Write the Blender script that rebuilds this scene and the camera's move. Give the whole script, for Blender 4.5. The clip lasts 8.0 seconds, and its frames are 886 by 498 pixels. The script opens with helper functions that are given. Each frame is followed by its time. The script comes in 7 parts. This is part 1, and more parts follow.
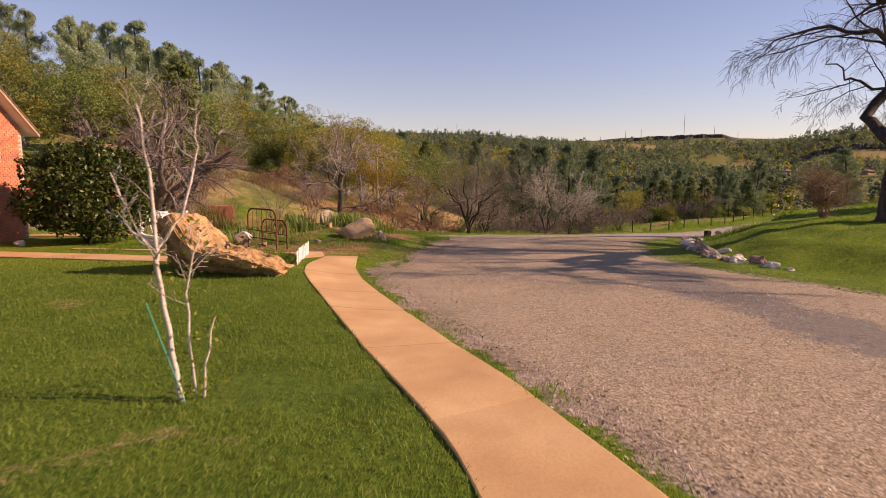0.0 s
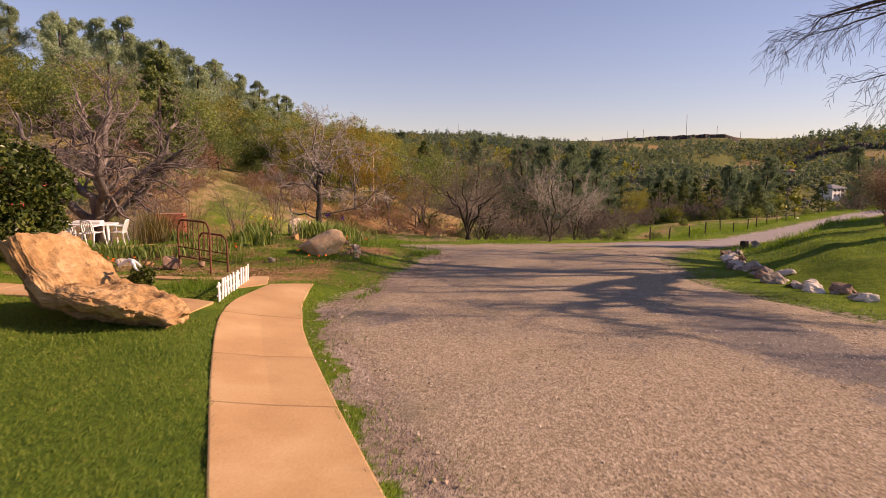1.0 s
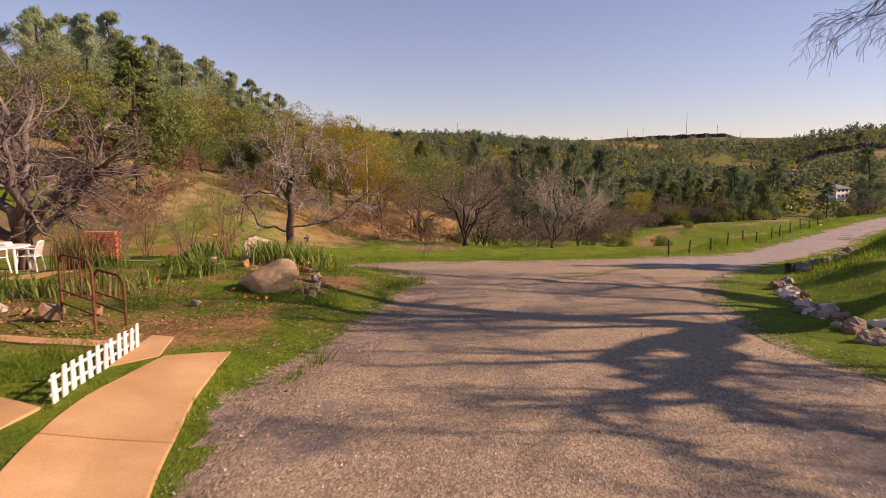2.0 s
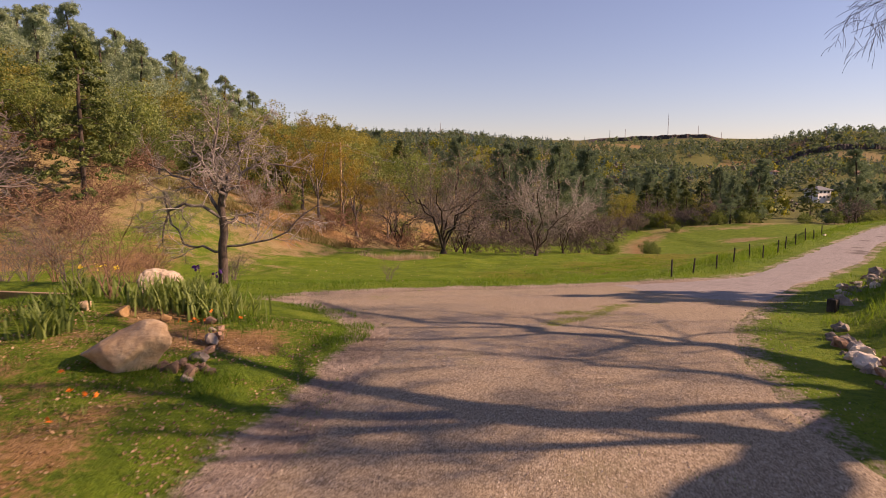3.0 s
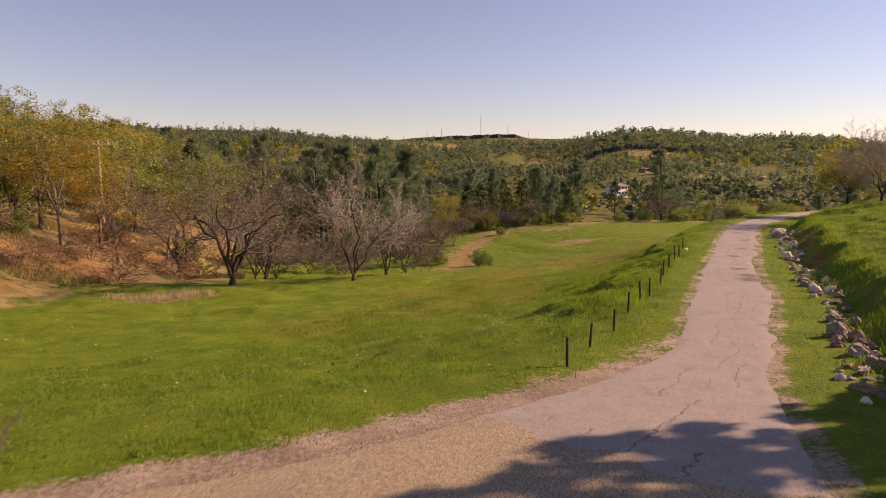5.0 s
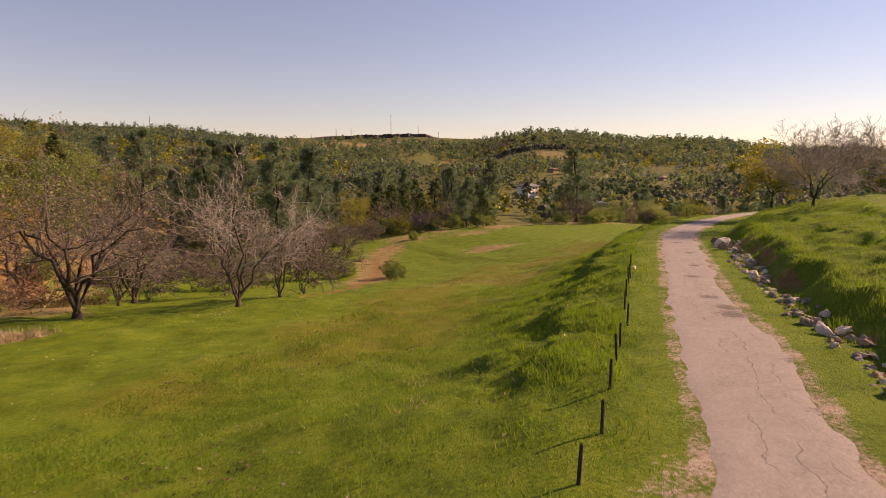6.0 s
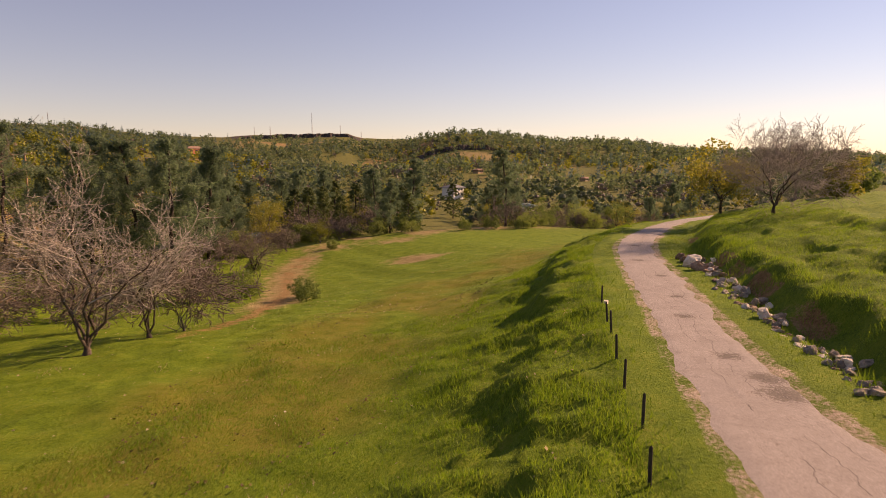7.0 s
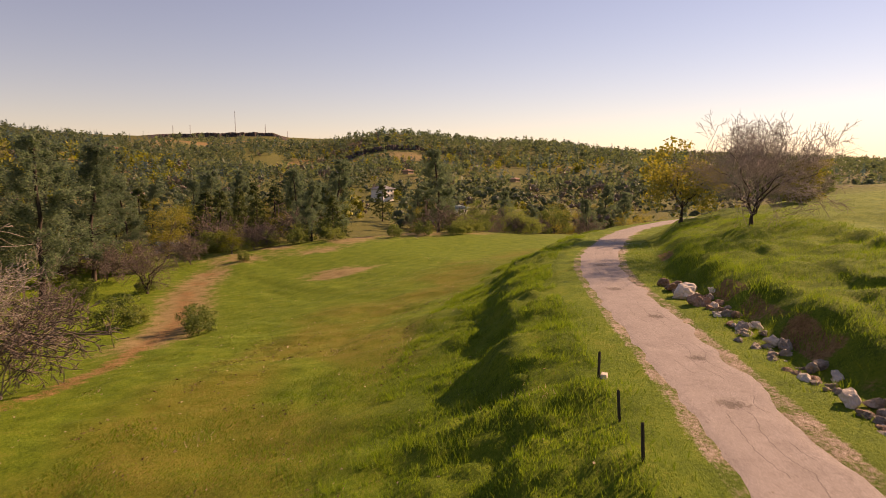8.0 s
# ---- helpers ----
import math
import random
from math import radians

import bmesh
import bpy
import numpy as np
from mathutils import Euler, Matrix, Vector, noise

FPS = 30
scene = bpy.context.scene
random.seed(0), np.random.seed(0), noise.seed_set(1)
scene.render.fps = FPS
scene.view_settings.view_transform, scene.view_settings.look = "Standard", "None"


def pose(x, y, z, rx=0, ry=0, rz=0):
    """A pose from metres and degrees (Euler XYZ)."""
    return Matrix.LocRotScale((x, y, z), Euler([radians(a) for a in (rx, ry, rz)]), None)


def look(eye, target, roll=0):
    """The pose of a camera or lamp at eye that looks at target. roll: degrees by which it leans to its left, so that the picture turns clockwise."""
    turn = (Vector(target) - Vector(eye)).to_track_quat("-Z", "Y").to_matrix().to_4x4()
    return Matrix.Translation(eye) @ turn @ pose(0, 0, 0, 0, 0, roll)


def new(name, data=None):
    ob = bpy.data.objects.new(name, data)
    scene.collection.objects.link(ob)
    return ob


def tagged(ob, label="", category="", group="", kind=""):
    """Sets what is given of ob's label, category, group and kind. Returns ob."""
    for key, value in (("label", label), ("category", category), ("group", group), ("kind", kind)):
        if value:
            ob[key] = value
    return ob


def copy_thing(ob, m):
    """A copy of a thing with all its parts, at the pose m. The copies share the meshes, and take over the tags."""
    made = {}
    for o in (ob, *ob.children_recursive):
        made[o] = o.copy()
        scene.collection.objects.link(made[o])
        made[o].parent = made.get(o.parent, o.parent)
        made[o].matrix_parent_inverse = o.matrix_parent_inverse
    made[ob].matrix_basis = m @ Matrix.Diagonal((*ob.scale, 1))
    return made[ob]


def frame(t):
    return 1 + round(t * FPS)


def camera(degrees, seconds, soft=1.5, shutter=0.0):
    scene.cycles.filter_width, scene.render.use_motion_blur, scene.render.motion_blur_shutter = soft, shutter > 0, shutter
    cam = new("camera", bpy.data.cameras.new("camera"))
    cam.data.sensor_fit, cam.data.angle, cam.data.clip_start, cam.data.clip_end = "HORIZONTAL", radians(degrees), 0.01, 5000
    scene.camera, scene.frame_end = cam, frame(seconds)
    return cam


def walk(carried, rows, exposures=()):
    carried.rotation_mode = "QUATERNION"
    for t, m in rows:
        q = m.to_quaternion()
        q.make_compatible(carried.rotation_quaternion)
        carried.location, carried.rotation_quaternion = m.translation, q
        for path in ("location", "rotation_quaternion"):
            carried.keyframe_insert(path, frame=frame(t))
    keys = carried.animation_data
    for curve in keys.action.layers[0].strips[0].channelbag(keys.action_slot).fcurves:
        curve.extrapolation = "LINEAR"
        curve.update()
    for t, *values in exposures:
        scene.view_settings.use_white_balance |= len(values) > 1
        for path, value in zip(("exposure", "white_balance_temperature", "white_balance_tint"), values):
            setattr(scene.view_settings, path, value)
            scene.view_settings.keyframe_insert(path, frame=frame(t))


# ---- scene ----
cam = camera(70.0, 8.0, 0.85, 0.2)
PATH = [
    (0, (-0.803, 2.435, 2.113), (-0.824, 4.419, 1.865), 0.1),
    (0.5, (-0.605, 4.527, 2.079), (-0.63, 6.512, 1.832), 0.0),
    (1, (-0.448, 6.563, 2.099), (-0.474, 8.548, 1.853), -0.0),
    (1.5, (-0.31, 8.559, 2.221), (-0.336, 10.543, 1.974), 0.0),
    (3, (0.463, 14.782, 2.696), (0.492, 16.766, 2.446), 0.2),
    (3.5, (0.839, 17.347, 2.802), (0.955, 19.328, 2.552), 0.2),
    (4, (1.352, 20.154, 2.956), (1.604, 22.122, 2.704), -0.1),
    (4.5, (2.055, 23.208, 3.049), (2.473, 25.148, 2.796), -0.2),
    (5, (2.971, 26.474, 3.113), (3.543, 28.373, 2.86), -0.3),
    (6.5, (7.368, 37.068, 3.388), (8.309, 38.814, 3.132), -0.1),
    (7, (9.474, 40.756, 3.468), (10.514, 42.445, 3.213), -0.1),
    (7.5, (11.867, 44.446, 3.541), (12.998, 46.075, 3.285), -0.0),
    (8, (14.493, 48.057, 3.605), (15.712, 49.622, 3.351), 0.0),
]
walk(cam, [(t, look(eye, target, roll)) for t, eye, target, roll in PATH], [(0, 0.69, 6850, 40), (3.5, 0.66, 6850, 40), (5.0, 0.68, 7300, 40), (6.5, 0.68, 7800, 40), (8, 0.67, 8300, 40)])

# ---- light: low sun from the east (+x), clear sky ----
SUN_ELEV, SUN_AZ = radians(28), radians(92)
world = bpy.data.worlds.new("sky")
scene.world = world
world.use_nodes = True
wn, wl = world.node_tree.nodes, world.node_tree.links
sky = wn.new("ShaderNodeTexSky")
sky.sky_type = "NISHITA"
sky.sun_disc = False
sky.sun_elevation, sky.sun_rotation = SUN_ELEV, SUN_AZ
sky.altitude, sky.air_density, sky.dust_density, sky.ozone_density = 300, 1.15, 0.05, 2.6
# thin warm haze over the whole sky
haze = wn.new("ShaderNodeMix")
haze.data_type = "RGBA"
haze.inputs[0].default_value = 0.05
haze.inputs[7].default_value = (6.6, 4.2, 3.0, 1)
wl.new(sky.outputs["Color"], haze.inputs[6])
wl.new(haze.outputs[2], wn["Background"].inputs["Color"])
wn["Background"].inputs["Strength"].default_value = 0.073
sun = new("sun", bpy.data.lights.new("sun", "SUN"))
sun.data.energy, sun.data.angle, sun.data.color = 5.0, radians(0.6), (1.0, 0.80, 0.53)
sun.matrix_world = look((60, 0, 40), (60 - math.cos(SUN_ELEV) * math.sin(SUN_AZ) * 10, -math.cos(SUN_ELEV) * math.cos(SUN_AZ) * 10, 40 - math.sin(SUN_ELEV) * 10))

# ---- materials ----
def ramp_of(nt, fac, stops):
    r = nt.nodes.new("ShaderNodeValToRGB")
    el = r.color_ramp.elements
    while len(el) < len(stops):
        el.new(0.5)
    for e, (p, c) in zip(el, stops):
        e.position, e.color = p, (*c, 1)
    nt.links.new(fac, r.inputs[0])
    return r.outputs[0]


def noise_of(nt, vec, scale, detail=4.0, rough=0.6, stretch=None):
    if stretch:
        mp = nt.nodes.new("ShaderNodeMapping")
        mp.inputs["Scale"].default_value = stretch
        nt.links.new(vec, mp.inputs["Vector"])
        vec = mp.outputs[0]
    n = nt.nodes.new("ShaderNodeTexNoise")
    n.inputs["Scale"].default_value, n.inputs["Detail"].default_value, n.inputs["Roughness"].default_value = scale, detail, rough
    nt.links.new(vec, n.inputs["Vector"])
    return n.outputs[0]


def mix_of(nt, fac, a, b, mode="MIX"):
    m = nt.nodes.new("ShaderNodeMix")
    m.data_type, m.blend_type = "RGBA", mode
    for socket, v in ((m.inputs[0], fac), (m.inputs[6], a), (m.inputs[7], b)):
        if hasattr(v, "is_linked"):
            nt.links.new(v, socket)
        elif isinstance(v, (int, float)):
            socket.default_value = v
        else:
            socket.default_value = (*v, 1)
    return m.outputs[2]


def math_of(nt, op, a, b=0.0, clamp=False):
    m = nt.nodes.new("ShaderNodeMath")
    m.operation, m.use_clamp = op, clamp
    for socket, v in zip(m.inputs, (a, b)):
        if hasattr(v, "is_linked"):
            nt.links.new(v, socket)
        else:
            socket.default_value = v
    return m.outputs[0]


def step_of(nt, v, lo, hi):
    m = nt.nodes.new("ShaderNodeMapRange")
    m.interpolation_type = "SMOOTHSTEP"
    m.inputs["From Min"].default_value, m.inputs["From Max"].default_value = lo, hi
    nt.links.new(v, m.inputs["Value"])
    return m.outputs[0]


def start_mat(name, world_coords=False):
    m = bpy.data.materials.new(name)
    m.use_nodes = True
    nt = m.node_tree
    if world_coords:
        vec = nt.nodes.new("ShaderNodeNewGeometry").outputs["Position"]
    else:
        vec = nt.nodes.new("ShaderNodeTexCoord").outputs["Object"]
    return m, nt, vec, nt.nodes["Principled BSDF"]


def bump_of(nt, height, strength, distance, bsdf):
    b = nt.nodes.new("ShaderNodeBump")
    b.inputs["Strength"].default_value, b.inputs["Distance"].default_value = strength, distance
    nt.links.new(height, b.inputs["Height"])
    nt.links.new(b.outputs[0], bsdf.inputs["Normal"])


def grain(name, stops, s1=3.0, s2=25.0, rough=0.85, bump=0.4, dist=0.02, metal=0.0, stretch=None, vary=0.25, spec=0.3, world_coords=False):
    """A two-scale grained surface; single objects vary a little in lightness."""
    m, nt, vec, bsdf = start_mat(name, world_coords)
    big = noise_of(nt, vec, s1, 3, 0.55, stretch)
    fine = noise_of(nt, vec, s2, 5, 0.65, stretch)
    col = ramp_of(nt, math_of(nt, "ADD", math_of(nt, "MULTIPLY", big, 0.6), math_of(nt, "MULTIPLY", fine, 0.4)), stops)
    rnd = nt.nodes.new("ShaderNodeObjectInfo").outputs["Random"]
    lum = math_of(nt, "ADD", math_of(nt, "MULTIPLY", rnd, vary), 1 - vary / 2)
    col = mix_of(nt, 1.0, col, lum, "MULTIPLY")
    nt.links.new(col, bsdf.inputs["Base Color"])
    bsdf.inputs["Roughness"].default_value, bsdf.inputs["Metallic"].default_value = rough, metal
    bsdf.inputs["Specular IOR Level"].default_value = spec
    if bump:
        bump_of(nt, math_of(nt, "ADD", big, fine), bump, dist, bsdf)
    return m


def leafy(name, stops, translucent=0.25, rough=0.6, island=True, patches=0.55, glow=(1.0, 1.0, 0.45)):
    """Leaves: each clump its own shade, some light passing through."""
    m, nt, vec, bsdf = start_mat(name)
    geo = nt.nodes.new("ShaderNodeNewGeometry")
    rnd = nt.nodes.new("ShaderNodeObjectInfo").outputs["Random"]
    patch = noise_of(nt, vec, patches, 2, 0.5)
    a = math_of(nt, "MULTIPLY", geo.outputs["Random Per Island"] if island else noise_of(nt, vec, 4, 3), 0.45)
    b = math_of(nt, "ADD", math_of(nt, "MULTIPLY", rnd, 0.3), math_of(nt, "MULTIPLY", patch, 0.3))
    col = ramp_of(nt, math_of(nt, "ADD", a, b), stops)
    nt.links.new(col, bsdf.inputs["Base Color"])
    bsdf.inputs["Roughness"].default_value = rough
    bsdf.inputs["Specular IOR Level"].default_value = 0.2
    if translucent:
        tr = nt.nodes.new("ShaderNodeBsdfTranslucent")
        nt.links.new(mix_of(nt, 1.0, col, glow, "MULTIPLY"), tr.inputs[0])
        mx = nt.nodes.new("ShaderNodeMixShader")
        mx.inputs[0].default_value = translucent
        nt.links.new(bsdf.outputs[0], mx.inputs[1])
        nt.links.new(tr.outputs[0], mx.inputs[2])
        nt.links.new(mx.outputs[0], nt.nodes["Material Output"].inputs[0])
    return m


def ground_material():
    m, nt, pos, bsdf = start_mat("ground_cover", True)

    def att(n):
        a = nt.nodes.new("ShaderNodeAttribute")
        a.attribute_name = n
        return a.outputs["Fac"]
    n_big, n_mid = noise_of(nt, pos, 0.12, 4, 0.6), noise_of(nt, pos, 0.9, 4, 0.6)
    n_fine, n_blade = noise_of(nt, pos, 9, 4, 0.7), noise_of(nt, pos, 45, 3, 0.7)
    raw = math_of(nt, "ADD", math_of(nt, "MULTIPLY", n_mid, 0.34), math_of(nt, "ADD", math_of(nt, "MULTIPLY", n_fine, 0.40), math_of(nt, "MULTIPLY", n_blade, 0.26)))
    mixn = math_of(nt, "ADD", math_of(nt, "MULTIPLY", raw, 1.7), -0.35)
    meadow = ramp_of(nt, mixn, [(0.3, (0.062, 0.10, 0.009)), (0.47, (0.112, 0.178, 0.012)), (0.6, (0.158, 0.215, 0.017)), (0.75, (0.22, 0.225, 0.04))])
    thin = ramp_of(nt, mixn, [(0.33, (0.108, 0.135, 0.012)), (0.5, (0.158, 0.17, 0.018)), (0.68, (0.205, 0.175, 0.032))])
    meadow = mix_of(nt, step_of(nt, math_of(nt, "ADD", math_of(nt, "MULTIPLY", att("thin"), 0.8), math_of(nt, "MULTIPLY", n_big, 0.5)), 0.45, 0.85), meadow, thin)
    lawn = ramp_of(nt, mixn, [(0.3, (0.045, 0.085, 0.010)), (0.5, (0.085, 0.145, 0.014)), (0.62, (0.115, 0.17, 0.018)), (0.72, (0.24, 0.20, 0.05))])
    soil = ramp_of(nt, mixn, [(0.3, (0.13, 0.066, 0.026)), (0.5, (0.26, 0.15, 0.06)), (0.7, (0.38, 0.245, 0.11))])
    straw = ramp_of(nt, mixn, [(0.3, (0.17, 0.12, 0.05)), (0.5, (0.27, 0.20, 0.085)), (0.7, (0.36, 0.28, 0.14))])
    rock = ramp_of(nt, mixn, [(0.3, (0.035, 0.03, 0.028)), (0.55, (0.09, 0.07, 0.06)), (0.75, (0.16, 0.13, 0.11))])
    wild = ramp_of(nt, mixn, [(0.3, (0.07, 0.078, 0.026)), (0.5, (0.12, 0.12, 0.036)), (0.7, (0.20, 0.165, 0.06))])
    col = mix_of(nt, att("lawn"), meadow, lawn)
    col = mix_of(nt, att("wild"), col, wild)
    brk = math_of(nt, "SUBTRACT", math_of(nt, "ADD", n_mid, n_fine), 1.0)

    def soft(a):
        return step_of(nt, math_of(nt, "ADD", a, math_of(nt, "MULTIPLY", brk, 0.9)), 0.35, 0.65)
    col = mix_of(nt, soft(att("straw")), col, straw)
    col = mix_of(nt, soft(att("soil")), col, soil)
    col = mix_of(nt, soft(att("rock")), col, rock)
    grav = ramp_of(nt, mixn, [(0.25, (0.17, 0.128, 0.094)), (0.5, (0.315, 0.243, 0.18)), (0.75, (0.52, 0.43, 0.34))])
    col = mix_of(nt, soft(att("gravel")), col, grav)
    nt.links.new(col, bsdf.inputs["Base Color"])
    bsdf.inputs["Roughness"].default_value = 0.9
    bsdf.inputs["Specular IOR Level"].default_value = 0.1
    bump_of(nt, math_of(nt, "ADD", n_fine, math_of(nt, "MULTIPLY", n_blade, 0.5)), 0.9, 0.10, bsdf)
    return m


def road_material():
    """Old drive: pinkish gravel with grey worn tar patches, becoming a pale cracked chip-sealed road."""
    m, nt, pos, bsdf = start_mat("worn_gravel", True)

    def att(n):
        a = nt.nodes.new("ShaderNodeAttribute")
        a.attribute_name = n
        return a.outputs["Fac"]

    def cells(scale, feature="F1", vec=pos):
        c = nt.nodes.new("ShaderNodeTexVoronoi")
        c.feature = feature
        c.inputs["Scale"].default_value = scale
        nt.links.new(vec, c.inputs["Vector"])
        return c

    def red(c):
        sep = nt.nodes.new("ShaderNodeSeparateColor")
        nt.links.new(c.outputs["Color"], sep.inputs[0])
        return sep.outputs[0]

    def warped(amount, scale):
        nz = nt.nodes.new("ShaderNodeTexNoise")
        nz.inputs["Scale"].default_value, nz.inputs["Detail"].default_value = scale, 5
        nt.links.new(pos, nz.inputs["Vector"])
        sc = nt.nodes.new("ShaderNodeVectorMath")
        sc.operation = "SCALE"
        sc.inputs["Scale"].default_value = amount
        nt.links.new(nz.outputs["Color"], sc.inputs[0])
        add = nt.nodes.new("ShaderNodeVectorMath")
        nt.links.new(pos, add.inputs[0])
        nt.links.new(sc.outputs[0], add.inputs[1])
        return add.outputs[0]

    big, mid, fine = noise_of(nt, pos, 0.3, 4, 0.6), noise_of(nt, pos, 1.5, 6, 0.7), noise_of(nt, pos, 11, 5, 0.75)
    stone, chip = cells(68), cells(170)
    sealed, patch, holeatt, dust, verge, lane = att("sealed"), att("patch"), att("hole"), att("dust"), att("verge"), att("lane")
    speck = math_of(nt, "ADD", math_of(nt, "MULTIPLY", red(stone), 0.34), math_of(nt, "MULTIPLY", red(chip), 0.26))
    v = math_of(nt, "ADD", speck, math_of(nt, "ADD", math_of(nt, "MULTIPLY", fine, 0.38), math_of(nt, "MULTIPLY", mid, 0.12)))
    gravel = ramp_of(nt, v, [(0.25, (0.060, 0.045, 0.026)), (0.43, (0.188, 0.140, 0.086)), (0.60, (0.325, 0.248, 0.157)), (0.80, (0.63, 0.525, 0.37))])
    # pinker and greyer drifts of chippings
    gravel = mix_of(nt, math_of(nt, "MULTIPLY", step_of(nt, big, 0.42, 0.66), 0.5), gravel, mix_of(nt, 1.0, gravel, (0.86, 0.90, 0.98), "MULTIPLY"))
    w = math_of(nt, "ADD", math_of(nt, "ADD", math_of(nt, "MULTIPLY", red(chip), 0.2), math_of(nt, "MULTIPLY", red(stone), 0.2)), math_of(nt, "ADD", math_of(nt, "MULTIPLY", fine, 0.32), math_of(nt, "MULTIPLY", mid, 0.32)))
    seal = ramp_of(nt, w, [(0.24, (0.125, 0.106, 0.094)), (0.46, (0.255, 0.222, 0.200)), (0.62, (0.345, 0.302, 0.272)), (0.82, (0.60, 0.54, 0.49))])
    tar = ramp_of(nt, w, [(0.25, (0.060, 0.055, 0.052)), (0.5, (0.118, 0.108, 0.10)), (0.8, (0.25, 0.225, 0.20))])
    brk = math_of(nt, "SUBTRACT", math_of(nt, "ADD", mid, math_of(nt, "MULTIPLY", fine, 0.4)), 0.7)
    col = mix_of(nt, step_of(nt, math_of(nt, "ADD", sealed, math_of(nt, "MULTIPLY", brk, 0.5)), 0.42, 0.58), gravel, seal)
    tarf = step_of(nt, math_of(nt, "ADD", patch, math_of(nt, "MULTIPLY", brk, 2.0)), 0.40, 0.75)
    col = mix_of(nt, math_of(nt, "MULTIPLY", tarf, 0.78), col, tar)
    # stones showing through the tar, tar showing through the stones
    thin = step_of(nt, math_of(nt, "ADD", math_of(nt, "MULTIPLY", mid, 0.7), math_of(nt, "MULTIPLY", big, 0.5)), 0.66, 0.78)
    col = mix_of(nt, math_of(nt, "MULTIPLY", thin, 0.42), col, tar)
    dustf = math_of(nt, "MULTIPLY", step_of(nt, math_of(nt, "ADD", dust, math_of(nt, "SUBTRACT", mid, 0.5)), 0.3, 0.9), 0.5)
    col = mix_of(nt, dustf, col, (0.40, 0.262, 0.165))
    moss = step_of(nt, math_of(nt, "ADD", math_of(nt, "MULTIPLY", noise_of(nt, pos, 0.55, 4, 0.6), 0.8), math_of(nt, "MULTIPLY", fine, 0.3)), 0.62, 0.74)
    col = mix_of(nt, math_of(nt, "MULTIPLY", math_of(nt, "MULTIPLY", moss, 0.35), math_of(nt, "SUBTRACT", 1.0, sealed)), col, (0.135, 0.125, 0.045))
    # cracks: a wide net and a finer one, only where the road is sealed and only here and there
    sway = math_of(nt, "ADD", math_of(nt, "MULTIPLY", noise_of(nt, pos, 0.45, 5, 0.7), 0.22), math_of(nt, "MULTIPLY", fine, 0.012))
    line = 0.0
    for at_lane, part_of in ((0.42, (0.50, 0.53)), (0.60, (0.44, 0.47)), (0.76, (0.53, 0.56))):
        off = math_of(nt, "ABSOLUTE", math_of(nt, "SUBTRACT", math_of(nt, "ADD", lane, sway), at_lane + 0.11))
        one = math_of(nt, "SUBTRACT", 1.0, step_of(nt, off, 0.001, 0.0045))
        line = math_of(nt, "MAXIMUM", line, math_of(nt, "MULTIPLY", one, step_of(nt, noise_of(nt, pos, 0.3 + at_lane * 0.2, 2, 0.5), *part_of)))
    net = math_of(nt, "SUBTRACT", 1.0, step_of(nt, cells(3.4, "DISTANCE_TO_EDGE", warped(0.3, 4.0)).outputs["Distance"], 0.006, 0.035))
    here = step_of(nt, noise_of(nt, pos, 0.5, 3, 0.5), 0.46, 0.58)
    cracks = math_of(nt, "MULTIPLY", math_of(nt, "MULTIPLY", math_of(nt, "MAXIMUM", math_of(nt, "MULTIPLY", line, 0.7), math_of(nt, "MULTIPLY", math_of(nt, "MULTIPLY", net, here), 0.22)), 1.0), step_of(nt, sealed, 0.4, 0.7))
    col = mix_of(nt, cracks, col, (0.05, 0.042, 0.036))
    # potholes: broken edges, dark rough floor
    holef = step_of(nt, math_of(nt, "ADD", holeatt, math_of(nt, "MULTIPLY", math_of(nt, "ADD", brk, math_of(nt, "MULTIPLY", math_of(nt, "SUBTRACT", fine, 0.5), 2.4)), 1.3)), 0.42, 0.62)
    col = mix_of(nt, math_of(nt, "MULTIPLY", holef, 0.88), col, ramp_of(nt, fine, [(0.35, (0.06, 0.05, 0.043)), (0.6, (0.14, 0.115, 0.095)), (0.72, (0.28, 0.23, 0.19))]))
    # grass creeping in along the edges
    vf = step_of(nt, math_of(nt, "ADD", verge, math_of(nt, "MULTIPLY", math_of(nt, "SUBTRACT", math_of(nt, "ADD", mid, fine), 1.0), 1.5)), 0.42, 0.62)
    col = mix_of(nt, vf, col, ramp_of(nt, fine, [(0.3, (0.06, 0.085, 0.012)), (0.5, (0.13, 0.15, 0.02)), (0.7, (0.25, 0.20, 0.07))]))
    nt.links.new(col, bsdf.inputs["Base Color"])
    bsdf.inputs["Roughness"].default_value = 0.88
    bsdf.inputs["Specular IOR Level"].default_value = 0.2
    h = math_of(nt, "ADD", math_of(nt, "MULTIPLY", stone.outputs["Distance"], -0.6), math_of(nt, "MULTIPLY", chip.outputs["Distance"], -0.6))
    h = math_of(nt, "SUBTRACT", h, math_of(nt, "ADD", math_of(nt, "MULTIPLY", holef, 1.6), cracks))
    bump_of(nt, h, 0.4, 0.008, bsdf)
    return m


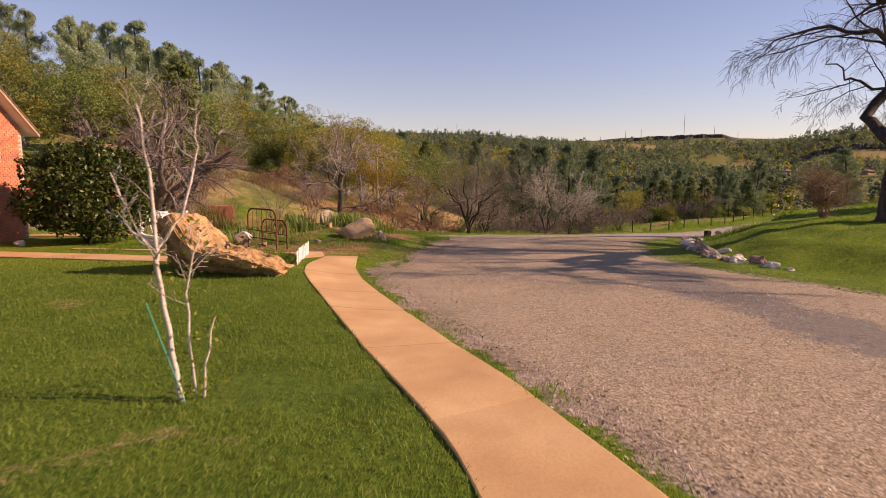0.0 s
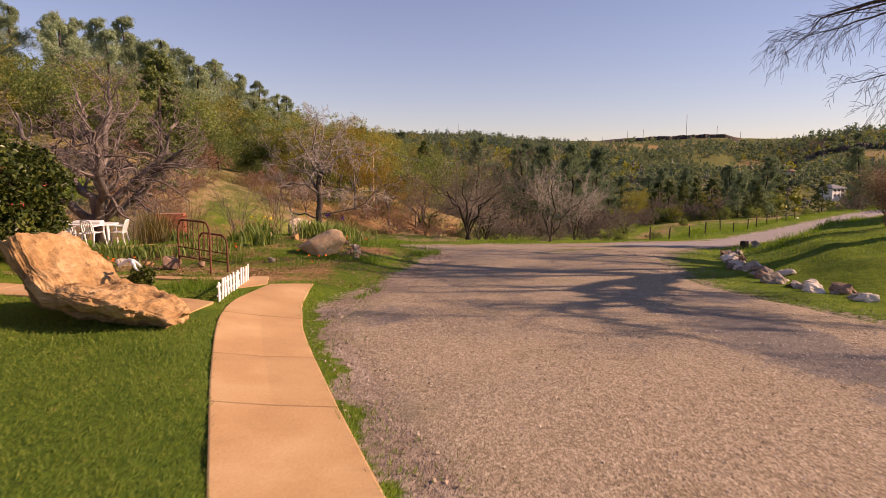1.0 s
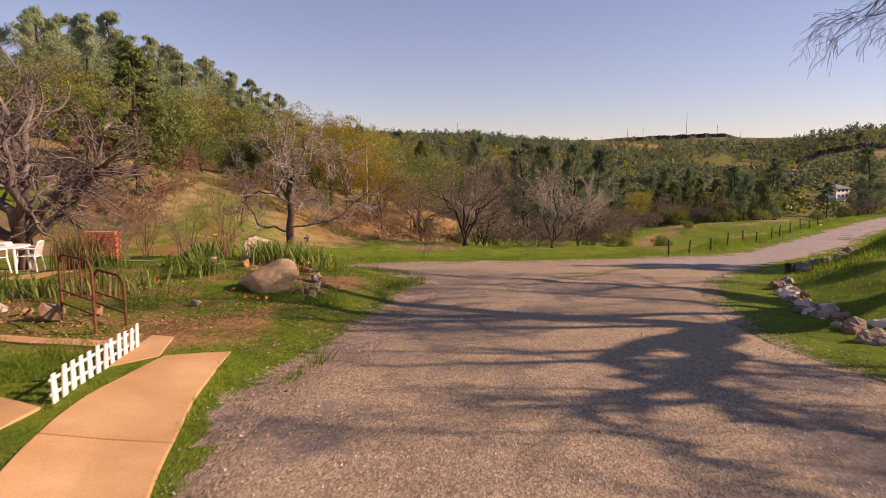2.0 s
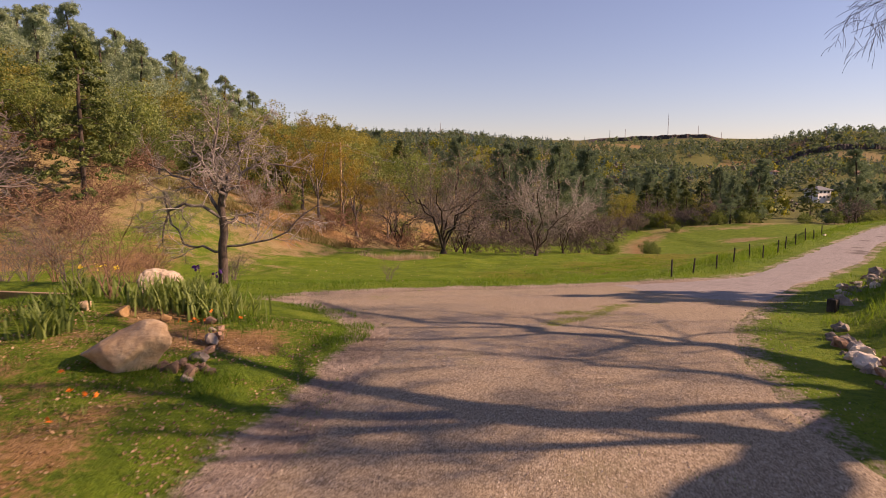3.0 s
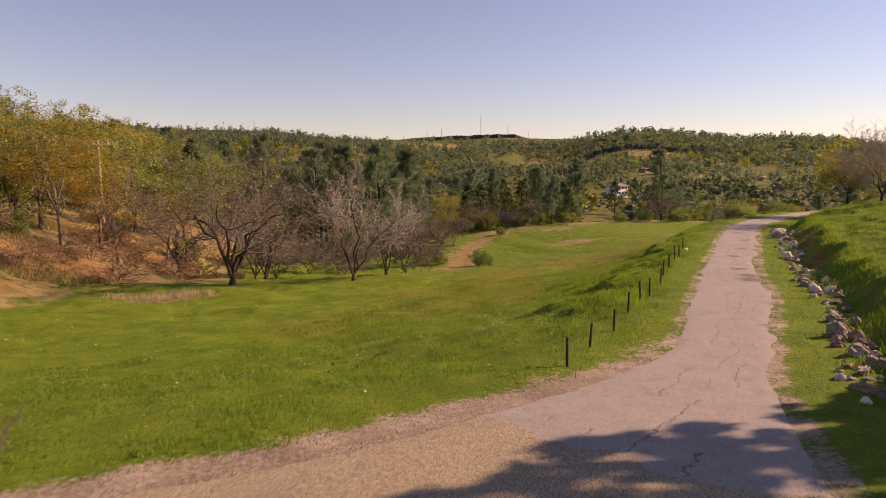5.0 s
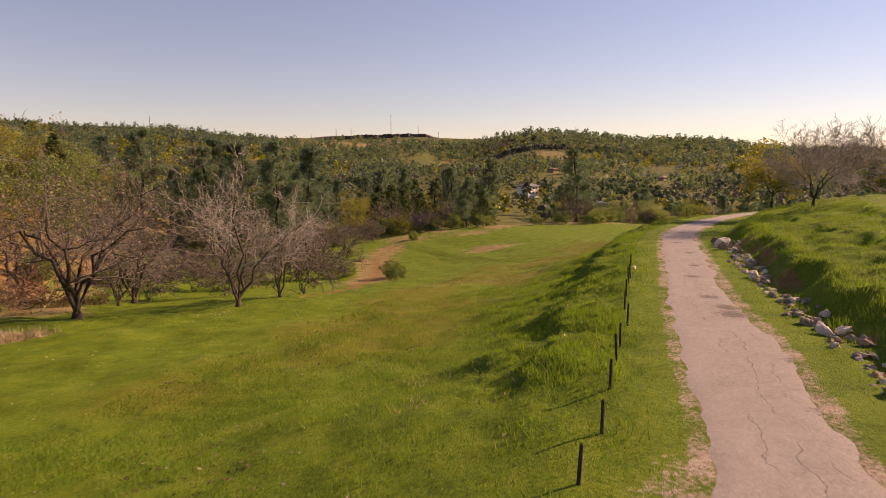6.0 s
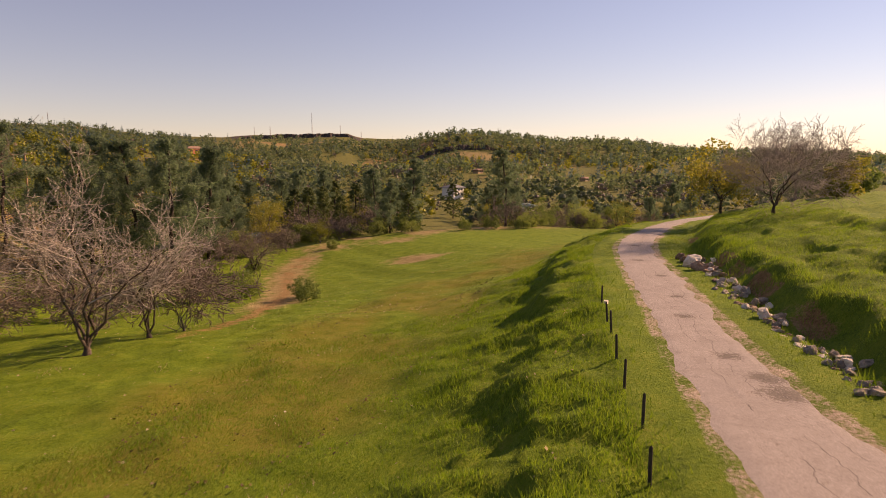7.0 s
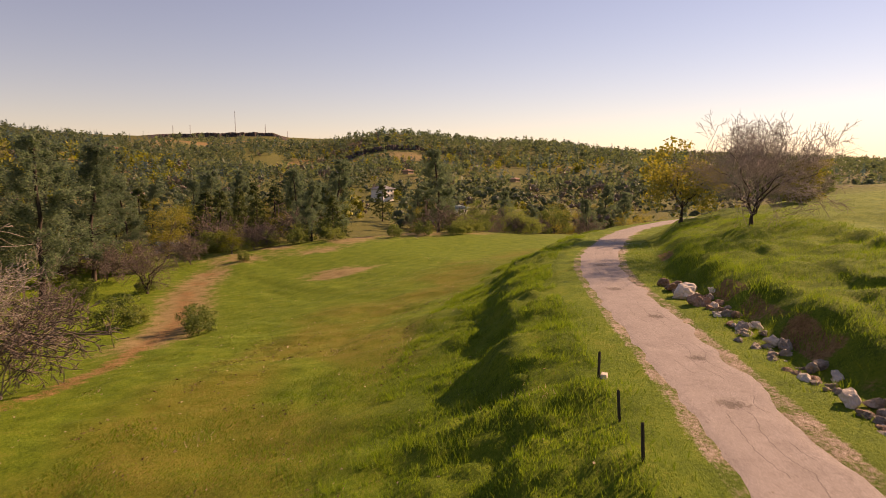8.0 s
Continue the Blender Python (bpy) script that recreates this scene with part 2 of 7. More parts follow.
GROUND = ground_material()
ROAD = road_material()
CONCRETE = grain("tan_concrete", [(0.3, (0.34, 0.195, 0.085)), (0.5, (0.47, 0.285, 0.125)), (0.7, (0.57, 0.385, 0.195))], 0.9, 40, 0.8, 0.25, 0.006, world_coords=True, vary=0.12)
ROCK_TAN = grain("tan_boulder_stone", [(0.25, (0.14, 0.075, 0.03)), (0.42, (0.30, 0.17, 0.065)), (0.55, (0.43, 0.265, 0.115)), (0.72, (0.56, 0.40, 0.23))], 2.2, 14, 0.95, 0.6, 0.05)
ROCK_SMOOTH = grain("smooth_tan_boulder_stone", [(0.25, (0.32, 0.20, 0.10)), (0.45, (0.52, 0.36, 0.20)), (0.7, (0.68, 0.53, 0.35))], 2.6, 14, 0.9, 0.6, 0.03)
ROCK_PALE = grain("pale_boulder_stone", [(0.25, (0.44, 0.36, 0.28)), (0.48, (0.60, 0.52, 0.42)), (0.72, (0.74, 0.67, 0.58))], 3.0, 24, 0.9, 0.6, 0.02)
ROCK_GREY = grain("grey_field_stone", [(0.28, (0.13, 0.105, 0.08)), (0.5, (0.29, 0.24, 0.185)), (0.72, (0.50, 0.44, 0.36))], 3.0, 22, 0.88, 0.8, 0.03, vary=0.7)
ROCK_BROWN = grain("brown_field_stone", [(0.28, (0.12, 0.07, 0.045)), (0.5, (0.27, 0.17, 0.11)), (0.72, (0.42, 0.31, 0.22))], 3.0, 22, 0.88, 0.8, 0.03, vary=0.5)
BARK_DARK = grain("dark_bark", [(0.3, (0.022, 0.016, 0.012)), (0.5, (0.055, 0.04, 0.03)), (0.7, (0.12, 0.095, 0.075))], 5, 40, 0.95, 0.8, 0.03, stretch=(1, 1, 0.25))
BARK_GREY = grain("grey_bark", [(0.3, (0.07, 0.055, 0.045)), (0.5, (0.16, 0.13, 0.11)), (0.7, (0.30, 0.26, 0.23))], 5, 40, 0.95, 0.8, 0.03, stretch=(1, 1, 0.3))
BARK_PALE = grain("pale_lichened_bark", [(0.3, (0.15, 0.12, 0.095)), (0.5, (0.33, 0.28, 0.235)), (0.7, (0.50, 0.45, 0.40))], 4, 30, 0.95, 0.7, 0.02)
TWIG_GREY = grain("grey_twigs", [(0.3, (0.11, 0.085, 0.075)), (0.6, (0.22, 0.175, 0.15))], 2, 20, 0.95, 0, vary=0.3)
TWIG_PALE = grain("pale_grey_twigs", [(0.3, (0.17, 0.135, 0.115)), (0.6, (0.34, 0.285, 0.25))], 2, 20, 0.95, 0, vary=0.3)
TWIG_MAUVE = grain("mauve_brown_twigs", [(0.3, (0.092, 0.070, 0.058)), (0.6, (0.185, 0.148, 0.122))], 2, 20, 0.95, 0, vary=0.3)
TWIG_RED = grain("russet_twigs", [(0.3, (0.145, 0.080, 0.050)), (0.6, (0.26, 0.155, 0.092))], 2, 20, 0.95, 0, vary=0.3)
TWIG_DARK = grain("dark_twigs", [(0.3, (0.03, 0.022, 0.018)), (0.6, (0.075, 0.056, 0.045))], 2, 20, 0.95, 0, vary=0.2)
LEAF_OAK = leafy("live_oak_leaves", [(0.2, (0.075, 0.112, 0.036)), (0.5, (0.172, 0.22, 0.066)), (0.8, (0.31, 0.34, 0.10))], 0.5, glow=(0.95, 1.0, 0.6))
LEAF_YELLOW = leafy("spring_yellow_leaves", [(0.2, (0.150, 0.094, 0.013)), (0.5, (0.275, 0.181, 0.020)), (0.8, (0.400, 0.288, 0.037))], 0.35)
LEAF_LIME = leafy("fresh_lime_leaves", [(0.2, (0.117, 0.130, 0.016)), (0.5, (0.221, 0.234, 0.026)), (0.8, (0.351, 0.325, 0.052))], 0.35)
LEAF_PINE = leafy("grey_pine_needles", [(0.2, (0.15, 0.19, 0.105)), (0.5, (0.30, 0.355, 0.195)), (0.8, (0.44, 0.50, 0.32))], 0.5, glow=(0.9, 1.0, 0.8))
LEAF_CONIFER = leafy("dark_conifer_needles", [(0.2, (0.035, 0.055, 0.02)), (0.5, (0.085, 0.115, 0.034)), (0.8, (0.165, 0.195, 0.055))], 0.25)
LEAF_CAMELLIA = leafy("glossy_dark_leaves", [(0.2, (0.020, 0.034, 0.008)), (0.5, (0.056, 0.077, 0.014)), (0.8, (0.154, 0.161, 0.025))], 0.15, 0.35)
LEAF_IRIS = leafy("blue_green_blade_leaves", [(0.2, (0.08, 0.125, 0.03)), (0.5, (0.155, 0.215, 0.05)), (0.8, (0.27, 0.33, 0.10))], 0.45)
# bluer than the near oaks: distance haze is mixed into the leaf colour
LEAF_MIX_HAZED = leafy("hazed_woodland_leaves", [(0.1, (0.070, 0.100, 0.072)), (0.4, (0.115, 0.150, 0.096)), (0.65, (0.160, 0.195, 0.105)), (0.9, (0.22, 0.235, 0.11))], 0.5, patches=0.03, glow=(0.95, 1.0, 0.6))
# pine blue-green pushed bluer: the haze of distance is put into the needle colour
LEAF_PINE_HAZED = leafy("hazed_far_pine_needles", [(0.1, (0.062, 0.100, 0.100)), (0.5, (0.100, 0.148, 0.142)), (0.9, (0.15, 0.205, 0.185))], 0.5, patches=0.06, glow=(0.8, 1.0, 0.95))
LEAF_VALLEY = leafy("valley_pine_needles", [(0.1, (0.075, 0.105, 0.066)), (0.5, (0.148, 0.188, 0.112)), (0.9, (0.25, 0.295, 0.175))], 0.6, patches=0.1, glow=(0.85, 1.0, 0.8))
LEAF_OLIVE = leafy("olive_brown_leaves", [(0.2, (0.145, 0.145, 0.038)), (0.5, (0.27, 0.255, 0.06)), (0.8, (0.40, 0.345, 0.088))], 0.5)
LEAF_BARE_FAR = leafy("leafless_crown_haze", [(0.15, (0.085, 0.070, 0.058)), (0.5, (0.14, 0.115, 0.092)), (0.85, (0.20, 0.17, 0.125))], 0.1, patches=0.09)
LEAF_BROWN = leafy("budding_twig_haze", [(0.2, (0.111, 0.078, 0.058)), (0.5, (0.195, 0.137, 0.094)), (0.8, (0.273, 0.202, 0.111))], 0.15)
GRASS_LAWN = leafy("lawn_blades", [(0.15, (0.075, 0.125, 0.016)), (0.5, (0.14, 0.215, 0.026)), (0.85, (0.26, 0.30, 0.05))], 0.4)
GRASS_TALL = leafy("meadow_blades", [(0.15, (0.08, 0.155, 0.016)), (0.5, (0.152, 0.255, 0.026)), (0.85, (0.25, 0.335, 0.055))], 0.5)
GRASS_DRY = leafy("dry_grass_blades", [(0.15, (0.34, 0.26, 0.15)), (0.5, (0.50, 0.41, 0.27)), (0.85, (0.64, 0.55, 0.41))], 0.5, glow=(1.0, 0.95, 0.8))
WHITE_PAINT = grain("white_paint", [(0.3, (0.62, 0.58, 0.52)), (0.6, (0.80, 0.78, 0.73))], 3, 30, 0.6, 0.15, 0.003, vary=0.1)
WHITE_PLASTIC = grain("white_plastic", [(0.3, (0.70, 0.68, 0.63)), (0.6, (0.82, 0.81, 0.78))], 2, 20, 0.45, 0.05, 0.002, vary=0.08)
GREEN_PLASTIC = grain("dark_green_plastic", [(0.3, (0.010, 0.055, 0.038)), (0.6, (0.018, 0.085, 0.06))], 2, 20, 0.4, 0.05, 0.002)
RUST = grain("rusty_iron", [(0.3, (0.045, 0.018, 0.010)), (0.5, (0.12, 0.045, 0.022)), (0.7, (0.24, 0.10, 0.045))], 6, 40, 0.85, 0.5, 0.004)
BRICK = grain("red_brick", [(0.3, (0.22, 0.065, 0.032)), (0.5, (0.36, 0.115, 0.058)), (0.7, (0.48, 0.19, 0.105))], 6, 50, 0.9, 0.4, 0.006, vary=0.45)
MORTAR = grain("mortar", [(0.3, (0.30, 0.24, 0.18)), (0.6, (0.45, 0.37, 0.29))], 6, 50, 0.95, 0.3, 0.004)
POST_WOOD = grain("weathered_dark_wood", [(0.3, (0.018, 0.014, 0.011)), (0.5, (0.045, 0.036, 0.028)), (0.7, (0.095, 0.078, 0.062))], 8, 60, 0.95, 0.6, 0.005, stretch=(1, 1, 0.2))
TIMBER = grain("sun_bleached_timber", [(0.3, (0.22, 0.14, 0.075)), (0.6, (0.40, 0.28, 0.17))], 4, 40, 0.9, 0.4, 0.005)
ROOF_TILE = grain("brown_roof_tile", [(0.3, (0.13, 0.075, 0.05)), (0.6, (0.27, 0.17, 0.12))], 5, 40, 0.9, 0.4, 0.008, vary=0.4)
GLASS = bpy.data.materials.new("window_glass")
GLASS.use_nodes = True
GLASS.node_tree.nodes["Principled BSDF"].inputs["Base Color"].default_value = (0.04, 0.05, 0.06, 1)
GLASS.node_tree.nodes["Principled BSDF"].inputs["Roughness"].default_value = 0.06
METAL_GREY = grain("dull_grey_steel", [(0.3, (0.20, 0.20, 0.20)), (0.6, (0.32, 0.32, 0.32))], 2, 20, 0.5, 0, metal=0.7)
WATER = bpy.data.materials.new("pond_water")
WATER.use_nodes = True
WATER.node_tree.nodes["Principled BSDF"].inputs["Base Color"].default_value = (0.03, 0.035, 0.025, 1)
WATER.node_tree.nodes["Principled BSDF"].inputs["Roughness"].default_value = 0.08
POPPY = grain("orange_petals", [(0.3, (0.65, 0.12, 0.01)), (0.6, (0.85, 0.25, 0.02))], 5, 30, 0.6, 0)
YELLOW_PETAL = grain("yellow_petals", [(0.3, (0.70, 0.48, 0.03)), (0.6, (0.85, 0.65, 0.06))], 5, 30, 0.6, 0)
PURPLE_PETAL = grain("purple_petals", [(0.3, (0.06, 0.02, 0.13)), (0.6, (0.13, 0.04, 0.25))], 5, 30, 0.6, 0)
PINK_PETAL = grain("crimson_petals", [(0.3, (0.28, 0.03, 0.03)), (0.6, (0.48, 0.07, 0.06))], 5, 30, 0.6, 0)
STAKE_GREEN = grain("green_stake_paint", [(0.3, (0.03, 0.20, 0.12)), (0.6, (0.06, 0.30, 0.19))], 6, 30, 0.6, 0.1, 0.003)
BIRCH_BARK = grain("white_birch_bark", [(0.28, (0.08, 0.055, 0.04)), (0.40, (0.46, 0.38, 0.30)), (0.7, (0.70, 0.62, 0.53))], 9, 30, 0.85, 0.4, 0.006, stretch=(1, 1, 2.5))
LITTER = leafy("tan_leaf_litter", [(0.15, (0.10, 0.055, 0.025)), (0.5, (0.30, 0.18, 0.085)), (0.85, (0.55, 0.40, 0.24))], 0.0)
GRAVEL_BIT = leafy("loose_gravel_bits", [(0.15, (0.085, 0.062, 0.045)), (0.5, (0.33, 0.25, 0.18)), (0.85, (0.66, 0.56, 0.45))], 0.0)
CLOD = leafy("dark_earth", [(0.15, (0.05, 0.03, 0.014)), (0.5, (0.11, 0.065, 0.028)), (0.85, (0.19, 0.12, 0.05))], 0.0)
BARK_BROWN = grain("dark_brown_bark", [(0.3, (0.035, 0.026, 0.02)), (0.5, (0.085, 0.062, 0.047)), (0.7, (0.17, 0.135, 0.105))], 5, 40, 0.95, 0.8, 0.03, stretch=(1, 1, 0.3))
GRASS_HILL = leafy("olive_brown_grass_blades", [(0.15, (0.11, 0.10, 0.03)), (0.5, (0.20, 0.165, 0.06)), (0.85, (0.34, 0.26, 0.12))], 0.3)
ROCK_PITTED = grain("pitted_pale_stone", [(0.3, (0.20, 0.145, 0.095)), (0.48, (0.38, 0.295, 0.205)), (0.7, (0.55, 0.45, 0.34))], 4, 22, 0.92, 0.9, 0.03)

# ---- building tools ----
def mesh_of(name, verts, faces, smooth=False):
    """A mesh from arrays: faces is one array of quads or triangles, or a list of such arrays."""
    me = bpy.data.meshes.new(name)
    verts = np.asarray(verts, np.float32).reshape(-1, 3)
    faces = [np.asarray(f, np.int32) for f in (faces if isinstance(faces, list) else [faces]) if len(f)]
    loops = np.concatenate([f.ravel() for f in faces])
    sizes = np.concatenate([np.full(len(f), f.shape[1], np.int32) for f in faces])
    me.vertices.add(len(verts))
    me.vertices.foreach_set("co", verts.ravel())
    me.loops.add(len(loops))
    me.loops.foreach_set("vertex_index", loops)
    me.polygons.add(len(sizes))
    me.polygons.foreach_set("loop_start", np.concatenate([[0], np.cumsum(sizes)[:-1]]).astype(np.int32))
    me.polygons.foreach_set("loop_total", sizes)
    me.update(calc_edges=True)
    me.polygons.foreach_set("use_smooth", np.full(len(sizes), bool(smooth)))
    return me


def piece(name, me, material, parent=None, label="", m=None):
    """Links a ready mesh as one object, under a thing or a part where one is given."""
    if not me.materials:
        me.materials.append(material)
    ob = new(name, me)
    if parent is not None:
        ob.parent = parent
    if m is not None:
        ob.matrix_basis = m
    return tagged(ob, label)


def part(name, bm, material, parent=None, label="", smooth=False, m=None):
    """Links a bmesh as one object."""
    me = bpy.data.meshes.new(name)
    bm.to_mesh(me)
    bm.free()
    if smooth:
        me.polygons.foreach_set("use_smooth", np.ones(len(me.polygons), bool))
    return piece(name, me, material, parent, label, m)


def thing(name, m, label, category, group="", kind=""):
    ob = new(name)
    ob.empty_display_size = 0.2
    ob.matrix_basis = m
    return tagged(ob, label, category, group, kind)


def box(bm, x, y, z, sx, sy, sz, rot=None, bevel=0.0):
    """A box of size sx, sy, sz centred at x, y, z, with bevelled edges."""
    got = bmesh.ops.create_cube(bm, size=1.0)["verts"]
    m = Matrix.LocRotScale((x, y, z), rot, (sx, sy, sz))
    bmesh.ops.transform(bm, matrix=m, verts=got)
    if bevel:
        edges = list({e for v in got for e in v.link_edges})
        bmesh.ops.bevel(bm, geom=edges, offset=bevel, segments=1, affect="EDGES")
    return bm


def tubes(lines, sides=5):
    """Tapered tubes round polylines [(points, radii), ...]: vertices and quads."""
    vs, fs, base = [], [], 0
    ang = np.arange(sides) * 2 * np.pi / sides
    ca, sa = np.cos(ang), np.sin(ang)
    for pts, rad in lines:
        pts, rad = np.asarray(pts, float), np.asarray(rad, float)
        n = len(pts)
        d = np.gradient(pts, axis=0)
        d /= np.linalg.norm(d, axis=1, keepdims=True) + 1e-9
        ref = np.where(np.abs(d[:, 2:3]) > 0.9, np.array([[1.0, 0, 0]]), np.array([[0, 0, 1.0]]))
        u = np.cross(d, ref)
        u /= np.linalg.norm(u, axis=1, keepdims=True) + 1e-9
        w = np.cross(d, u)
        ring = pts[:, None] + rad[:, None, None] * (u[:, None] * ca[None, :, None] + w[:, None] * sa[None, :, None])
        vs.append(ring.reshape(-1, 3))
        i = base + np.arange(n - 1)[:, None] * sides
        j = np.arange(sides)[None]
        k = (j + 1) % sides
        fs.append(np.stack([i + j, i + k, i + sides + k, i + sides + j], -1).reshape(-1, 4))
        base += n * sides
    if not vs:
        return np.zeros((0, 3)), np.zeros((0, 4), int)
    return np.concatenate(vs), np.concatenate(fs)


def leaf_cards(rng, centres, size, flat=0.0, long=1.0):
    """Small four-cornered leaves at the centres, turned at random: vertices and quads."""
    n = len(centres)
    a = rng.normal(size=(n, 3))
    a[:, 2] *= 1 - flat
    a /= np.linalg.norm(a, axis=1, keepdims=True)
    b = np.cross(a, rng.normal(size=(n, 3)))
    b /= np.linalg.norm(b, axis=1, keepdims=True)
    s = size * rng.uniform(0.6, 1.35, (n, 1))
    a, b = a * s * long, b * s * 0.6
    up = np.cross(a, b) * 0.25 / (s + 1e-6)
    v = np.stack([centres - a, centres - b * 0.9 + up, centres + a, centres + b + up], 1).reshape(-1, 3)
    return v, np.arange(4 * n).reshape(-1, 4)


def puffs(rng, centres, radii, per, size, squash=0.8, long=1.0):
    """Rounded clumps of leaves: each clump a loose shell of small leaves that face outwards."""
    n = len(centres)
    out = rng.normal(size=(n, per, 3))
    out /= np.linalg.norm(out, axis=2, keepdims=True)
    r = np.asarray(radii, float).reshape(-1, 1, 1) * rng.uniform(0.5, 1.08, (n, per, 1))
    c = (centres[:, None] + out * r * np.array([1, 1, squash])).reshape(-1, 3)
    nrm = (out + 0.62 * rng.normal(size=out.shape)).reshape(-1, 3)
    nrm /= np.linalg.norm(nrm, axis=1, keepdims=True)
    a = np.cross(nrm, rng.normal(size=nrm.shape))
    a /= np.linalg.norm(a, axis=1, keepdims=True)
    b = np.cross(nrm, a)
    s = np.broadcast_to(np.asarray(size, float).reshape(-1, 1, 1), (n, per, 1)).reshape(-1, 1) * rng.uniform(0.6, 1.35, (n * per, 1))
    v = np.stack([c - a * s * long, c - b * s * 0.6, c + a * s * long, c + b * s * 0.6], 1).reshape(-1, 3)
    return v, np.arange(len(v)).reshape(-1, 4)


def cores(rng, centres, radii, squash=1.0):
    """The dense hearts of far crowns: rough twenty-sided lumps."""
    g = (1 + 5**0.5) / 2
    base = np.array([(-1, g, 0), (1, g, 0), (-1, -g, 0), (1, -g, 0), (0, -1, g), (0, 1, g), (0, -1, -g), (0, 1, -g), (g, 0, -1), (g, 0, 1), (-g, 0, -1), (-g, 0, 1)]) / math.hypot(1, g)
    tri = np.array([(0, 11, 5), (0, 5, 1), (0, 1, 7), (0, 7, 10), (0, 10, 11), (1, 5, 9), (5, 11, 4), (11, 10, 2), (10, 7, 6), (7, 1, 8), (3, 9, 4), (3, 4, 2), (3, 2, 6), (3, 6, 8), (3, 8, 9), (4, 9, 5), (2, 4, 11), (6, 2, 10), (8, 6, 7), (9, 8, 1)])
    n = len(centres)
    p = base[None] * rng.uniform(0.72, 1.18, (n, 12, 1))
    p = p * np.asarray(radii, float).reshape(-1, 1, 1) * np.array([1, 1, squash]) + centres[:, None]
    return p.reshape(-1, 3), (tri[None] + 12 * np.arange(n)[:, None, None]).reshape(-1, 3)


def value_noise(x, y, seed=0):
    """Smooth noise in -1 to 1 on arrays."""
    xi, yi = np.floor(x).astype(np.int64), np.floor(y).astype(np.int64)
    fx, fy = x - xi, y - yi
    fx, fy = fx * fx * (3 - 2 * fx), fy * fy * (3 - 2 * fy)

    def h(a, b):
        n = (a * 374761393 + b * 668265263 + seed * 974711) & 0xFFFFFFFF
        n = ((n ^ (n >> 13)) * 1274126177) & 0xFFFFFFFF
        return ((n ^ (n >> 16)) & 0xFFFF) / 32767.5 - 1
    top = h(xi, yi) * (1 - fx) + h(xi + 1, yi) * fx
    low = h(xi, yi + 1) * (1 - fx) + h(xi + 1, yi + 1) * fx
    return top * (1 - fy) + low * fy


def fractal(x, y, scale, seed=0, octaves=4):
    out, amp, f = 0, 1.0, 1.0 / scale
    for k in range(octaves):
        out = out + amp * value_noise(x * f, y * f, seed + k)
        amp, f = amp * 0.5, f * 2.03
    return out


def sstep(a, b, v):
    t = np.clip((np.asarray(v, float) - a) / (b - a), 0, 1)
    return t * t * (3 - 2 * t)


def grow(rng, stems, n, kids, ratio, angle, lift, wander, start, thin=0.55, tip=0.25):
    """Branches level by level. stems: (points, radii) of the first level. Gives [[(points, radii), ...] for each level]."""
    levels = [list(stems)]
    for lv in range(len(kids)):
        made = []
        for pts, rad in levels[-1]:
            length = np.linalg.norm(np.diff(pts, axis=0), axis=1).sum()
            count = max(1, int(round(kids[lv] * rng.uniform(0.75, 1.25))))
            for f in start[lv] + (1 - start[lv]) * (np.arange(count) + rng.uniform(0.1, 0.9, count)) / count:
                k = min(int(f * (len(pts) - 1)), len(pts) - 2)
                u = f * (len(pts) - 1) - k
                p = pts[k] + (pts[k + 1] - pts[k]) * u
                d = pts[k + 1] - pts[k]
                d = d / (np.linalg.norm(d) + 1e-9)
                side = np.cross(d, rng.normal(size=3))
                side /= np.linalg.norm(side) + 1e-9
                a = radians(angle[lv]) * rng.uniform(0.7, 1.3)
                d = math.cos(a) * d + math.sin(a) * side
                size = length * ratio[lv] * rng.uniform(0.65, 1.25) * (1.15 - 0.5 * f)
                r0 = (rad[k] + (rad[k + 1] - rad[k]) * u) * thin * rng.uniform(0.8, 1.1)
                line = [p]
                for s in range(n[lv]):
                    d = d + rng.normal(size=3) * wander[lv]
                    d[2] += lift[lv] * (0.4 + s / n[lv])
                    d /= np.linalg.norm(d)
                    p = p + d * size / n[lv]
                    line.append(p)
                made.append((np.array(line), r0 * np.linspace(1, tip, n[lv] + 1)))
        levels.append(made)
    return levels


def limb(rng, points, r0, r1, n=9, jitter=0.05):
    p = resample3(points, n)
    p[1:-1] += rng.normal(size=(len(p) - 2, 3)) * jitter
    return p, np.linspace(1, 0, len(p)) ** 0.8 * (r0 - r1) + r1


def resample3(pts, total):
    p = np.array(pts, float)
    q = np.vstack([2 * p[0] - p[1], p, 2 * p[-1] - p[-2]])
    out = []
    for s in np.linspace(0, len(p) - 1 - 1e-6, total):
        k, t = int(s), s - int(s)
        a, b, c, d = q[k : k + 4]
        out.append(0.5 * (2 * b + (c - a) * t + (2 * a - 5 * b + 4 * c - d) * t**2 + (3 * b - a - 3 * c + d) * t**3))
    return np.array(out)

# ---- the lie of the land ----
# edges of the drive, from behind the start to where the road leaves over the crest; each left point pairs with a right one
LEFT_EDGE = [(6.5, -12), (3.0, -2), (1.4, 3.5), (0.52, 7), (-0.1, 9), (-1.3, 12.4), (-2.3, 15.3), (-2.4, 17), (-1.9, 19.2), (-1.4, 21.2), (-0.9, 24.6),
             (-0.8, 28), (-2.2, 30.8), (-4.1, 33.2), (-2.4, 34.6), (0.4, 35.6), (3.8, 36.1), (7.5, 37.4), (10.9, 38.8), (12.6, 40), (14.8, 42.1), (18.8, 46.7),
             (24.2, 52.7), (28.9, 57.6), (33.9, 63.1), (40.5, 69.9), (47, 75.2), (57.9, 81.6), (67, 85.5), (80, 89), (110, 94)]
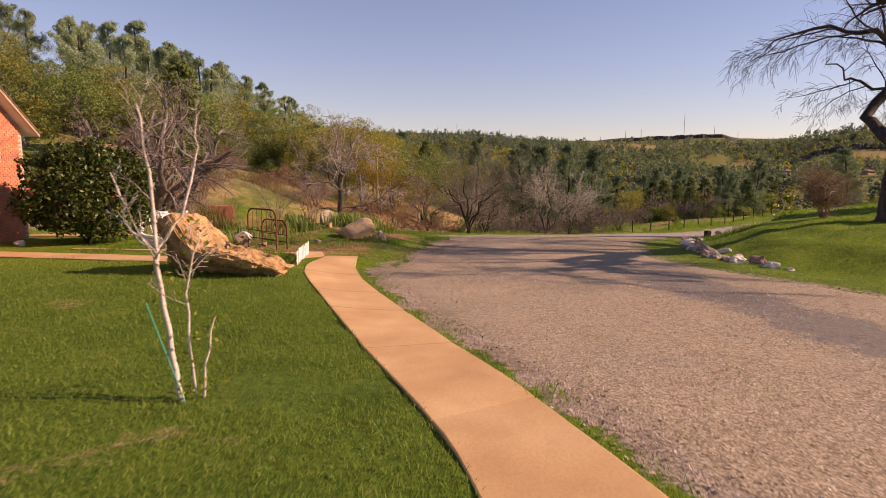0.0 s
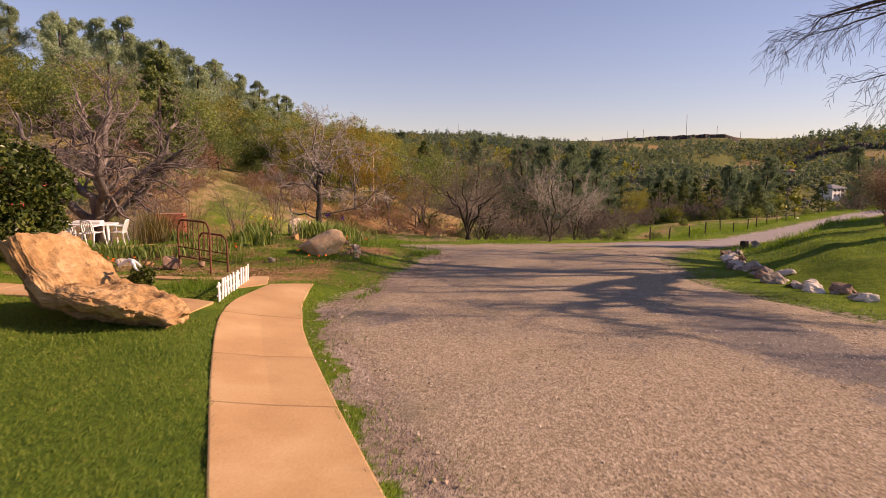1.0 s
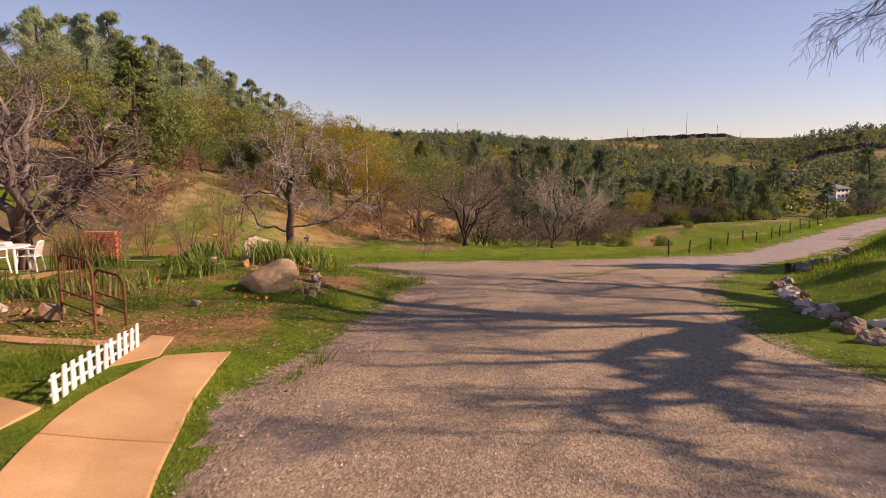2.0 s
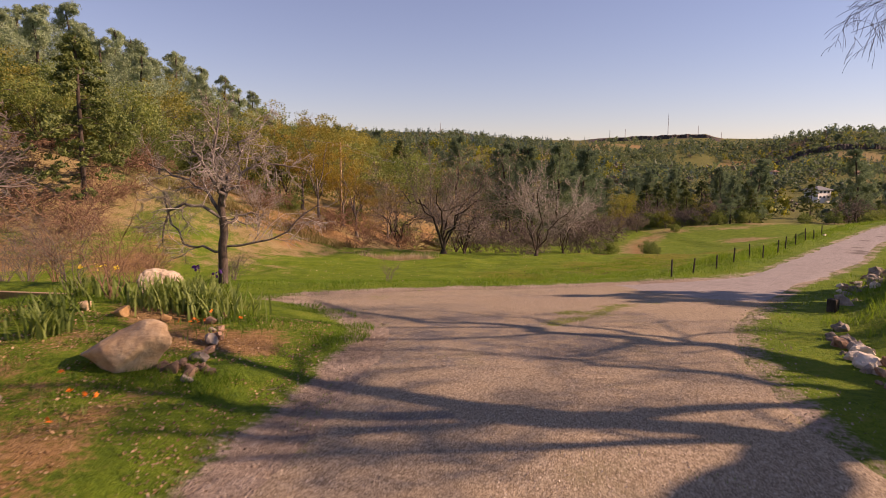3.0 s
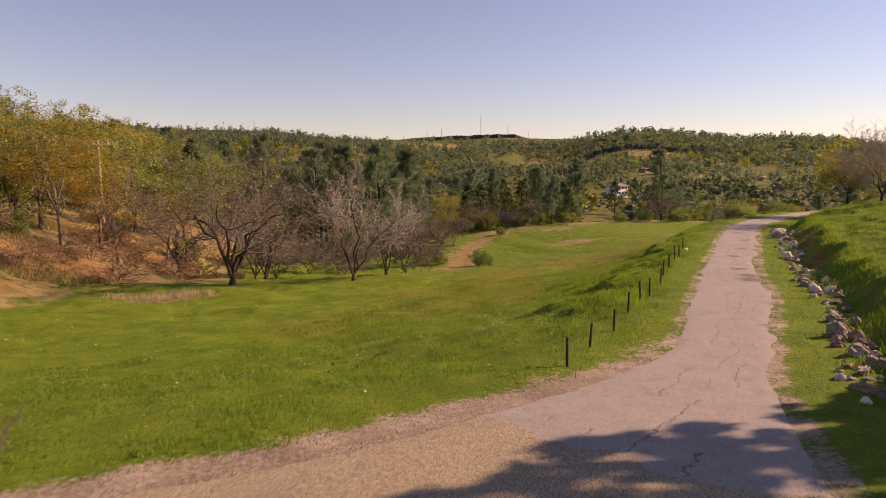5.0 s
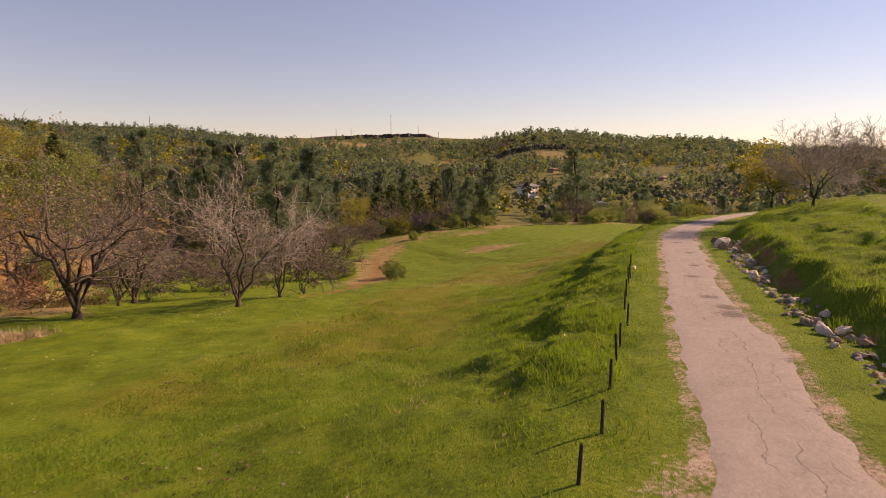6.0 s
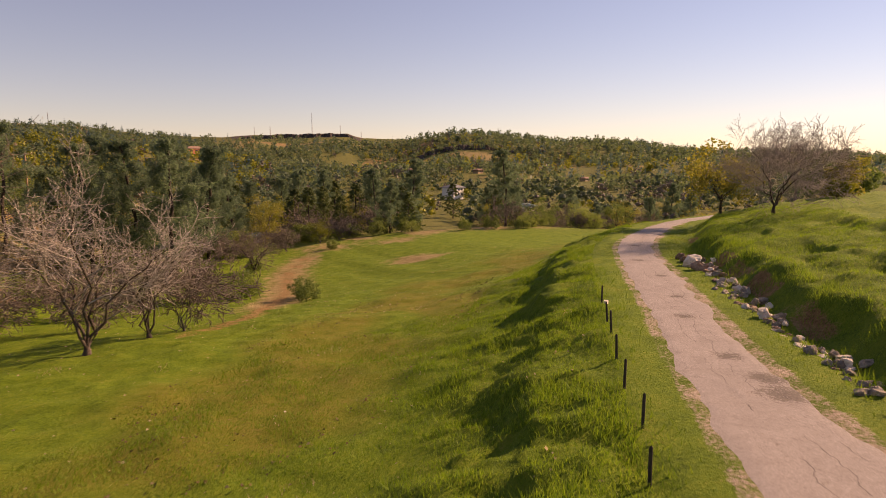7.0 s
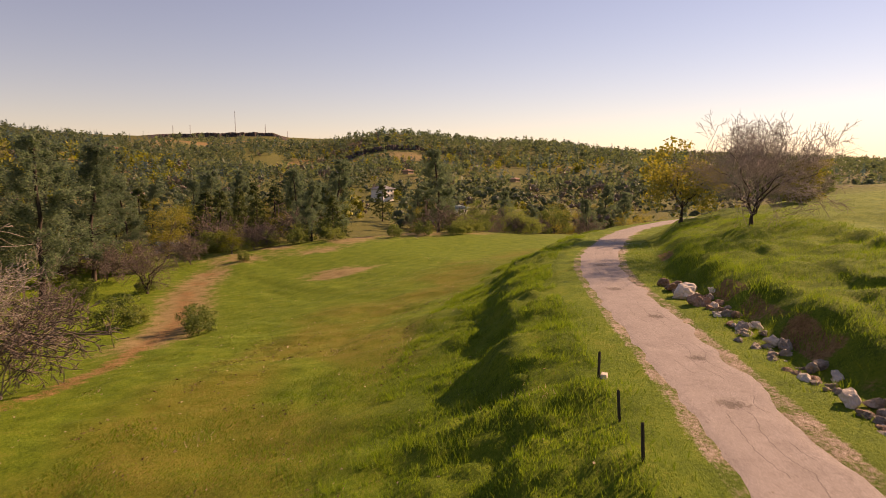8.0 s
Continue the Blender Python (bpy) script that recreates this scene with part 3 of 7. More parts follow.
RIGHT_EDGE = [(18, -12), (11, -2), (9.3, 4), (8.6, 8), (8.0, 11), (7.3, 14), (6.5, 16), (5.9, 17.8), (5.5, 19.3), (5.3, 21), (5.75, 24),
              (6.9, 27.2), (7.6, 28.5), (8.4, 29.8), (9.0, 30.6), (9.8, 31.7), (10.7, 32.9), (12.0, 34.7), (13.6, 36.8), (15, 38.3), (17, 40.3), (21, 44.4),
              (26.5, 51), (31.2, 56.1), (36, 61.2), (42.3, 67.8), (48.7, 72.9), (59.6, 79.9), (68.3, 83.6), (81, 86.6), (111, 91)]


def resample(pts, n_per=8):
    """A smooth curve through the points."""
    p = np.array(pts, float)
    q = np.vstack([2 * p[0] - p[1], p, 2 * p[-1] - p[-2]])
    t = np.linspace(0, 1, n_per, endpoint=False)[:, None]
    out = []
    for k in range(1, len(q) - 2):
        a, b, c, d = q[k - 1 : k + 3]
        out.append(0.5 * (2 * b + (c - a) * t + (2 * a - 5 * b + 4 * c - d) * t**2 + (3 * b - a - 3 * c + d) * t**3))
    return np.vstack(out + [p[-1:]])


LEFT_CURVE, RIGHT_CURVE = resample(LEFT_EDGE, 12), resample(RIGHT_EDGE, 12)


def side_distance(x, y, line):
    """Distance to a line, positive to its left as it runs."""
    best, side = np.full(np.shape(x), 1e9), np.zeros(np.shape(x))
    for (ax, ay), (bx, by) in zip(line[:-1], line[1:]):
        dx, dy = bx - ax, by - ay
        t = np.clip(((x - ax) * dx + (y - ay) * dy) / (dx * dx + dy * dy), 0, 1)
        ex, ey = x - ax - t * dx, y - ay - t * dy
        d = ex * ex + ey * ey
        near = d < best
        best = np.where(near, d, best)
        side = np.where(near, np.sign(dx * ey - dy * ex), side)
    return np.sqrt(best) * side


COARSE_L, COARSE_R = resample(LEFT_EDGE, 3), resample(RIGHT_EDGE, 3)


def drive_height(y):
    return np.interp(y, [-12, 0, 7, 10, 15, 20, 26, 31, 35, 40, 48, 60, 70, 85, 120], [.3, .25, .1, -.06, -.2, -.38, -.55, -.9, -1.28, -1.58, -1.78, -1.8, -1.9, -2.1, -3.5])


# skyline of the far ridge: bearing and height; a mesa, a gap, then a wooded hill falling away
RIDGE_AZ = [-180, -60, -30, -9.6, -6, -1, 3, 7.5, 10.5, 13, 15, 19, 21, 23.6, 24.4, 27, 29.4, 31, 33.2, 36, 37.7, 40.7, 43.6, 46.5, 48.8, 51.4, 54, 56.3, 62, 69, 72, 80, 180]
RIDGE_Z = [10, 70, 74, 70, 65, 65, 63, 53, 52, 51, 55, 56, 58.5, 59, 52, 50.5, 51, 52, 60, 56, 53, 45, 42, 43, 39, 32, 27, 24, 19, 15, 9, 0, 0]


def land(x, y, detail=True):
    """Height of the ground, and the distances to the left and right edges of the drive."""
    x, y = np.asarray(x, float), np.asarray(y, float)
    dl, dr = side_distance(x, y, COARSE_L), -side_distance(x, y, COARSE_R)
    plat = drive_height(y)
    plat = plat + 0.2 * sstep(0.2, 2.2, dl) * sstep(9, 14, y) * (1 - sstep(26, 33, y))
    plat = plat + 0.46 * np.exp(-(((x + 6.6) / 3.4) ** 2 + ((y - 29.0) / 3.2) ** 2)) + 0.14 * np.exp(-(((x + 5.0) / 1.8) ** 2 + ((y - 24.6) / 1.8) ** 2))
    # meadow below the drive, falling to the creek
    mead = np.interp(y, [30, 36, 40, 45, 53, 60, 66, 75, 80, 90, 100, 112, 134, 190, 260], [-.85, -1.1, -1.9, -2.9, -4.15, -4.45, -5.0, -5.4, -6.1, -7.6, -8.9, -9.4, -9.3, -12, -12])
    mead = mead + 2.6 * sstep(22, 55, x - 0.15 * (y - 75)) * sstep(70, 95, y) * (1 - sstep(120, 170, y))
    wide = 3.0 + 3.2 * sstep(36, 47, y)
    lip = (dl - 1.0) / wide
    brow = sstep(41, 47, y)
    w = (sstep(0, 1, lip) * (1 - brow) + np.interp(dl + 0.7 * value_noise(x * 0.45, y * 0.45, 14), [1.0, 3.6, 4.5, 6.0, 8.5, 11.5], [0, 0.22, 0.50, 0.68, 0.88, 1.0]) * brow) * sstep(32.5, 35.5, y)
    z = plat * (1 - w) + mead * w
    # the hill beyond the garden
    v = -x * 0.9 + y * 0.28 - 28 + 2.0 * fractal(x, y, 14, 3, 2)
    z = z + np.interp(v, [-8, -1, 1, 4, 10, 20, 58, 120, 300], [0, .5, 1.1, 2.4, 4.9, 8.5, 17, 32, 60]) * sstep(50, 72, y)
    # the bank above the road
    g = 0.45 + 0.55 * sstep(24, 38, y)
    toe = 1.35 + 0.5 * g + 0.25 * value_noise(x * 0.6, y * 0.6, 8)
    rise = 1.0 * g * sstep(toe, toe + 1.7 + 0.5 * value_noise(x * 0.4, y * 0.4, 9) + 2.0 * (1 - g), dr) + np.interp(dr, [3, 10, 30, 80, 200], [0, 1.0, 1.85, 2.55, 2.85]) * (0.5 + 0.5 * g)
    rise = rise + 0.22 * np.abs(value_noise(x * 0.35 + y * 0.2, y * 0.35 - x * 0.1, 5)) * sstep(3, 6, dr)
    fold = dr + 0.9 * value_noise(x * 0.22, y * 0.22, 15)
    rise = rise + (0.26 * sstep(5.6, 6.4, fold) + 0.26 * sstep(9.4, 10.3, fold) + 0.24 * sstep(14, 15.2, fold) - 0.02 * np.clip(fold - 4, 0, 13) * 1.6) * sstep(30, 42, y)
    z = z + rise * (1 - sstep(60, 130, dr)) * sstep(-20, 5, y + 25)
    # beyond the crest the land falls away to the right as well
    z = z - 14 * sstep(84, 140, y - 0.25 * x) * sstep(-2, 40, x - 45) * (dl < 0)
    z = z - 9 * sstep(2, 60, dl) * sstep(52, 110, x - 0.2 * y) * sstep(80, 140, y)
    # wooded valley sides and the far table-topped ridge
    r = np.hypot(x, y - 30)
    az = np.degrees(np.arctan2(x, y - 30))
    crest = np.interp(az, RIDGE_AZ, RIDGE_Z)
    reach = np.interp(az, [27, 31, 40, 50], [1050, 800, 800, 950])
    crest = 3 + (crest - 3) * reach / 1050
    u = (r - 260) / (reach - 260)
    far = -12 + (crest + 12) * np.interp(u, [0, .18, .36, .56, .78, .95, 1, 1.02], [0, .05, .2, .42, .68, .88, .985, 1]) - 0.05 * np.maximum(r - reach, 0)
    if detail:
        far = far + sstep(300, 520, r) * (1 - sstep(0.75, 0.95, u)) * 8 * fractal(x, y, 170, 21, 4)
        far = far + 12 * np.exp(-(((az - 4) / 9.0) ** 2 + ((r - 600) / 95) ** 2)) - 6 * np.exp(-(((az - 24) / 6.0) ** 2 + ((r - 620) / 120) ** 2))
        far = far + sstep(1020, 1200, r) * 0.8 * fractal(x, y, 60, 31, 2)
    wf = sstep(150, 250, r)
    z = z * (1 - wf) + far * wf
    if detail:
        off_road = np.clip(np.maximum(dl, dr), 0, 1.5) / 1.5
        rough = 0.05 + 0.10 * sstep(36, 45, y)
        z = z + off_road * (rough * fractal(x, y, 3.0, 11, 3) * sstep(20, 30, np.where(x < 0, y, 30)) + 0.02 * fractal(x, y, 0.7, 17, 2))
        z = z + 0.06 * fractal(x, y, 1.1, 19, 2) * sstep(0.8, 2.2, dr)
        z = z + 0.2 * (np.abs(fractal(x, y, 1.8, 29, 3)) - 0.3) * sstep(2.6, 4.0, dr) * (1 - sstep(14, 22, dr)) * sstep(34, 42, y)
        # tussocks on the slope below the road
        z = z + 0.2 * (np.abs(fractal(x, y, 1.0, 23, 4)) - 0.3) * sstep(1.2, 2.4, dl) * (1 - sstep(5.0, 6.6, dl)) * sstep(43, 48, y) * (y < 130)
    return z, dl, dr


def height(x, y):
    return float(land(np.array([x]), np.array([y]))[0][0])


def spaced(lo, hi, step, out_lo, out_hi, cap_lo, cap_hi, grow=1.14, most=15.0):
    mid = np.arange(lo, hi + step / 2, step)
    right, s, p = [], step, hi
    while p < out_hi:
        s = s * grow if p > cap_hi else min(s * grow, most)
        p += s
        right.append(p)
    left, s, p = [], step, lo
    while p > out_lo:
        s = s * grow if p < cap_lo else min(s * grow, most)
        p -= s
        left.append(p)
    return np.array(left[::-1] + list(mid) + right)


def cover_masks(x, y, z, dl, dr):
    """Where the ground is lawn, bare soil, straw, thin grass or rock."""
    lawn = sstep(0.0, 0.6, dl) * (1 - sstep(15.2, 16.6, y))
    garden = sstep(0.6, 2.0, dl) * sstep(17.5, 20, y) * (1 - sstep(27, 31, y)) * (1 - sstep(9, 13, -x))
    soil = 0.62 * garden * (0.72 + 0.5 * fractal(x, y, 1.6, 41, 3))
    soil = np.maximum(soil, 0.55 * sstep(0.6, 1.6, dl) * np.exp(-(((x + 4.6) / 2.6) ** 2 + ((y - 22.3) / 2.0) ** 2)) * (0.8 + 0.5 * fractal(x, y, 0.9, 42, 3)))
    v = -x * 0.9 + y * 0.28 - 28 + 2.0 * fractal(x, y, 14, 3, 2)
    cut = sstep(-3, 2, v) * (1 - sstep(6, 14, v)) * sstep(64, 72, y) * (1 - sstep(120, 150, y))
    soil = np.maximum(soil, cut * (0.42 + 0.4 * fractal(x, y, 5, 43, 3)))
    # worn shoulder between drive and meadow
    edge = (1 - sstep(0.0, 0.9, dl)) * (dl > -1) * sstep(30, 34, y) * (1 - sstep(37.5, 40, y))
    straw = 0.75 * edge
    hillside = 0.75 * sstep(-7, 0, v) * (1 - sstep(24, 40, v)) * sstep(42, 52, y) * (0.75 + 0.5 * fractal(x, y, 7, 48, 3))
    straw = np.maximum(straw, hillside)
    soil = np.maximum(soil, 0.6 * sstep(0, 6, v) * (1 - sstep(14, 26, v)) * sstep(48, 58, y) * (0.6 + 0.7 * fractal(x, y, 8, 49, 3)))
    straw = np.maximum(straw, 0.62 * sstep(70, 77, y) * (1 - sstep(16, 34, v)) * sstep(-20, -8, v) * (1 - sstep(-2, 6, x)) * (0.8 + 0.5 * fractal(x, y, 6, 47, 3)))
    patch = np.exp(-(((x + 2.6) / 3.6) ** 2 + ((y - 69.8 - 0.38 * (x + 2.6)) / 1.1) ** 2)) + np.exp(-(((x - 47) / 5.0) ** 2 + ((y - 108) / 3.0) ** 2))
    straw = np.maximum(straw, patch)
    straw = np.maximum(straw, 0.5 * lawn * sstep(0.46, 0.98, fractal(x, y, 1.1, 53, 3)))
    # trail to the creek
    tx = np.interp(y, [70, 79.6, 87.8, 95.8, 104, 114, 126, 129.6, 135], [9, 17.6, 22.1, 26, 29.6, 32.8, 39.5, 44.5, 52])
    trail = np.exp(-((x - tx) / 1.3) ** 2) * sstep(72, 80, y) * (1 - sstep(130, 136, y))
    soil = np.maximum(soil, 0.62 * trail)
    straw = np.maximum(straw, 0.75 * np.exp(-((x - tx) / 3.6) ** 2) * sstep(84, 92, y) * (1 - sstep(135, 150, y)))
    straw = np.maximum(straw, 0.62 * sstep(118, 126, y) * (1 - sstep(140, 150, y)) * sstep(34, 42, x) * (1 - sstep(84, 100, x)) * (0.8 + 0.5 * fractal(x, y, 5, 46, 3)))
    thin = sstep(0.5, 4, dl) * sstep(52, 60, y + 0.2 * x) * np.exp(-(((dl - 13.5) / 6.0) ** 2)) * (1 - sstep(95, 110, y)) * (0.75 + 0.4 * fractal(x, y, 5, 54, 3))
    r = np.hypot(x, y - 30)
    bare = sstep(0.45, 0.9, fractal(x, y, 120, 51, 4)) * sstep(330, 430, r)
    az = np.degrees(np.arctan2(x, y - 30))
    bare = np.maximum(bare, 1.2 * sstep(28, 30, az) * (1 - sstep(37, 39, az)) * np.exp(-((r - 640 + 3 * fractal(x, y, 30, 57, 2)) / 22) ** 2))
    bare = np.maximum(bare, sstep(13, 15, az) * (1 - sstep(28, 30, az)) * sstep(1040, 1060, r))
    soil = np.maximum(soil, 0.55 * sstep(0.15, 0.6, fractal(x, y, 60, 52, 3)) * bare + 0.75 * np.exp(-(((x - 100) / 28) ** 2 + ((y - 455) / 45) ** 2)))
    straw = np.maximum(straw, 0.62 * bare)
    soil = np.maximum(soil, 0.75 * sstep(1.9, 2.2, dr) * (1 - sstep(2.7, 3.2, dr)) * sstep(36, 44, y) * (1 - sstep(70, 76, y)) * sstep(0.0, 0.5, fractal(x, y, 3.2, 58, 3)))
    rock = sstep(1000, 1010, r) * (1 - sstep(1044, 1052, r)) * sstep(-0.5, 0.1, fractal(x, y, 70, 61, 3) + 0.5 * (np.degrees(np.arctan2(x, y - 30)) < 27)) * (np.degrees(np.arctan2(x, y - 30)) > 14) * (np.degrees(np.arctan2(x, y - 30)) < 24.6)
    wild = np.maximum(sstep(110, 160, r) * 0.9, sstep(2, 10, v) * sstep(60, 75, y))
    near = (1 - sstep(36, 44, y))
    gravel = 0.95 * (1 - sstep(0.0, 1.1 + 0.7 * sstep(28, 33, y), dl)) * (dl > -2) * near + 0.55 * (1 - sstep(0.0, 0.45, dr)) * (dr > -2)
    gravel = np.maximum(gravel, 0.5 * (1 - sstep(0.0, 0.25, dl)) * (dl > -2))
    gravel = np.maximum(gravel, 0.42 * (1 - sstep(0.3, 1.4, dl)) * (dl > -1) * sstep(13, 16, y) * (1 - sstep(24, 27, y)))
    walk_edge = np.interp(y, [2, 4.6, 6.1, 7.15, 8.8, 12.35, 15.2, 16.6, 17.7, 19.75], [1.35, .9, .52, .2, -.27, -1.54, -2.5, -2.86, -3.1, -3.32])
    gravel = np.where(y < 20, gravel * sstep(0.0, 0.35, x - walk_edge + 0.2 * fractal(x, y, 0.8, 55, 3)), gravel)
    return dict(lawn=lawn, soil=soil, straw=straw, thin=thin, rock=rock, wild=wild, gravel=gravel)


def build_ground():
    gx = spaced(-15, 46, 0.22, -2600, 3200, -420, 1050)
    gy = spaced(1, 84, 0.22, -400, 3600, -30, 1200)
    X, Y = np.meshgrid(gx, gy)
    x, y = X.ravel(), Y.ravel()
    z, dl, dr = land(x, y)
    inside = np.minimum(-dl, -dr)
    z = z - 0.05 * sstep(0.3, 0.75, inside)
    nx, ny = len(gx), len(gy)
    i = (np.arange(ny - 1)[:, None] * nx + np.arange(nx - 1)[None]).ravel()
    me = mesh_of("ground", np.stack([x, y, z], 1), np.stack([i, i + 1, i + nx + 1, i + nx], 1), True)
    for key, v in cover_masks(x, y, z, dl, dr).items():
        me.attributes.new(key, "FLOAT", "POINT").data.foreach_set("value", np.clip(v, 0, 1).astype(np.float32))
    return tagged(piece("ground", me, GROUND), "green spring grass over rolling land to wooded hills", "ground", kind="structure")


def build_drive():
    n_across = 46
    L, R = resample(LEFT_EDGE, 40), resample(RIGHT_EDGE, 40)
    s = np.arange(len(L))
    jl, jr = (0.09 + 0.09 * sstep(36, 40, L[:, 1])) * fractal(L[:, 0], L[:, 1], 1.1, 71, 4), (0.09 + 0.16 * sstep(34, 40, R[:, 1])) * fractal(R[:, 0], R[:, 1], 1.5, 72, 4)
    across = R - L
    wid = np.linalg.norm(across, axis=1, keepdims=True)
    L, R = L + across / wid * jl[:, None], R - across / wid * jr[:, None]
    t = np.linspace(0, 1, n_across)
    t = 0.5 - 0.5 * np.cos(np.pi * t) * (0.75 + 0.25 * np.abs(np.cos(np.pi * t)))
    P = L[:, None] + (R - L)[:, None] * t[None, :, None]
    x, y = P[..., 0].ravel(), P[..., 1].ravel()
    z, dl, dr = land(x, y)
    rim = np.minimum(t, 1 - t)[None] * wid
    lift = 0.036 * sstep(0.0, 0.55, rim.ravel()) - 0.022
    z = z + lift - 0.012 * sstep(0.55, 0.8, fractal(x, y, 1.5, 77, 3)) * sstep(33, 40, y)
    n = n_across
    i = (np.arange(len(L) - 1)[:, None] * n + np.arange(n - 1)[None]).ravel()
    me = mesh_of("drive", np.stack([x, y, z], 1), np.stack([i, i + 1, i + n + 1, i + n], 1), True)
    u = np.tile(t, len(L))
    # the sealed road starts along a slanting joint; worn tar shows in patches of the gravel before it
    sealed = sstep(-0.25, 0.25, (y - 33.6) * 0.45 + (x - 8.6) * 0.9 + 0.25 * fractal(x, y, 1.2, 74, 3)) * sstep(31.5, 33, y)
    patch = 0.5 * sstep(23.5, 25.5, y) * (1 - sstep(28.6, 30.6, y)) * (1 - sstep(3.0, 4.6, x))
    for cx, cy, rx, ry in ((-1.9, 16.6, 1.5, 1.2), (4.3, 18.6, 1.4, 1.0), (3.0, 26.0, 1.0, 0.8), (1.2, 29.3, 1.6, 1.5), (3.4, 26.9, 1.4, 1.1), (0.2, 22.4, 0.9, 0.7), (0.5, 27.2, 2.4, 1.0), (2.2, 25.6, 1.8, 0.9)):
        patch = np.maximum(patch, 0.72 * np.exp(-((x - cx) / rx) ** 2 - ((y - cy) / ry) ** 2))
    band = np.abs(x - 3.7 - 0.16 * (16.5 - y) + 0.25 * fractal(x, y, 1.8, 78, 3))
    patch = np.maximum(patch, 1.05 * np.exp(-(band / 1.0) ** 2) * sstep(8.3, 9.8, y) * (1 - sstep(16.4, 18.2, y)))
    dust = 0.25 * np.exp(-((u - 0.5) / 0.12) ** 2) * (y > 38) + 0.5 * np.exp(-((u - 0.02) / 0.06) ** 2) * sstep(30, 34, y) * (1 - sstep(38, 42, y))
    dust = np.maximum(dust, 0.5 * np.exp(-((x + 1.6) / 0.9) ** 2 - ((y - 13.2) / 1.6) ** 2))
    hole = np.zeros_like(x)
    for k, (a, b, rad) in enumerate(((19.0, 41.9, .42), (20.6, 43.9, .38), (21.4, 44.4, .35), (23.7, 48.6, .62), (24.4, 49.5, .5), (25.3, 51.2, .35), (28.3, 55.0, .35), (31.0, 57.4, .3), (34.6, 61.2, .35), (17.8, 41.2, .35), (38.0, 65.6, .4), (43.5, 70.7, .4))):
        hole = np.maximum(hole, np.exp(-((x - a) ** 2 + (y - b) ** 2) / rad**2))
    span = 0.22 + 0.35 * (1 - sstep(33, 40, y))
    side = np.repeat((t > 0.5)[None], len(L), 0).ravel()
    verge = 0.75 * (1 - sstep(0.0, 1.0, rim.ravel() / span)) * np.where(side, 1.0, sstep(36, 40, y))
    # a strip of grass grows along the old joint in the drive
    along, aside = (x - 4.45) * 0.63 + (y - 30.0) * 0.777, (x - 4.45) * 0.777 - (y - 30.0) * 0.63 + 0.12 * fractal(x, y, 1.0, 79, 3)
    verge = np.maximum(verge, 0.74 * np.exp(-((aside / 0.42) ** 2)) * sstep(-2.7, -1.9, along) * (1 - sstep(1.8, 2.8, along)))
    verge = np.maximum(verge, 0.62 * np.exp(-(((x - 4.0) / 0.9) ** 2 + ((y - 30.0) / 0.6) ** 2)))
    verge = np.maximum(verge, 0.5 * np.exp(-(((x + 1.2) / 0.7) ** 2 + ((y - 21.6) / 0.8) ** 2)))
    for key, v in dict(lane=u, sealed=sealed, patch=patch, dust=dust, hole=hole, verge=verge).items():
        me.attributes.new(key, "FLOAT", "POINT").data.foreach_set("value", np.clip(v, 0, 1).astype(np.float32))
    return tagged(piece("road", me, ROAD), "worn chip-sealed drive with pinkish gravel, patches and potholes", "road", kind="structure")


ground = build_ground()
road = build_drive()

# ---- stones ----
def stone_mesh(name, seed, sx, sy, sz, lumps=0.22, detail=3, flat=0.25, peak=None, rough=0.0):
    """A weathered stone: a faceted, noisy lump with a flattened foot."""
    bm = bmesh.new()
    bmesh.ops.create_icosphere(bm, subdivisions=detail, radius=1.0)
    rng = np.random.default_rng(seed)
    planes = [(Vector(rng.normal(size=3)).normalized(), rng.uniform(0.5, 0.82) if detail > 2 else rng.uniform(0.36, 0.7)) for _ in range(11)]
    off = Vector(rng.uniform(-50, 50, 3))
    for v in bm.verts:
        p = v.co.copy()
        for nrm, d in planes:
            over = p.dot(nrm) - d
            if over > 0:
                p -= nrm * over * 0.85
        p *= 1 + lumps * noise.fractal(p * 1.3 + off, 1.0, 2.0, 4) + 0.25 * lumps * noise.noise(p * 5 + off)
        if p.z < -1 + flat:
            p.x, p.y, p.z = p.x * 0.9, p.y * 0.9, -1 + flat
        if peak is not None:
            p = peak(p)
        v.co = Vector((p.x * sx, p.y * sy, (p.z + 1 - flat) * sz))
    if rough:
        bm.normal_update()
        for v in bm.verts:
            q = v.co
            d = noise.fractal(q * 2.6 + off, 0.8, 2.1, 5) * rough + abs(noise.noise(q * 7 + off)) * -0.35 * rough
            v.co = q + v.normal * d
    me = bpy.data.meshes.new(name)
    bm.to_mesh(me)
    bm.free()
    if detail > 3 and not rough:
        me.polygons.foreach_set("use_smooth", np.ones(len(me.polygons), bool))
    return me


def lone_stone(name, seed, x, y, size, material, label, turn=0.0, lumps=0.22, detail=4, peak=None, sink=0.06, group="", rough=0.0):
    me = stone_mesh(name, seed, *size, lumps, detail, 0.3, peak, rough)
    return tagged(piece(name, me, material, m=pose(x, y, height(x, y) - sink, 0, 0, turn)), label, "rock", group)


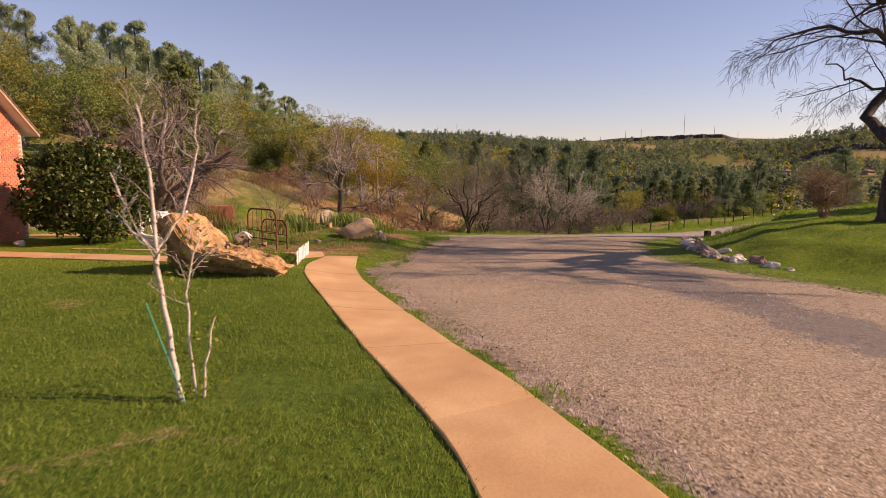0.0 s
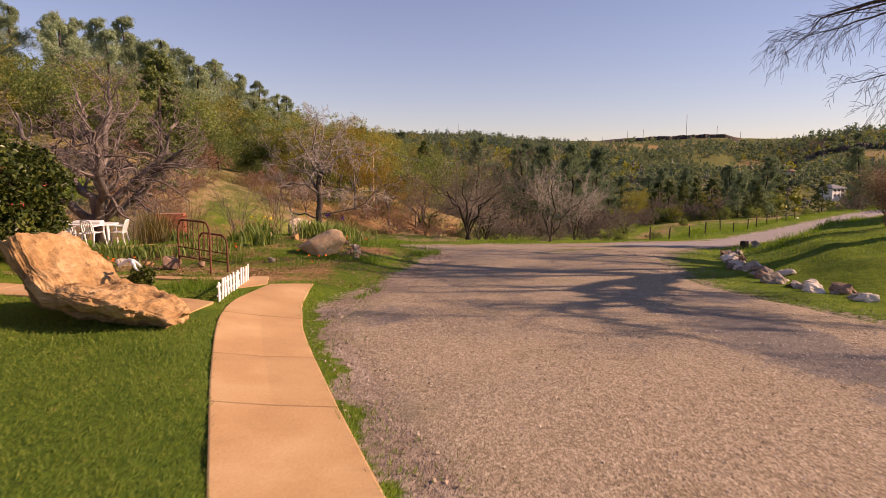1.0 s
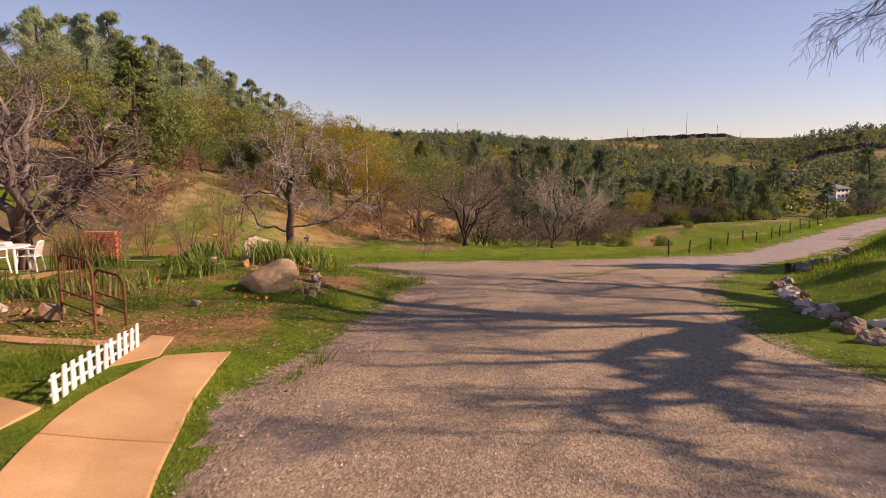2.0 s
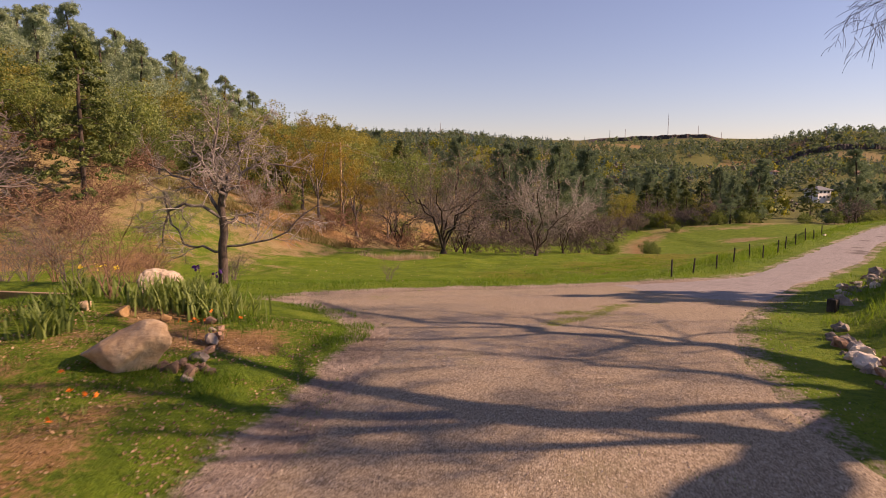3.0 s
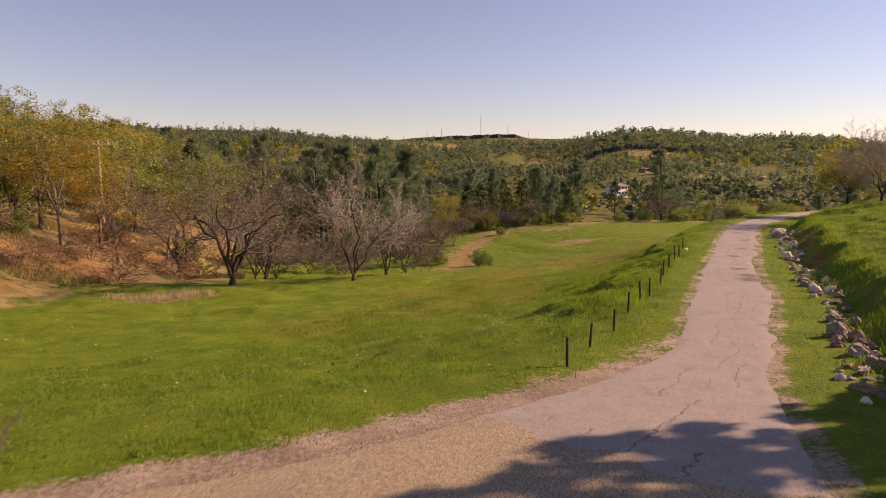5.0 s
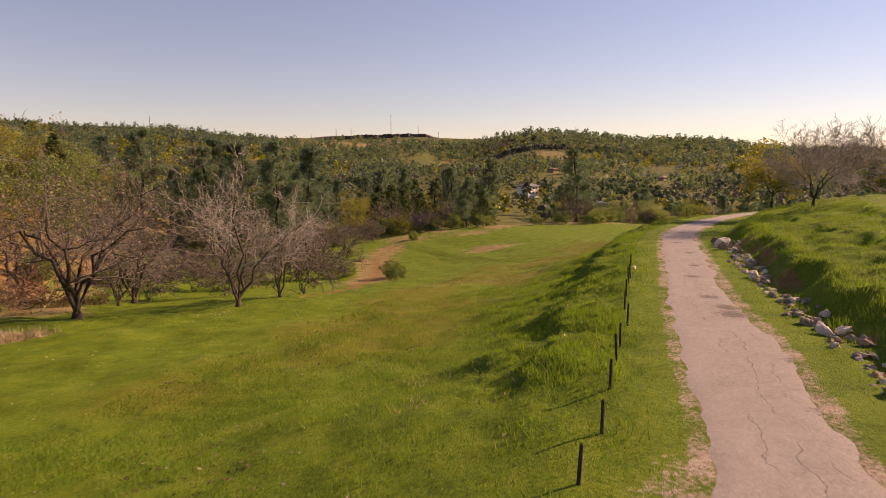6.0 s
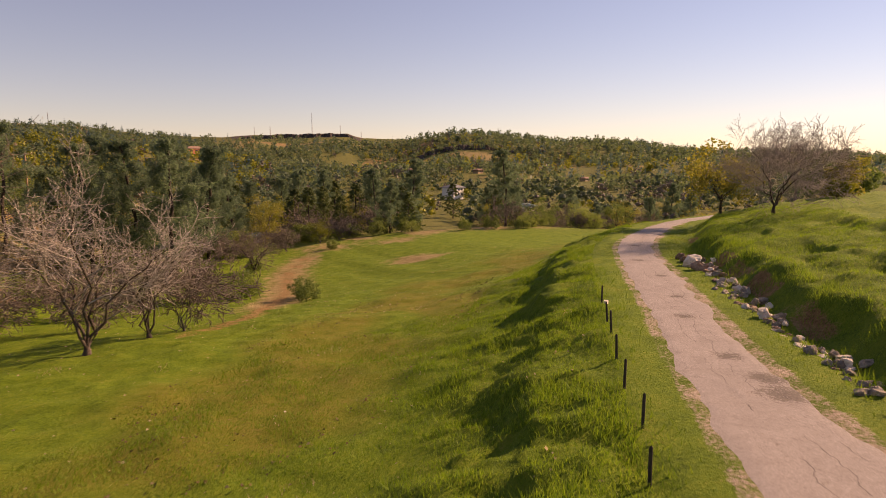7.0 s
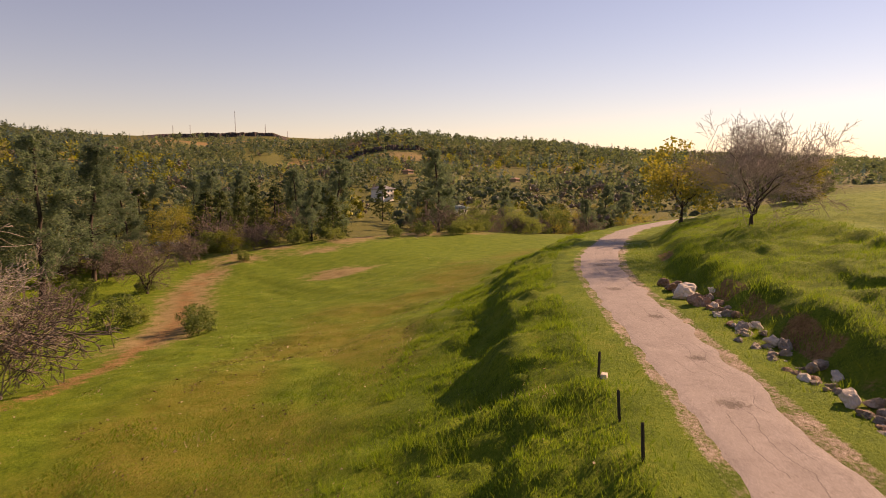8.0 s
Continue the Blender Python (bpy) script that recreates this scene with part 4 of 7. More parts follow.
def great_peak(p):
    """Tall shoulder at one end, sloping down to a low toe at the other."""
    p = Vector((math.copysign(abs(p.x) ** 0.8, p.x), math.copysign(abs(p.y) ** 0.6, p.y), p.z))
    t = (p.x + 1) / 2
    top = float(np.interp(t, [0.0, 0.06, 0.15, 0.24, 0.32, 0.42, 0.52, 0.8, 0.93, 1.0], [0.5, 0.95, 1.30, 1.34, 1.18, 0.80, 0.62, 0.62, 0.58, 0.42]))
    k = 1.45 * (max(p.z + 0.7, 0.0) / 1.6) ** 0.6
    lean = 0.68 + 0.32 * min(k / 1.0, 1.0) if p.y < 0 else 1.0
    return Vector((p.x * (1.03 - 0.05 * min(k, 1.0)) + 0.06 * k, p.y * lean * (0.75 + 0.25 * (1 - t)) - 0.42 * k, -0.7 + k * top))


lone_stone("boulder", 31, -5.55, 15.8, (1.85, 0.82, 0.9), ROCK_TAN, "great rough tan boulder with a tall shoulder on the lawn", -27, 0.16, 6, great_peak, 0.2, rough=0.075)


def wedge_peak(p):
    """A flat-bottomed wedge, high at one end."""
    t = (p.x + 1) / 2
    top = float(np.interp(t, [0.0, 0.2, 0.5, 0.7, 0.85, 1.0], [0.55, 0.62, 0.9, 1.12, 1.1, 0.8]))
    k = max(p.z + 0.7, 0.0)
    return Vector((p.x * (0.86 + 0.14 * min(k, 1.0)), p.y * (0.8 + 0.2 * min(k, 1.0)) + 0.1 * k, -0.7 + k * top))


lone_stone("boulder", 12, -4.0, 23.85, (0.74, 0.52, 0.43), ROCK_SMOOTH, "smooth tan boulder with a peaked top in the garden", -8, 0.10, 5, wedge_peak, 0.05)
lone_stone("boulder", 18, -5.82, 29.4, (0.6, 0.5, 0.56), ROCK_PITTED, "pale pitted boulder between irises and bare shrub", 40, 0.12, 5, None, 0.14, rough=0.05)

COBBLES = [stone_mesh("cobble", 40 + k, 0.17, 0.13, 0.11, 0.2, 2) for k in range(5)]
rngc = np.random.default_rng(5)


def cobble(x, y, s, material, label, group, lift=0.0):
    me = COBBLES[int(rngc.integers(5))]
    ob = new("garden_stone", me)
    if not me.materials:
        me.materials.append(material)
    ob.material_slots[0].link = "OBJECT"
    ob.material_slots[0].material = material
    ob.matrix_basis = Matrix.LocRotScale((x, y, height(x, y) - 0.03 + lift), Euler((rngc.uniform(-.3, .3), rngc.uniform(-.3, .3), rngc.uniform(0, 6.3))), (s, s * rngc.uniform(.8, 1.2), s * rngc.uniform(.8, 1.2)))
    return tagged(ob, label, "stone", group)


for k, t in enumerate(np.linspace(0, 1, 17)):
    bx, by = np.interp(t, [0, .25, .6, 1], [-2.9, -3.1, -3.5, -4.2]), np.interp(t, [0, .25, .6, 1], [23.5, 24.6, 26.2, 28.4])
    cobble(bx + rngc.normal() * 0.08, by + rngc.normal() * 0.08, rngc.uniform(0.6, 1.15), ROCK_BROWN if k % 3 else ROCK_GREY, "rounded cobble edging the garden bed", "garden edging stones")
for dx, dy, s, up in ((0, 0, 1.1, 0), (0.24, 0.05, 1.0, 0), (0.1, 0.22, 0.95, 0), (0.1, 0.08, 0.7, 0.12), (-0.2, 0.1, 0.9, 0), (0.3, 0.25, 0.8, 0), (0.42, 0.1, 0.75, 0), (0.3, -0.2, 0.9, 0)):
    cobble(-3.3 + dx, 23.75 + dy, s, ROCK_BROWN, "brown cobble piled in a small heap", "cobble heap", up)
for x, y, s, mt in ((-7.0, 21.2, 2.3, ROCK_BROWN), (-7.7, 21.55, 1.3, ROCK_TAN), (-7.2, 21.7, 1.2, ROCK_TAN), (-8.6, 22.0, 1.2, ROCK_PALE), (-6.5, 21.6, 1.0, ROCK_BROWN), (-9.1, 21.2, 1.1, ROCK_TAN), (-5.0, 22.4, 0.9, ROCK_GREY), (-4.6, 26.6, 1.2, ROCK_TAN), (-5.4, 26.6, 1.4, ROCK_TAN), (-6.4, 27.1, 1.2, ROCK_SMOOTH), (-14.0, 21.5, 1.8, ROCK_PALE)):
    cobble(x, y, s, mt, "loose stone in the garden bed", "garden bed stones")

# ---- garden structures ----
def bar(bm_lines, a, b, r):
    bm_lines.append((np.array([a, b], float), np.array([r, r])))


def tube_part(name, lines, material, parent, sides=8, label=""):
    v, f = tubes(lines, sides)
    return piece(name, mesh_of(name, v, f, True), material, parent, label)


def bed_end(name, a, b, high, rails, label):
    """One end of an old iron bedstead: a bent outer rail, two cross rails and upright rods."""
    a, b = np.array(a, float), np.array(b, float)
    w = np.linalg.norm(b - a)
    turn = math.degrees(math.atan2(b[1] - a[1], b[0] - a[0]))
    ob = thing(name, pose(a[0], a[1], height(*a), 0, 0, turn), label, "bed frame")
    rr = 0.24
    arc = [(0, 0, -0.1), (0, 0, high - rr)] + [(rr - rr * math.cos(t), 0, high - rr + rr * math.sin(t)) for t in np.linspace(0.3, 1.57, 5)]
    arc += [(w - p[0], 0, p[2]) for p in arc[::-1]]
    pts = np.array(arc)
    tube_part("bent_rail", [(pts, np.full(len(pts), 0.024))], RUST, ob)
    for z in rails:
        tube_part("cross_rail", [(np.array([(0, 0, z), (w, 0, z)]), np.full(2, 0.014))], RUST, ob)
    for k in range(1, 6):
        x = w * k / 6
        top = high - (rr - math.sqrt(max(rr**2 - max(rr - min(x, w - x), 0) ** 2, 0)))
        tube_part("rod", [(np.array([(x, 0, rails[-1]), (x, 0, top)]), np.full(2, 0.011))], RUST, ob, 6)
    return ob


bed_end("bed_headboard", (-6.78, 21.08), (-5.69, 20.15), 1.18, (0.33, 0.55), "tall rusty iron bed headboard standing in the garden bed")
bed_end("bed_footboard", (-6.56, 21.72), (-5.58, 20.87), 0.84, (0.22, 0.42), "low rusty iron bed footboard standing in the garden bed")


def picket_fence():
    a, b = np.array([-4.34, 16.93]), np.array([-4.63, 19.38])
    turn = math.degrees(math.atan2(b[1] - a[1], b[0] - a[0]))
    ob = thing("picket_fence", pose(a[0], a[1], height(*a), 0, 0, turn), "short white picket fence leaning beside the garden path", "fence")
    L = float(np.linalg.norm(b - a))
    dz = height(*b) - height(*a)
    for z in (0.10, 0.26):
        part("rail", box(bmesh.new(), L / 2, 0.022, z + dz / 2, L, 0.018, 0.035, Euler((0, -math.atan2(dz, L), 0)), 0.003), WHITE_PAINT, ob)
    bm = bmesh.new()
    box(bm, 0, 0, 0.185, 0.115, 0.02, 0.37)
    for v in bm.verts:
        if v.co.z > 0.3:
            v.co.x *= 0.72
    bmesh.ops.bevel(bm, geom=list(bm.edges), offset=0.004, segments=1, affect="EDGES")
    me = bpy.data.meshes.new("picket")
    bm.to_mesh(me)
    bm.free()
    rng = np.random.default_rng(2)
    for k in range(12):
        x = 0.06 + (L - 0.12) * k / 11
        piece("picket", me, WHITE_PAINT, ob, m=Matrix.LocRotScale((x, 0, dz * x / L - 0.02 + rng.normal() * 0.006), Euler((rng.normal() * 0.03, rng.normal() * 0.03, 0)), (1, 1, 1 + rng.normal() * 0.03)))
    return ob


picket_fence()


def plastic_chair(m, material, label):
    ob = thing("garden_chair", m, label, "chair", "chairs round the garden table")
    bm = bmesh.new()
    bmesh.ops.create_grid(bm, x_segments=6, y_segments=6, size=0.5)
    for v in bm.verts:
        v.co = Vector((v.co.x * 0.46 * (1 + 0.1 * v.co.y), v.co.y * 0.44, 0.42 + 0.02 * (v.co.y + 0.5) - 0.02 * (1 - (2 * v.co.x) ** 2)))
    bmesh.ops.solidify(bm, geom=list(bm.faces), thickness=0.018)
    part("seat", bm, material, ob, smooth=True)
    for sx in (-1, 1):
        tube_part("back_post", [(np.array([(sx * 0.20, -0.20, 0.42), (sx * 0.21, -0.25, 0.62), (sx * 0.17, -0.30, 0.78)]), np.array([0.022, 0.02, 0.018]))], material, ob)
        for y, sy in ((-0.20, -1), (0.20, 1)):
            tube_part("leg", [(np.array([(sx * 0.20, y, 0.43), (sx * 0.24, y + sy * 0.07, 0.0)]), np.array([0.032, 0.022]))], material, ob)
        tube_part("armrest", [(np.array([(sx * 0.21, -0.25, 0.62), (sx * 0.255, 0.0, 0.645), (sx * 0.25, 0.17, 0.63), (sx * 0.22, 0.20, 0.43)]), np.array([0.02, 0.028, 0.028, 0.022]))], material, ob)
    arc = np.array([(0.18 * math.sin(t), -0.30 - 0.015 * math.cos(t), 0.77 + 0.045 * math.cos(t)) for t in np.linspace(-1.5, 1.5, 7)])
    tube_part("top_rail", [(arc, np.full(7, 0.024))], material, ob)
    for k in range(5):
        x = -0.13 + 0.065 * k
        part("back_slat", box(bmesh.new(), x, -0.255, 0.60, 0.036, 0.010, 0.38, Euler((0.22, 0, 0)), 0.003), material, ob)
    return ob


def garden_table():
    x, y = -12.25, 27.15
    ob = thing("garden_table", pose(x, y, height(x, y) + 0.05, 0, 0, 8), "oblong white plastic garden table on the patio", "table")
    bm = bmesh.new()
    bmesh.ops.create_circle(bm, cap_ends=True, segments=40, radius=1.0)
    for v in bm.verts:
        c, s = v.co.x, v.co.y
        v.co = Vector((0.76 * math.copysign(abs(c) ** 0.55, c), 0.46 * math.copysign(abs(s) ** 0.55, s), 0.72))
    bmesh.ops.solidify(bm, geom=list(bm.faces), thickness=0.045)
    part("tabletop", bm, WHITE_PLASTIC, ob)
    for sx in (-1, 1):
        for sy in (-1, 1):
            tube_part("leg", [(np.array([(sx * 0.58, sy * 0.32, 0.69), (sx * 0.63, sy * 0.36, 0.0)]), np.array([0.05, 0.035]))], WHITE_PLASTIC, ob)
    return ob


garden_table()
for x, y, turn, mt, lb in ((-11.75, 26.3, -12, WHITE_PLASTIC, "white plastic garden chair drawn up to the table"), (-11.55, 27.4, 100, WHITE_PLASTIC, "white plastic garden chair beside the table"),
                           (-13.15, 26.55, -60, GREEN_PLASTIC, "dark green plastic garden chair beside the table"), (-13.2, 27.7, -110, WHITE_PLASTIC, "white plastic garden chair behind the table")):
    plastic_chair(pose(x, y, height(x, y) + 0.05, 0, 0, turn), mt, lb)


def bench_lid():
    x, y = -12.4, 27.2
    return tagged(part("folded_cloth", box(bmesh.new(), 0, 0, 0.0, 0.9, 0.3, 0.09, None, 0.03), WHITE_PAINT, m=pose(x, y, height(x, y) + 0.05 + 0.775, 0, 0, 6)), "folded pale cover lying on the garden table", "cover")


bench_lid()


def lathe(name, profile, material, m, label, category, segments=20):
    """A turned body from (radius, height) pairs."""
    n = segments
    ang = np.arange(n) * 2 * np.pi / n
    v = np.concatenate([np.stack([r * np.cos(ang), r * np.sin(ang), np.full(n, z)], 1) for r, z in profile])
    i = np.arange(len(profile) - 1)[:, None] * n
    j = np.arange(n)[None]
    k = (j + 1) % n
    f = np.stack([i + j, i + k, i + n + k, i + n + j], -1).reshape(-1, 4)
    return tagged(piece(name, mesh_of(name, v, f, True), material, m=m), label, category)


lathe("milk_can", [(0.0, 0), (0.13, 0.0), (0.135, 0.30), (0.12, 0.36), (0.075, 0.42), (0.075, 0.47), (0.10, 0.50), (0.09, 0.52), (0.0, 0.525)], WHITE_PAINT, pose(-11.0, 29.0, height(-11.0, 29.0)), "old white-painted milk can at the patio's edge", "milk can")


def brick_stack():
    x, y = -10.35, 28.75
    ob = thing("brick_planter", Matrix.LocRotScale((x, y, height(x, y) - 0.05), Euler((0, 0, 0.24)), (0.85, 0.9, 1.2)), "square red brick planter with dry stalks beside the patio", "planter")
    part("core", box(bmesh.new(), 0, 0, 0.47, 0.98, 0.42, 0.92), MORTAR, ob, "pale mortar core")
    bm = box(bmesh.new(), 0, 0, 0, 0.205, 0.095, 0.062, None, 0.006)
    me = bpy.data.meshes.new("brick")
    bm.to_mesh(me)
    bm.free()
    for c in range(13):
        z = 0.035 + c * 0.072
        off = 0.11 if c % 2 else 0.0
        for k in range(5):
            px = -0.44 + 0.22 * k + off * 0.5
            for sy in (-1, 1):
                piece("brick", me, BRICK, ob, m=pose(px, sy * 0.185, z))
        for sx in (-1, 1):
            for k in range(2):
                piece("brick", me, BRICK, ob, m=pose(sx * 0.47, -0.06 + 0.19 * k + off * 0.4 - 0.04, z, 0, 0, 90))
    return ob


brick_stack()


def timber_edge(a, b, high, label):
    a, b = np.array(a, float), np.array(b, float)
    L = float(np.linalg.norm(b - a))
    c = (a + b) / 2
    ob = tagged(part("edging_timber", box(bmesh.new(), 0, 0, high / 2 - 0.05, L, 0.14, high + 0.1, None, 0.012), TIMBER, m=pose(c[0], c[1], height(*c), 0, 0, math.degrees(math.atan2(b[1] - a[1], b[0] - a[0])))), label, "timber", "garden timbers")
    return ob


timber_edge((-13.6, 33.1), (-9.45, 32.4), 0.22, "sun-bleached timber edging a raised bed")
timber_edge((-9.35, 32.3), (-8.8, 31.4), 0.15, "short sun-bleached timber edging a raised bed")


def driftwood(name, x, y, z, turn, s, label):
    rng = np.random.default_rng(8)
    ob = thing(name, pose(x, y, z, 0, 0, turn), label, "driftwood")
    for k, e in enumerate((((0, 0, 0.03), (0.25, 0.02, 0.14), (0.5, 0, 0.05)), ((0.22, 0.02, 0.13), (0.1, 0.12, 0.06), (-0.05, 0.2, 0.02)), ((0.28, 0.02, 0.13), (0.45, -0.1, 0.1), (0.62, -0.16, 0.02)))):
        p, r = limb(rng, [tuple(s * q for q in pt) for pt in e], 0.035 * s, 0.012 * s, 8, 0.006)
        tube_part("prong", [(p, r)], WHITE_PAINT, ob)
    return ob


driftwood("driftwood", -5.35, 15.75, height(-5.35, 15.75) + 0.70, -24, 0.9, "bleached white driftwood fork lying on the great boulder")


def stone_swan():
    x, y = -10.2, 22.1
    rng = np.random.default_rng(3)
    ob = thing("white_planter", pose(x, y, height(x, y), 0, 0, 160), "white-painted scrolled garden ornament in the flower bed", "ornament")
    for e in (((-0.5, 0, 0.2), (-0.1, 0, 0.26), (0.25, 0, 0.3), (0.42, 0, 0.42), (0.36, 0, 0.52), (0.26, 0, 0.48)), ((-0.5, 0.02, 0.1), (-0.1, 0, 0.1), (0.2, 0, 0.02), (0.36, 0, 0.1), (0.38, 0, 0.3)), ((-0.45, -0.03, 0.02), (-0.2, -0.02, 0.08), (0.1, 0, 0.16), (0.3, 0, 0.25))):
        p, r = limb(rng, e, 0.06, 0.045, 14, 0.003)
        tube_part("scroll", [(p, r)], WHITE_PAINT, ob)
    return ob


stone_swan()

# ---- shrubs and flowers ----
def shrub(name, seed, m, label, high, wide, stems, twig, density=1.0, buds=None, droop=0.0, r=0.012, group=""):
    rng = np.random.default_rng(seed)
    ob = thing(name, m, label, "shrub", group)
    base = []
    for k in range(stems):
        a, out = rng.uniform(0, 6.28), wide * 0.5 * math.sqrt(rng.uniform(0.05, 1))
        e = np.array([math.cos(a) * out, math.sin(a) * out, high * rng.uniform(0.6, 1.0)])
        base.append(limb(rng, [(0.08 * math.cos(a), 0.08 * math.sin(a), -0.05), e * np.array([0.4, 0.4, 0.55]), e], r, r * 0.35, 7, 0.03 * high))
    lv = grow(rng, base, (5, 4), (7 * density, 5 * density), (0.42, 0.5), (42, 45), (0.05 - droop, -droop), (0.16, 0.2), (0.25, 0.15), 0.6, 0.35)
    for k, (nm, sides) in enumerate((("stem", 5), ("branch", 3), ("twig", 3))):
        v, f = tubes(lv[k], sides)
        tagged(piece(nm, mesh_of(nm, v, f, True), twig, ob), kind="stuff")
    if buds is not None:
        ends = np.concatenate([p[1:] for p, _ in lv[-1]])
        ends = ends[rng.random(len(ends)) < 0.6]
        v, f = leaf_cards(rng, ends + rng.normal(size=ends.shape) * 0.02, 0.03)
        tagged(piece("foliage", mesh_of("foliage", v, f), buds, ob), kind="stuff")
    return ob


def leafy_shrub(name, seed, m, label, high, wide, leaf, count, size, flowers=None, n_flowers=0):
    """A leafy bush: crowded leaves on a lumpy dome with gaps, over short stems."""
    rng = np.random.default_rng(seed)
    ob = thing(name, m, label, "shrub")
    stems = []
    for k in range(9):
        a, out = rng.uniform(0, 6.28), wide * 0.36 * rng.random()
        e = np.array([math.cos(a) * out, math.sin(a) * out, high * rng.uniform(0.5, 0.85)])
        stems.append(limb(rng, [(0, 0, -0.05), e * 0.5, e], 0.03, 0.01, 6, 0.02))
    v, f = tubes(stems, 5)
    tagged(piece("stem", mesh_of("stem", v, f, True), BARK_DARK, ob), kind="stuff")
    d = rng.normal(size=(count, 3))
    d /= np.linalg.norm(d, axis=1, keepdims=True)
    d[:, 2] = np.where(d[:, 2] < 0, d[:, 2] * 0.95, d[:, 2])
    lump = 0.82 + 0.3 * np.array([noise.noise(Vector(q * 2.2) + Vector((seed, 0, 0))) for q in d])
    rad = lump * rng.uniform(0.72, 1.04, count)
    low = np.where(d[:, 2] < 0, np.sqrt(1 / np.maximum(1 - 0.75 * d[:, 2] ** 2, 0.25)), 1.0)
    c = d * rad[:, None] * np.array([wide / 2, wide / 2, high * 0.52]) * np.stack([low, low, np.ones(count)], 1) + np.array([0, 0, high * 0.5])
    v, f = leaf_cards(rng, c, size)
    tagged(piece("foliage", mesh_of("foliage", v, f), leaf, ob), kind="stuff")
    if flowers is not None:
        pick = c[rng.integers(0, count, n_flowers)]
        pick = pick[pick[:, 2] < high * 0.7] * np.array([1.03, 1.03, 1])
        v, f = leaf_cards(rng, np.repeat(pick, 5, 0) + rng.normal(size=(len(pick) * 5, 3)) * 0.03, 0.045)
        tagged(piece("flower", mesh_of("flower", v, f), flowers, ob, "crimson blooms"), kind="stuff")
    return ob


def flag_leaves(rng, x, y, n, spread, tall, wide=0.022):
    """Upright sword-shaped leaves: vertices and quads in world places."""
    px, py = x + rng.normal(size=n) * spread, y + rng.normal(size=n) * spread
    z = land(px, py)[0]
    a = rng.uniform(0, 6.283, n)
    lean = rng.uniform(0.1, 0.55, n) * tall
    h = tall * rng.uniform(0.6, 1.15, n)
    sx, sy = np.cos(a), np.sin(a)
    wx, wy = -sy * wide, sx * wide
    rows = []
    for f, w in ((0, 0.8), (0.45, 1.0), (0.8, 0.75), (1.0, 0.08)):
        bx, by, bz = px + sx * lean * f**2, py + sy * lean * f**2, z + h * f * (1 - 0.12 * f)
        rows += [np.stack([bx - wx * w, by - wy * w, bz], 1), np.stack([bx + wx * w, by + wy * w, bz], 1)]
    v = np.stack(rows, 1).reshape(-1, 3)
    b = np.arange(n)[:, None] * 8
    f = np.concatenate([b + np.array([[2 * k, 2 * k + 1, 2 * k + 3, 2 * k + 2]]) for k in range(3)])
    return v, f


def iris_clump(seed, x, y, n, spread, tall, label, flowers=None, count=0):
    rng = np.random.default_rng(seed)
    ob = thing("iris_clump", Matrix.Identity(4), label, "plant", "iris clumps")
    v, f = flag_leaves(rng, x, y, n, spread, tall)
    tagged(piece("leaf", mesh_of("leaf", v, f), LEAF_IRIS, ob), kind="stuff")
    for k in range(count):
        px, py = x + rng.normal() * spread, y + rng.normal() * spread
        z = height(px, py)
        tube_part("flower_stalk", [(np.array([(px, py, z), (px + 0.02, py, z + tall * 1.15)]), np.full(2, 0.006))], LEAF_IRIS, ob, 4)
        v, f = leaf_cards(rng, np.array([px, py, z + tall * 1.2]) + rng.normal(size=(9, 3)) * 0.03, 0.045)
        piece("flower", mesh_of("flower", v, f), flowers, ob, "purple bloom" if flowers is PURPLE_PETAL else "yellow bloom")
    return ob


def flower_patch(seed, x, y, n, spread, material, name, label, tall=0.22):
    rng = np.random.default_rng(seed)
    ob = thing(name, Matrix.Identity(4), label, "flowers", "flower patches")
    v, f = flag_leaves(rng, x, y, n * 7, spread * 1.2, tall * 0.9, 0.008)
    tagged(piece("leaf", mesh_of("leaf", v, f), LEAF_IRIS, ob), kind="stuff")
    px, py = x + rng.normal(size=n) * spread, y + rng.normal(size=n) * spread
    c = np.stack([px, py, land(px, py)[0] + tall * rng.uniform(0.8, 1.2, n)], 1)
    v, f = leaf_cards(rng, np.repeat(c, 4, 0) + rng.normal(size=(4 * n, 3)) * 0.012, 0.034, 0.3)
    tagged(piece("flower", mesh_of("flower", v, f), material, ob), kind="stuff")
    return ob


def at_ground(x, y, turn=0.0, dz=0.0):
    return pose(x, y, height(x, y) + dz, 0, 0, turn)


# ---- concrete paths ----
WALK_L = resample([(1.0, -6), (0.6, -2), (0.1, 2), (-0.35, 4.5), (-0.63, 6.1), (-0.95, 7.35), (-1.9, 10.05), (-2.97, 12.95), (-3.86, 15.6), (-4.12, 17.0), (-4.08, 18.0), (-4.0, 19.2)], 10)
WALK_R = resample([(2.3, -6), (1.9, -2), (1.35, 2), (0.9, 4.6), (0.52, 6.1), (0.2, 7.15), (-0.27, 8.8), (-1.54, 12.35), (-2.5, 15.2), (-2.86, 16.6), (-3.1, 17.7), (-3.32, 19.75)], 10)


def slab(name, left, right, parent, thick=0.12, lift=0.032):
    """One concrete slab between two edge lines, with a worn rim."""
    n = len(left)
    t = np.array([0.0, 0.012, 0.5, 0.988, 1.0])
    drop = np.array([0.006, 0, 0, 0, 0.006])
    P = left[:, None] + (right - left)[:, None] * t[None, :, None]
    z = land(P[..., 0].ravel(), P[..., 1].ravel(), False)[0].reshape(P.shape[:2])
    z = z + lift - drop[None]
    z[0] -= 0.008
    z[-1] -= 0.008
    top = np.concatenate([P, z[..., None]], -1).reshape(-1, 3)
    low = top - np.array([0, 0, thick])
    m = len(t)
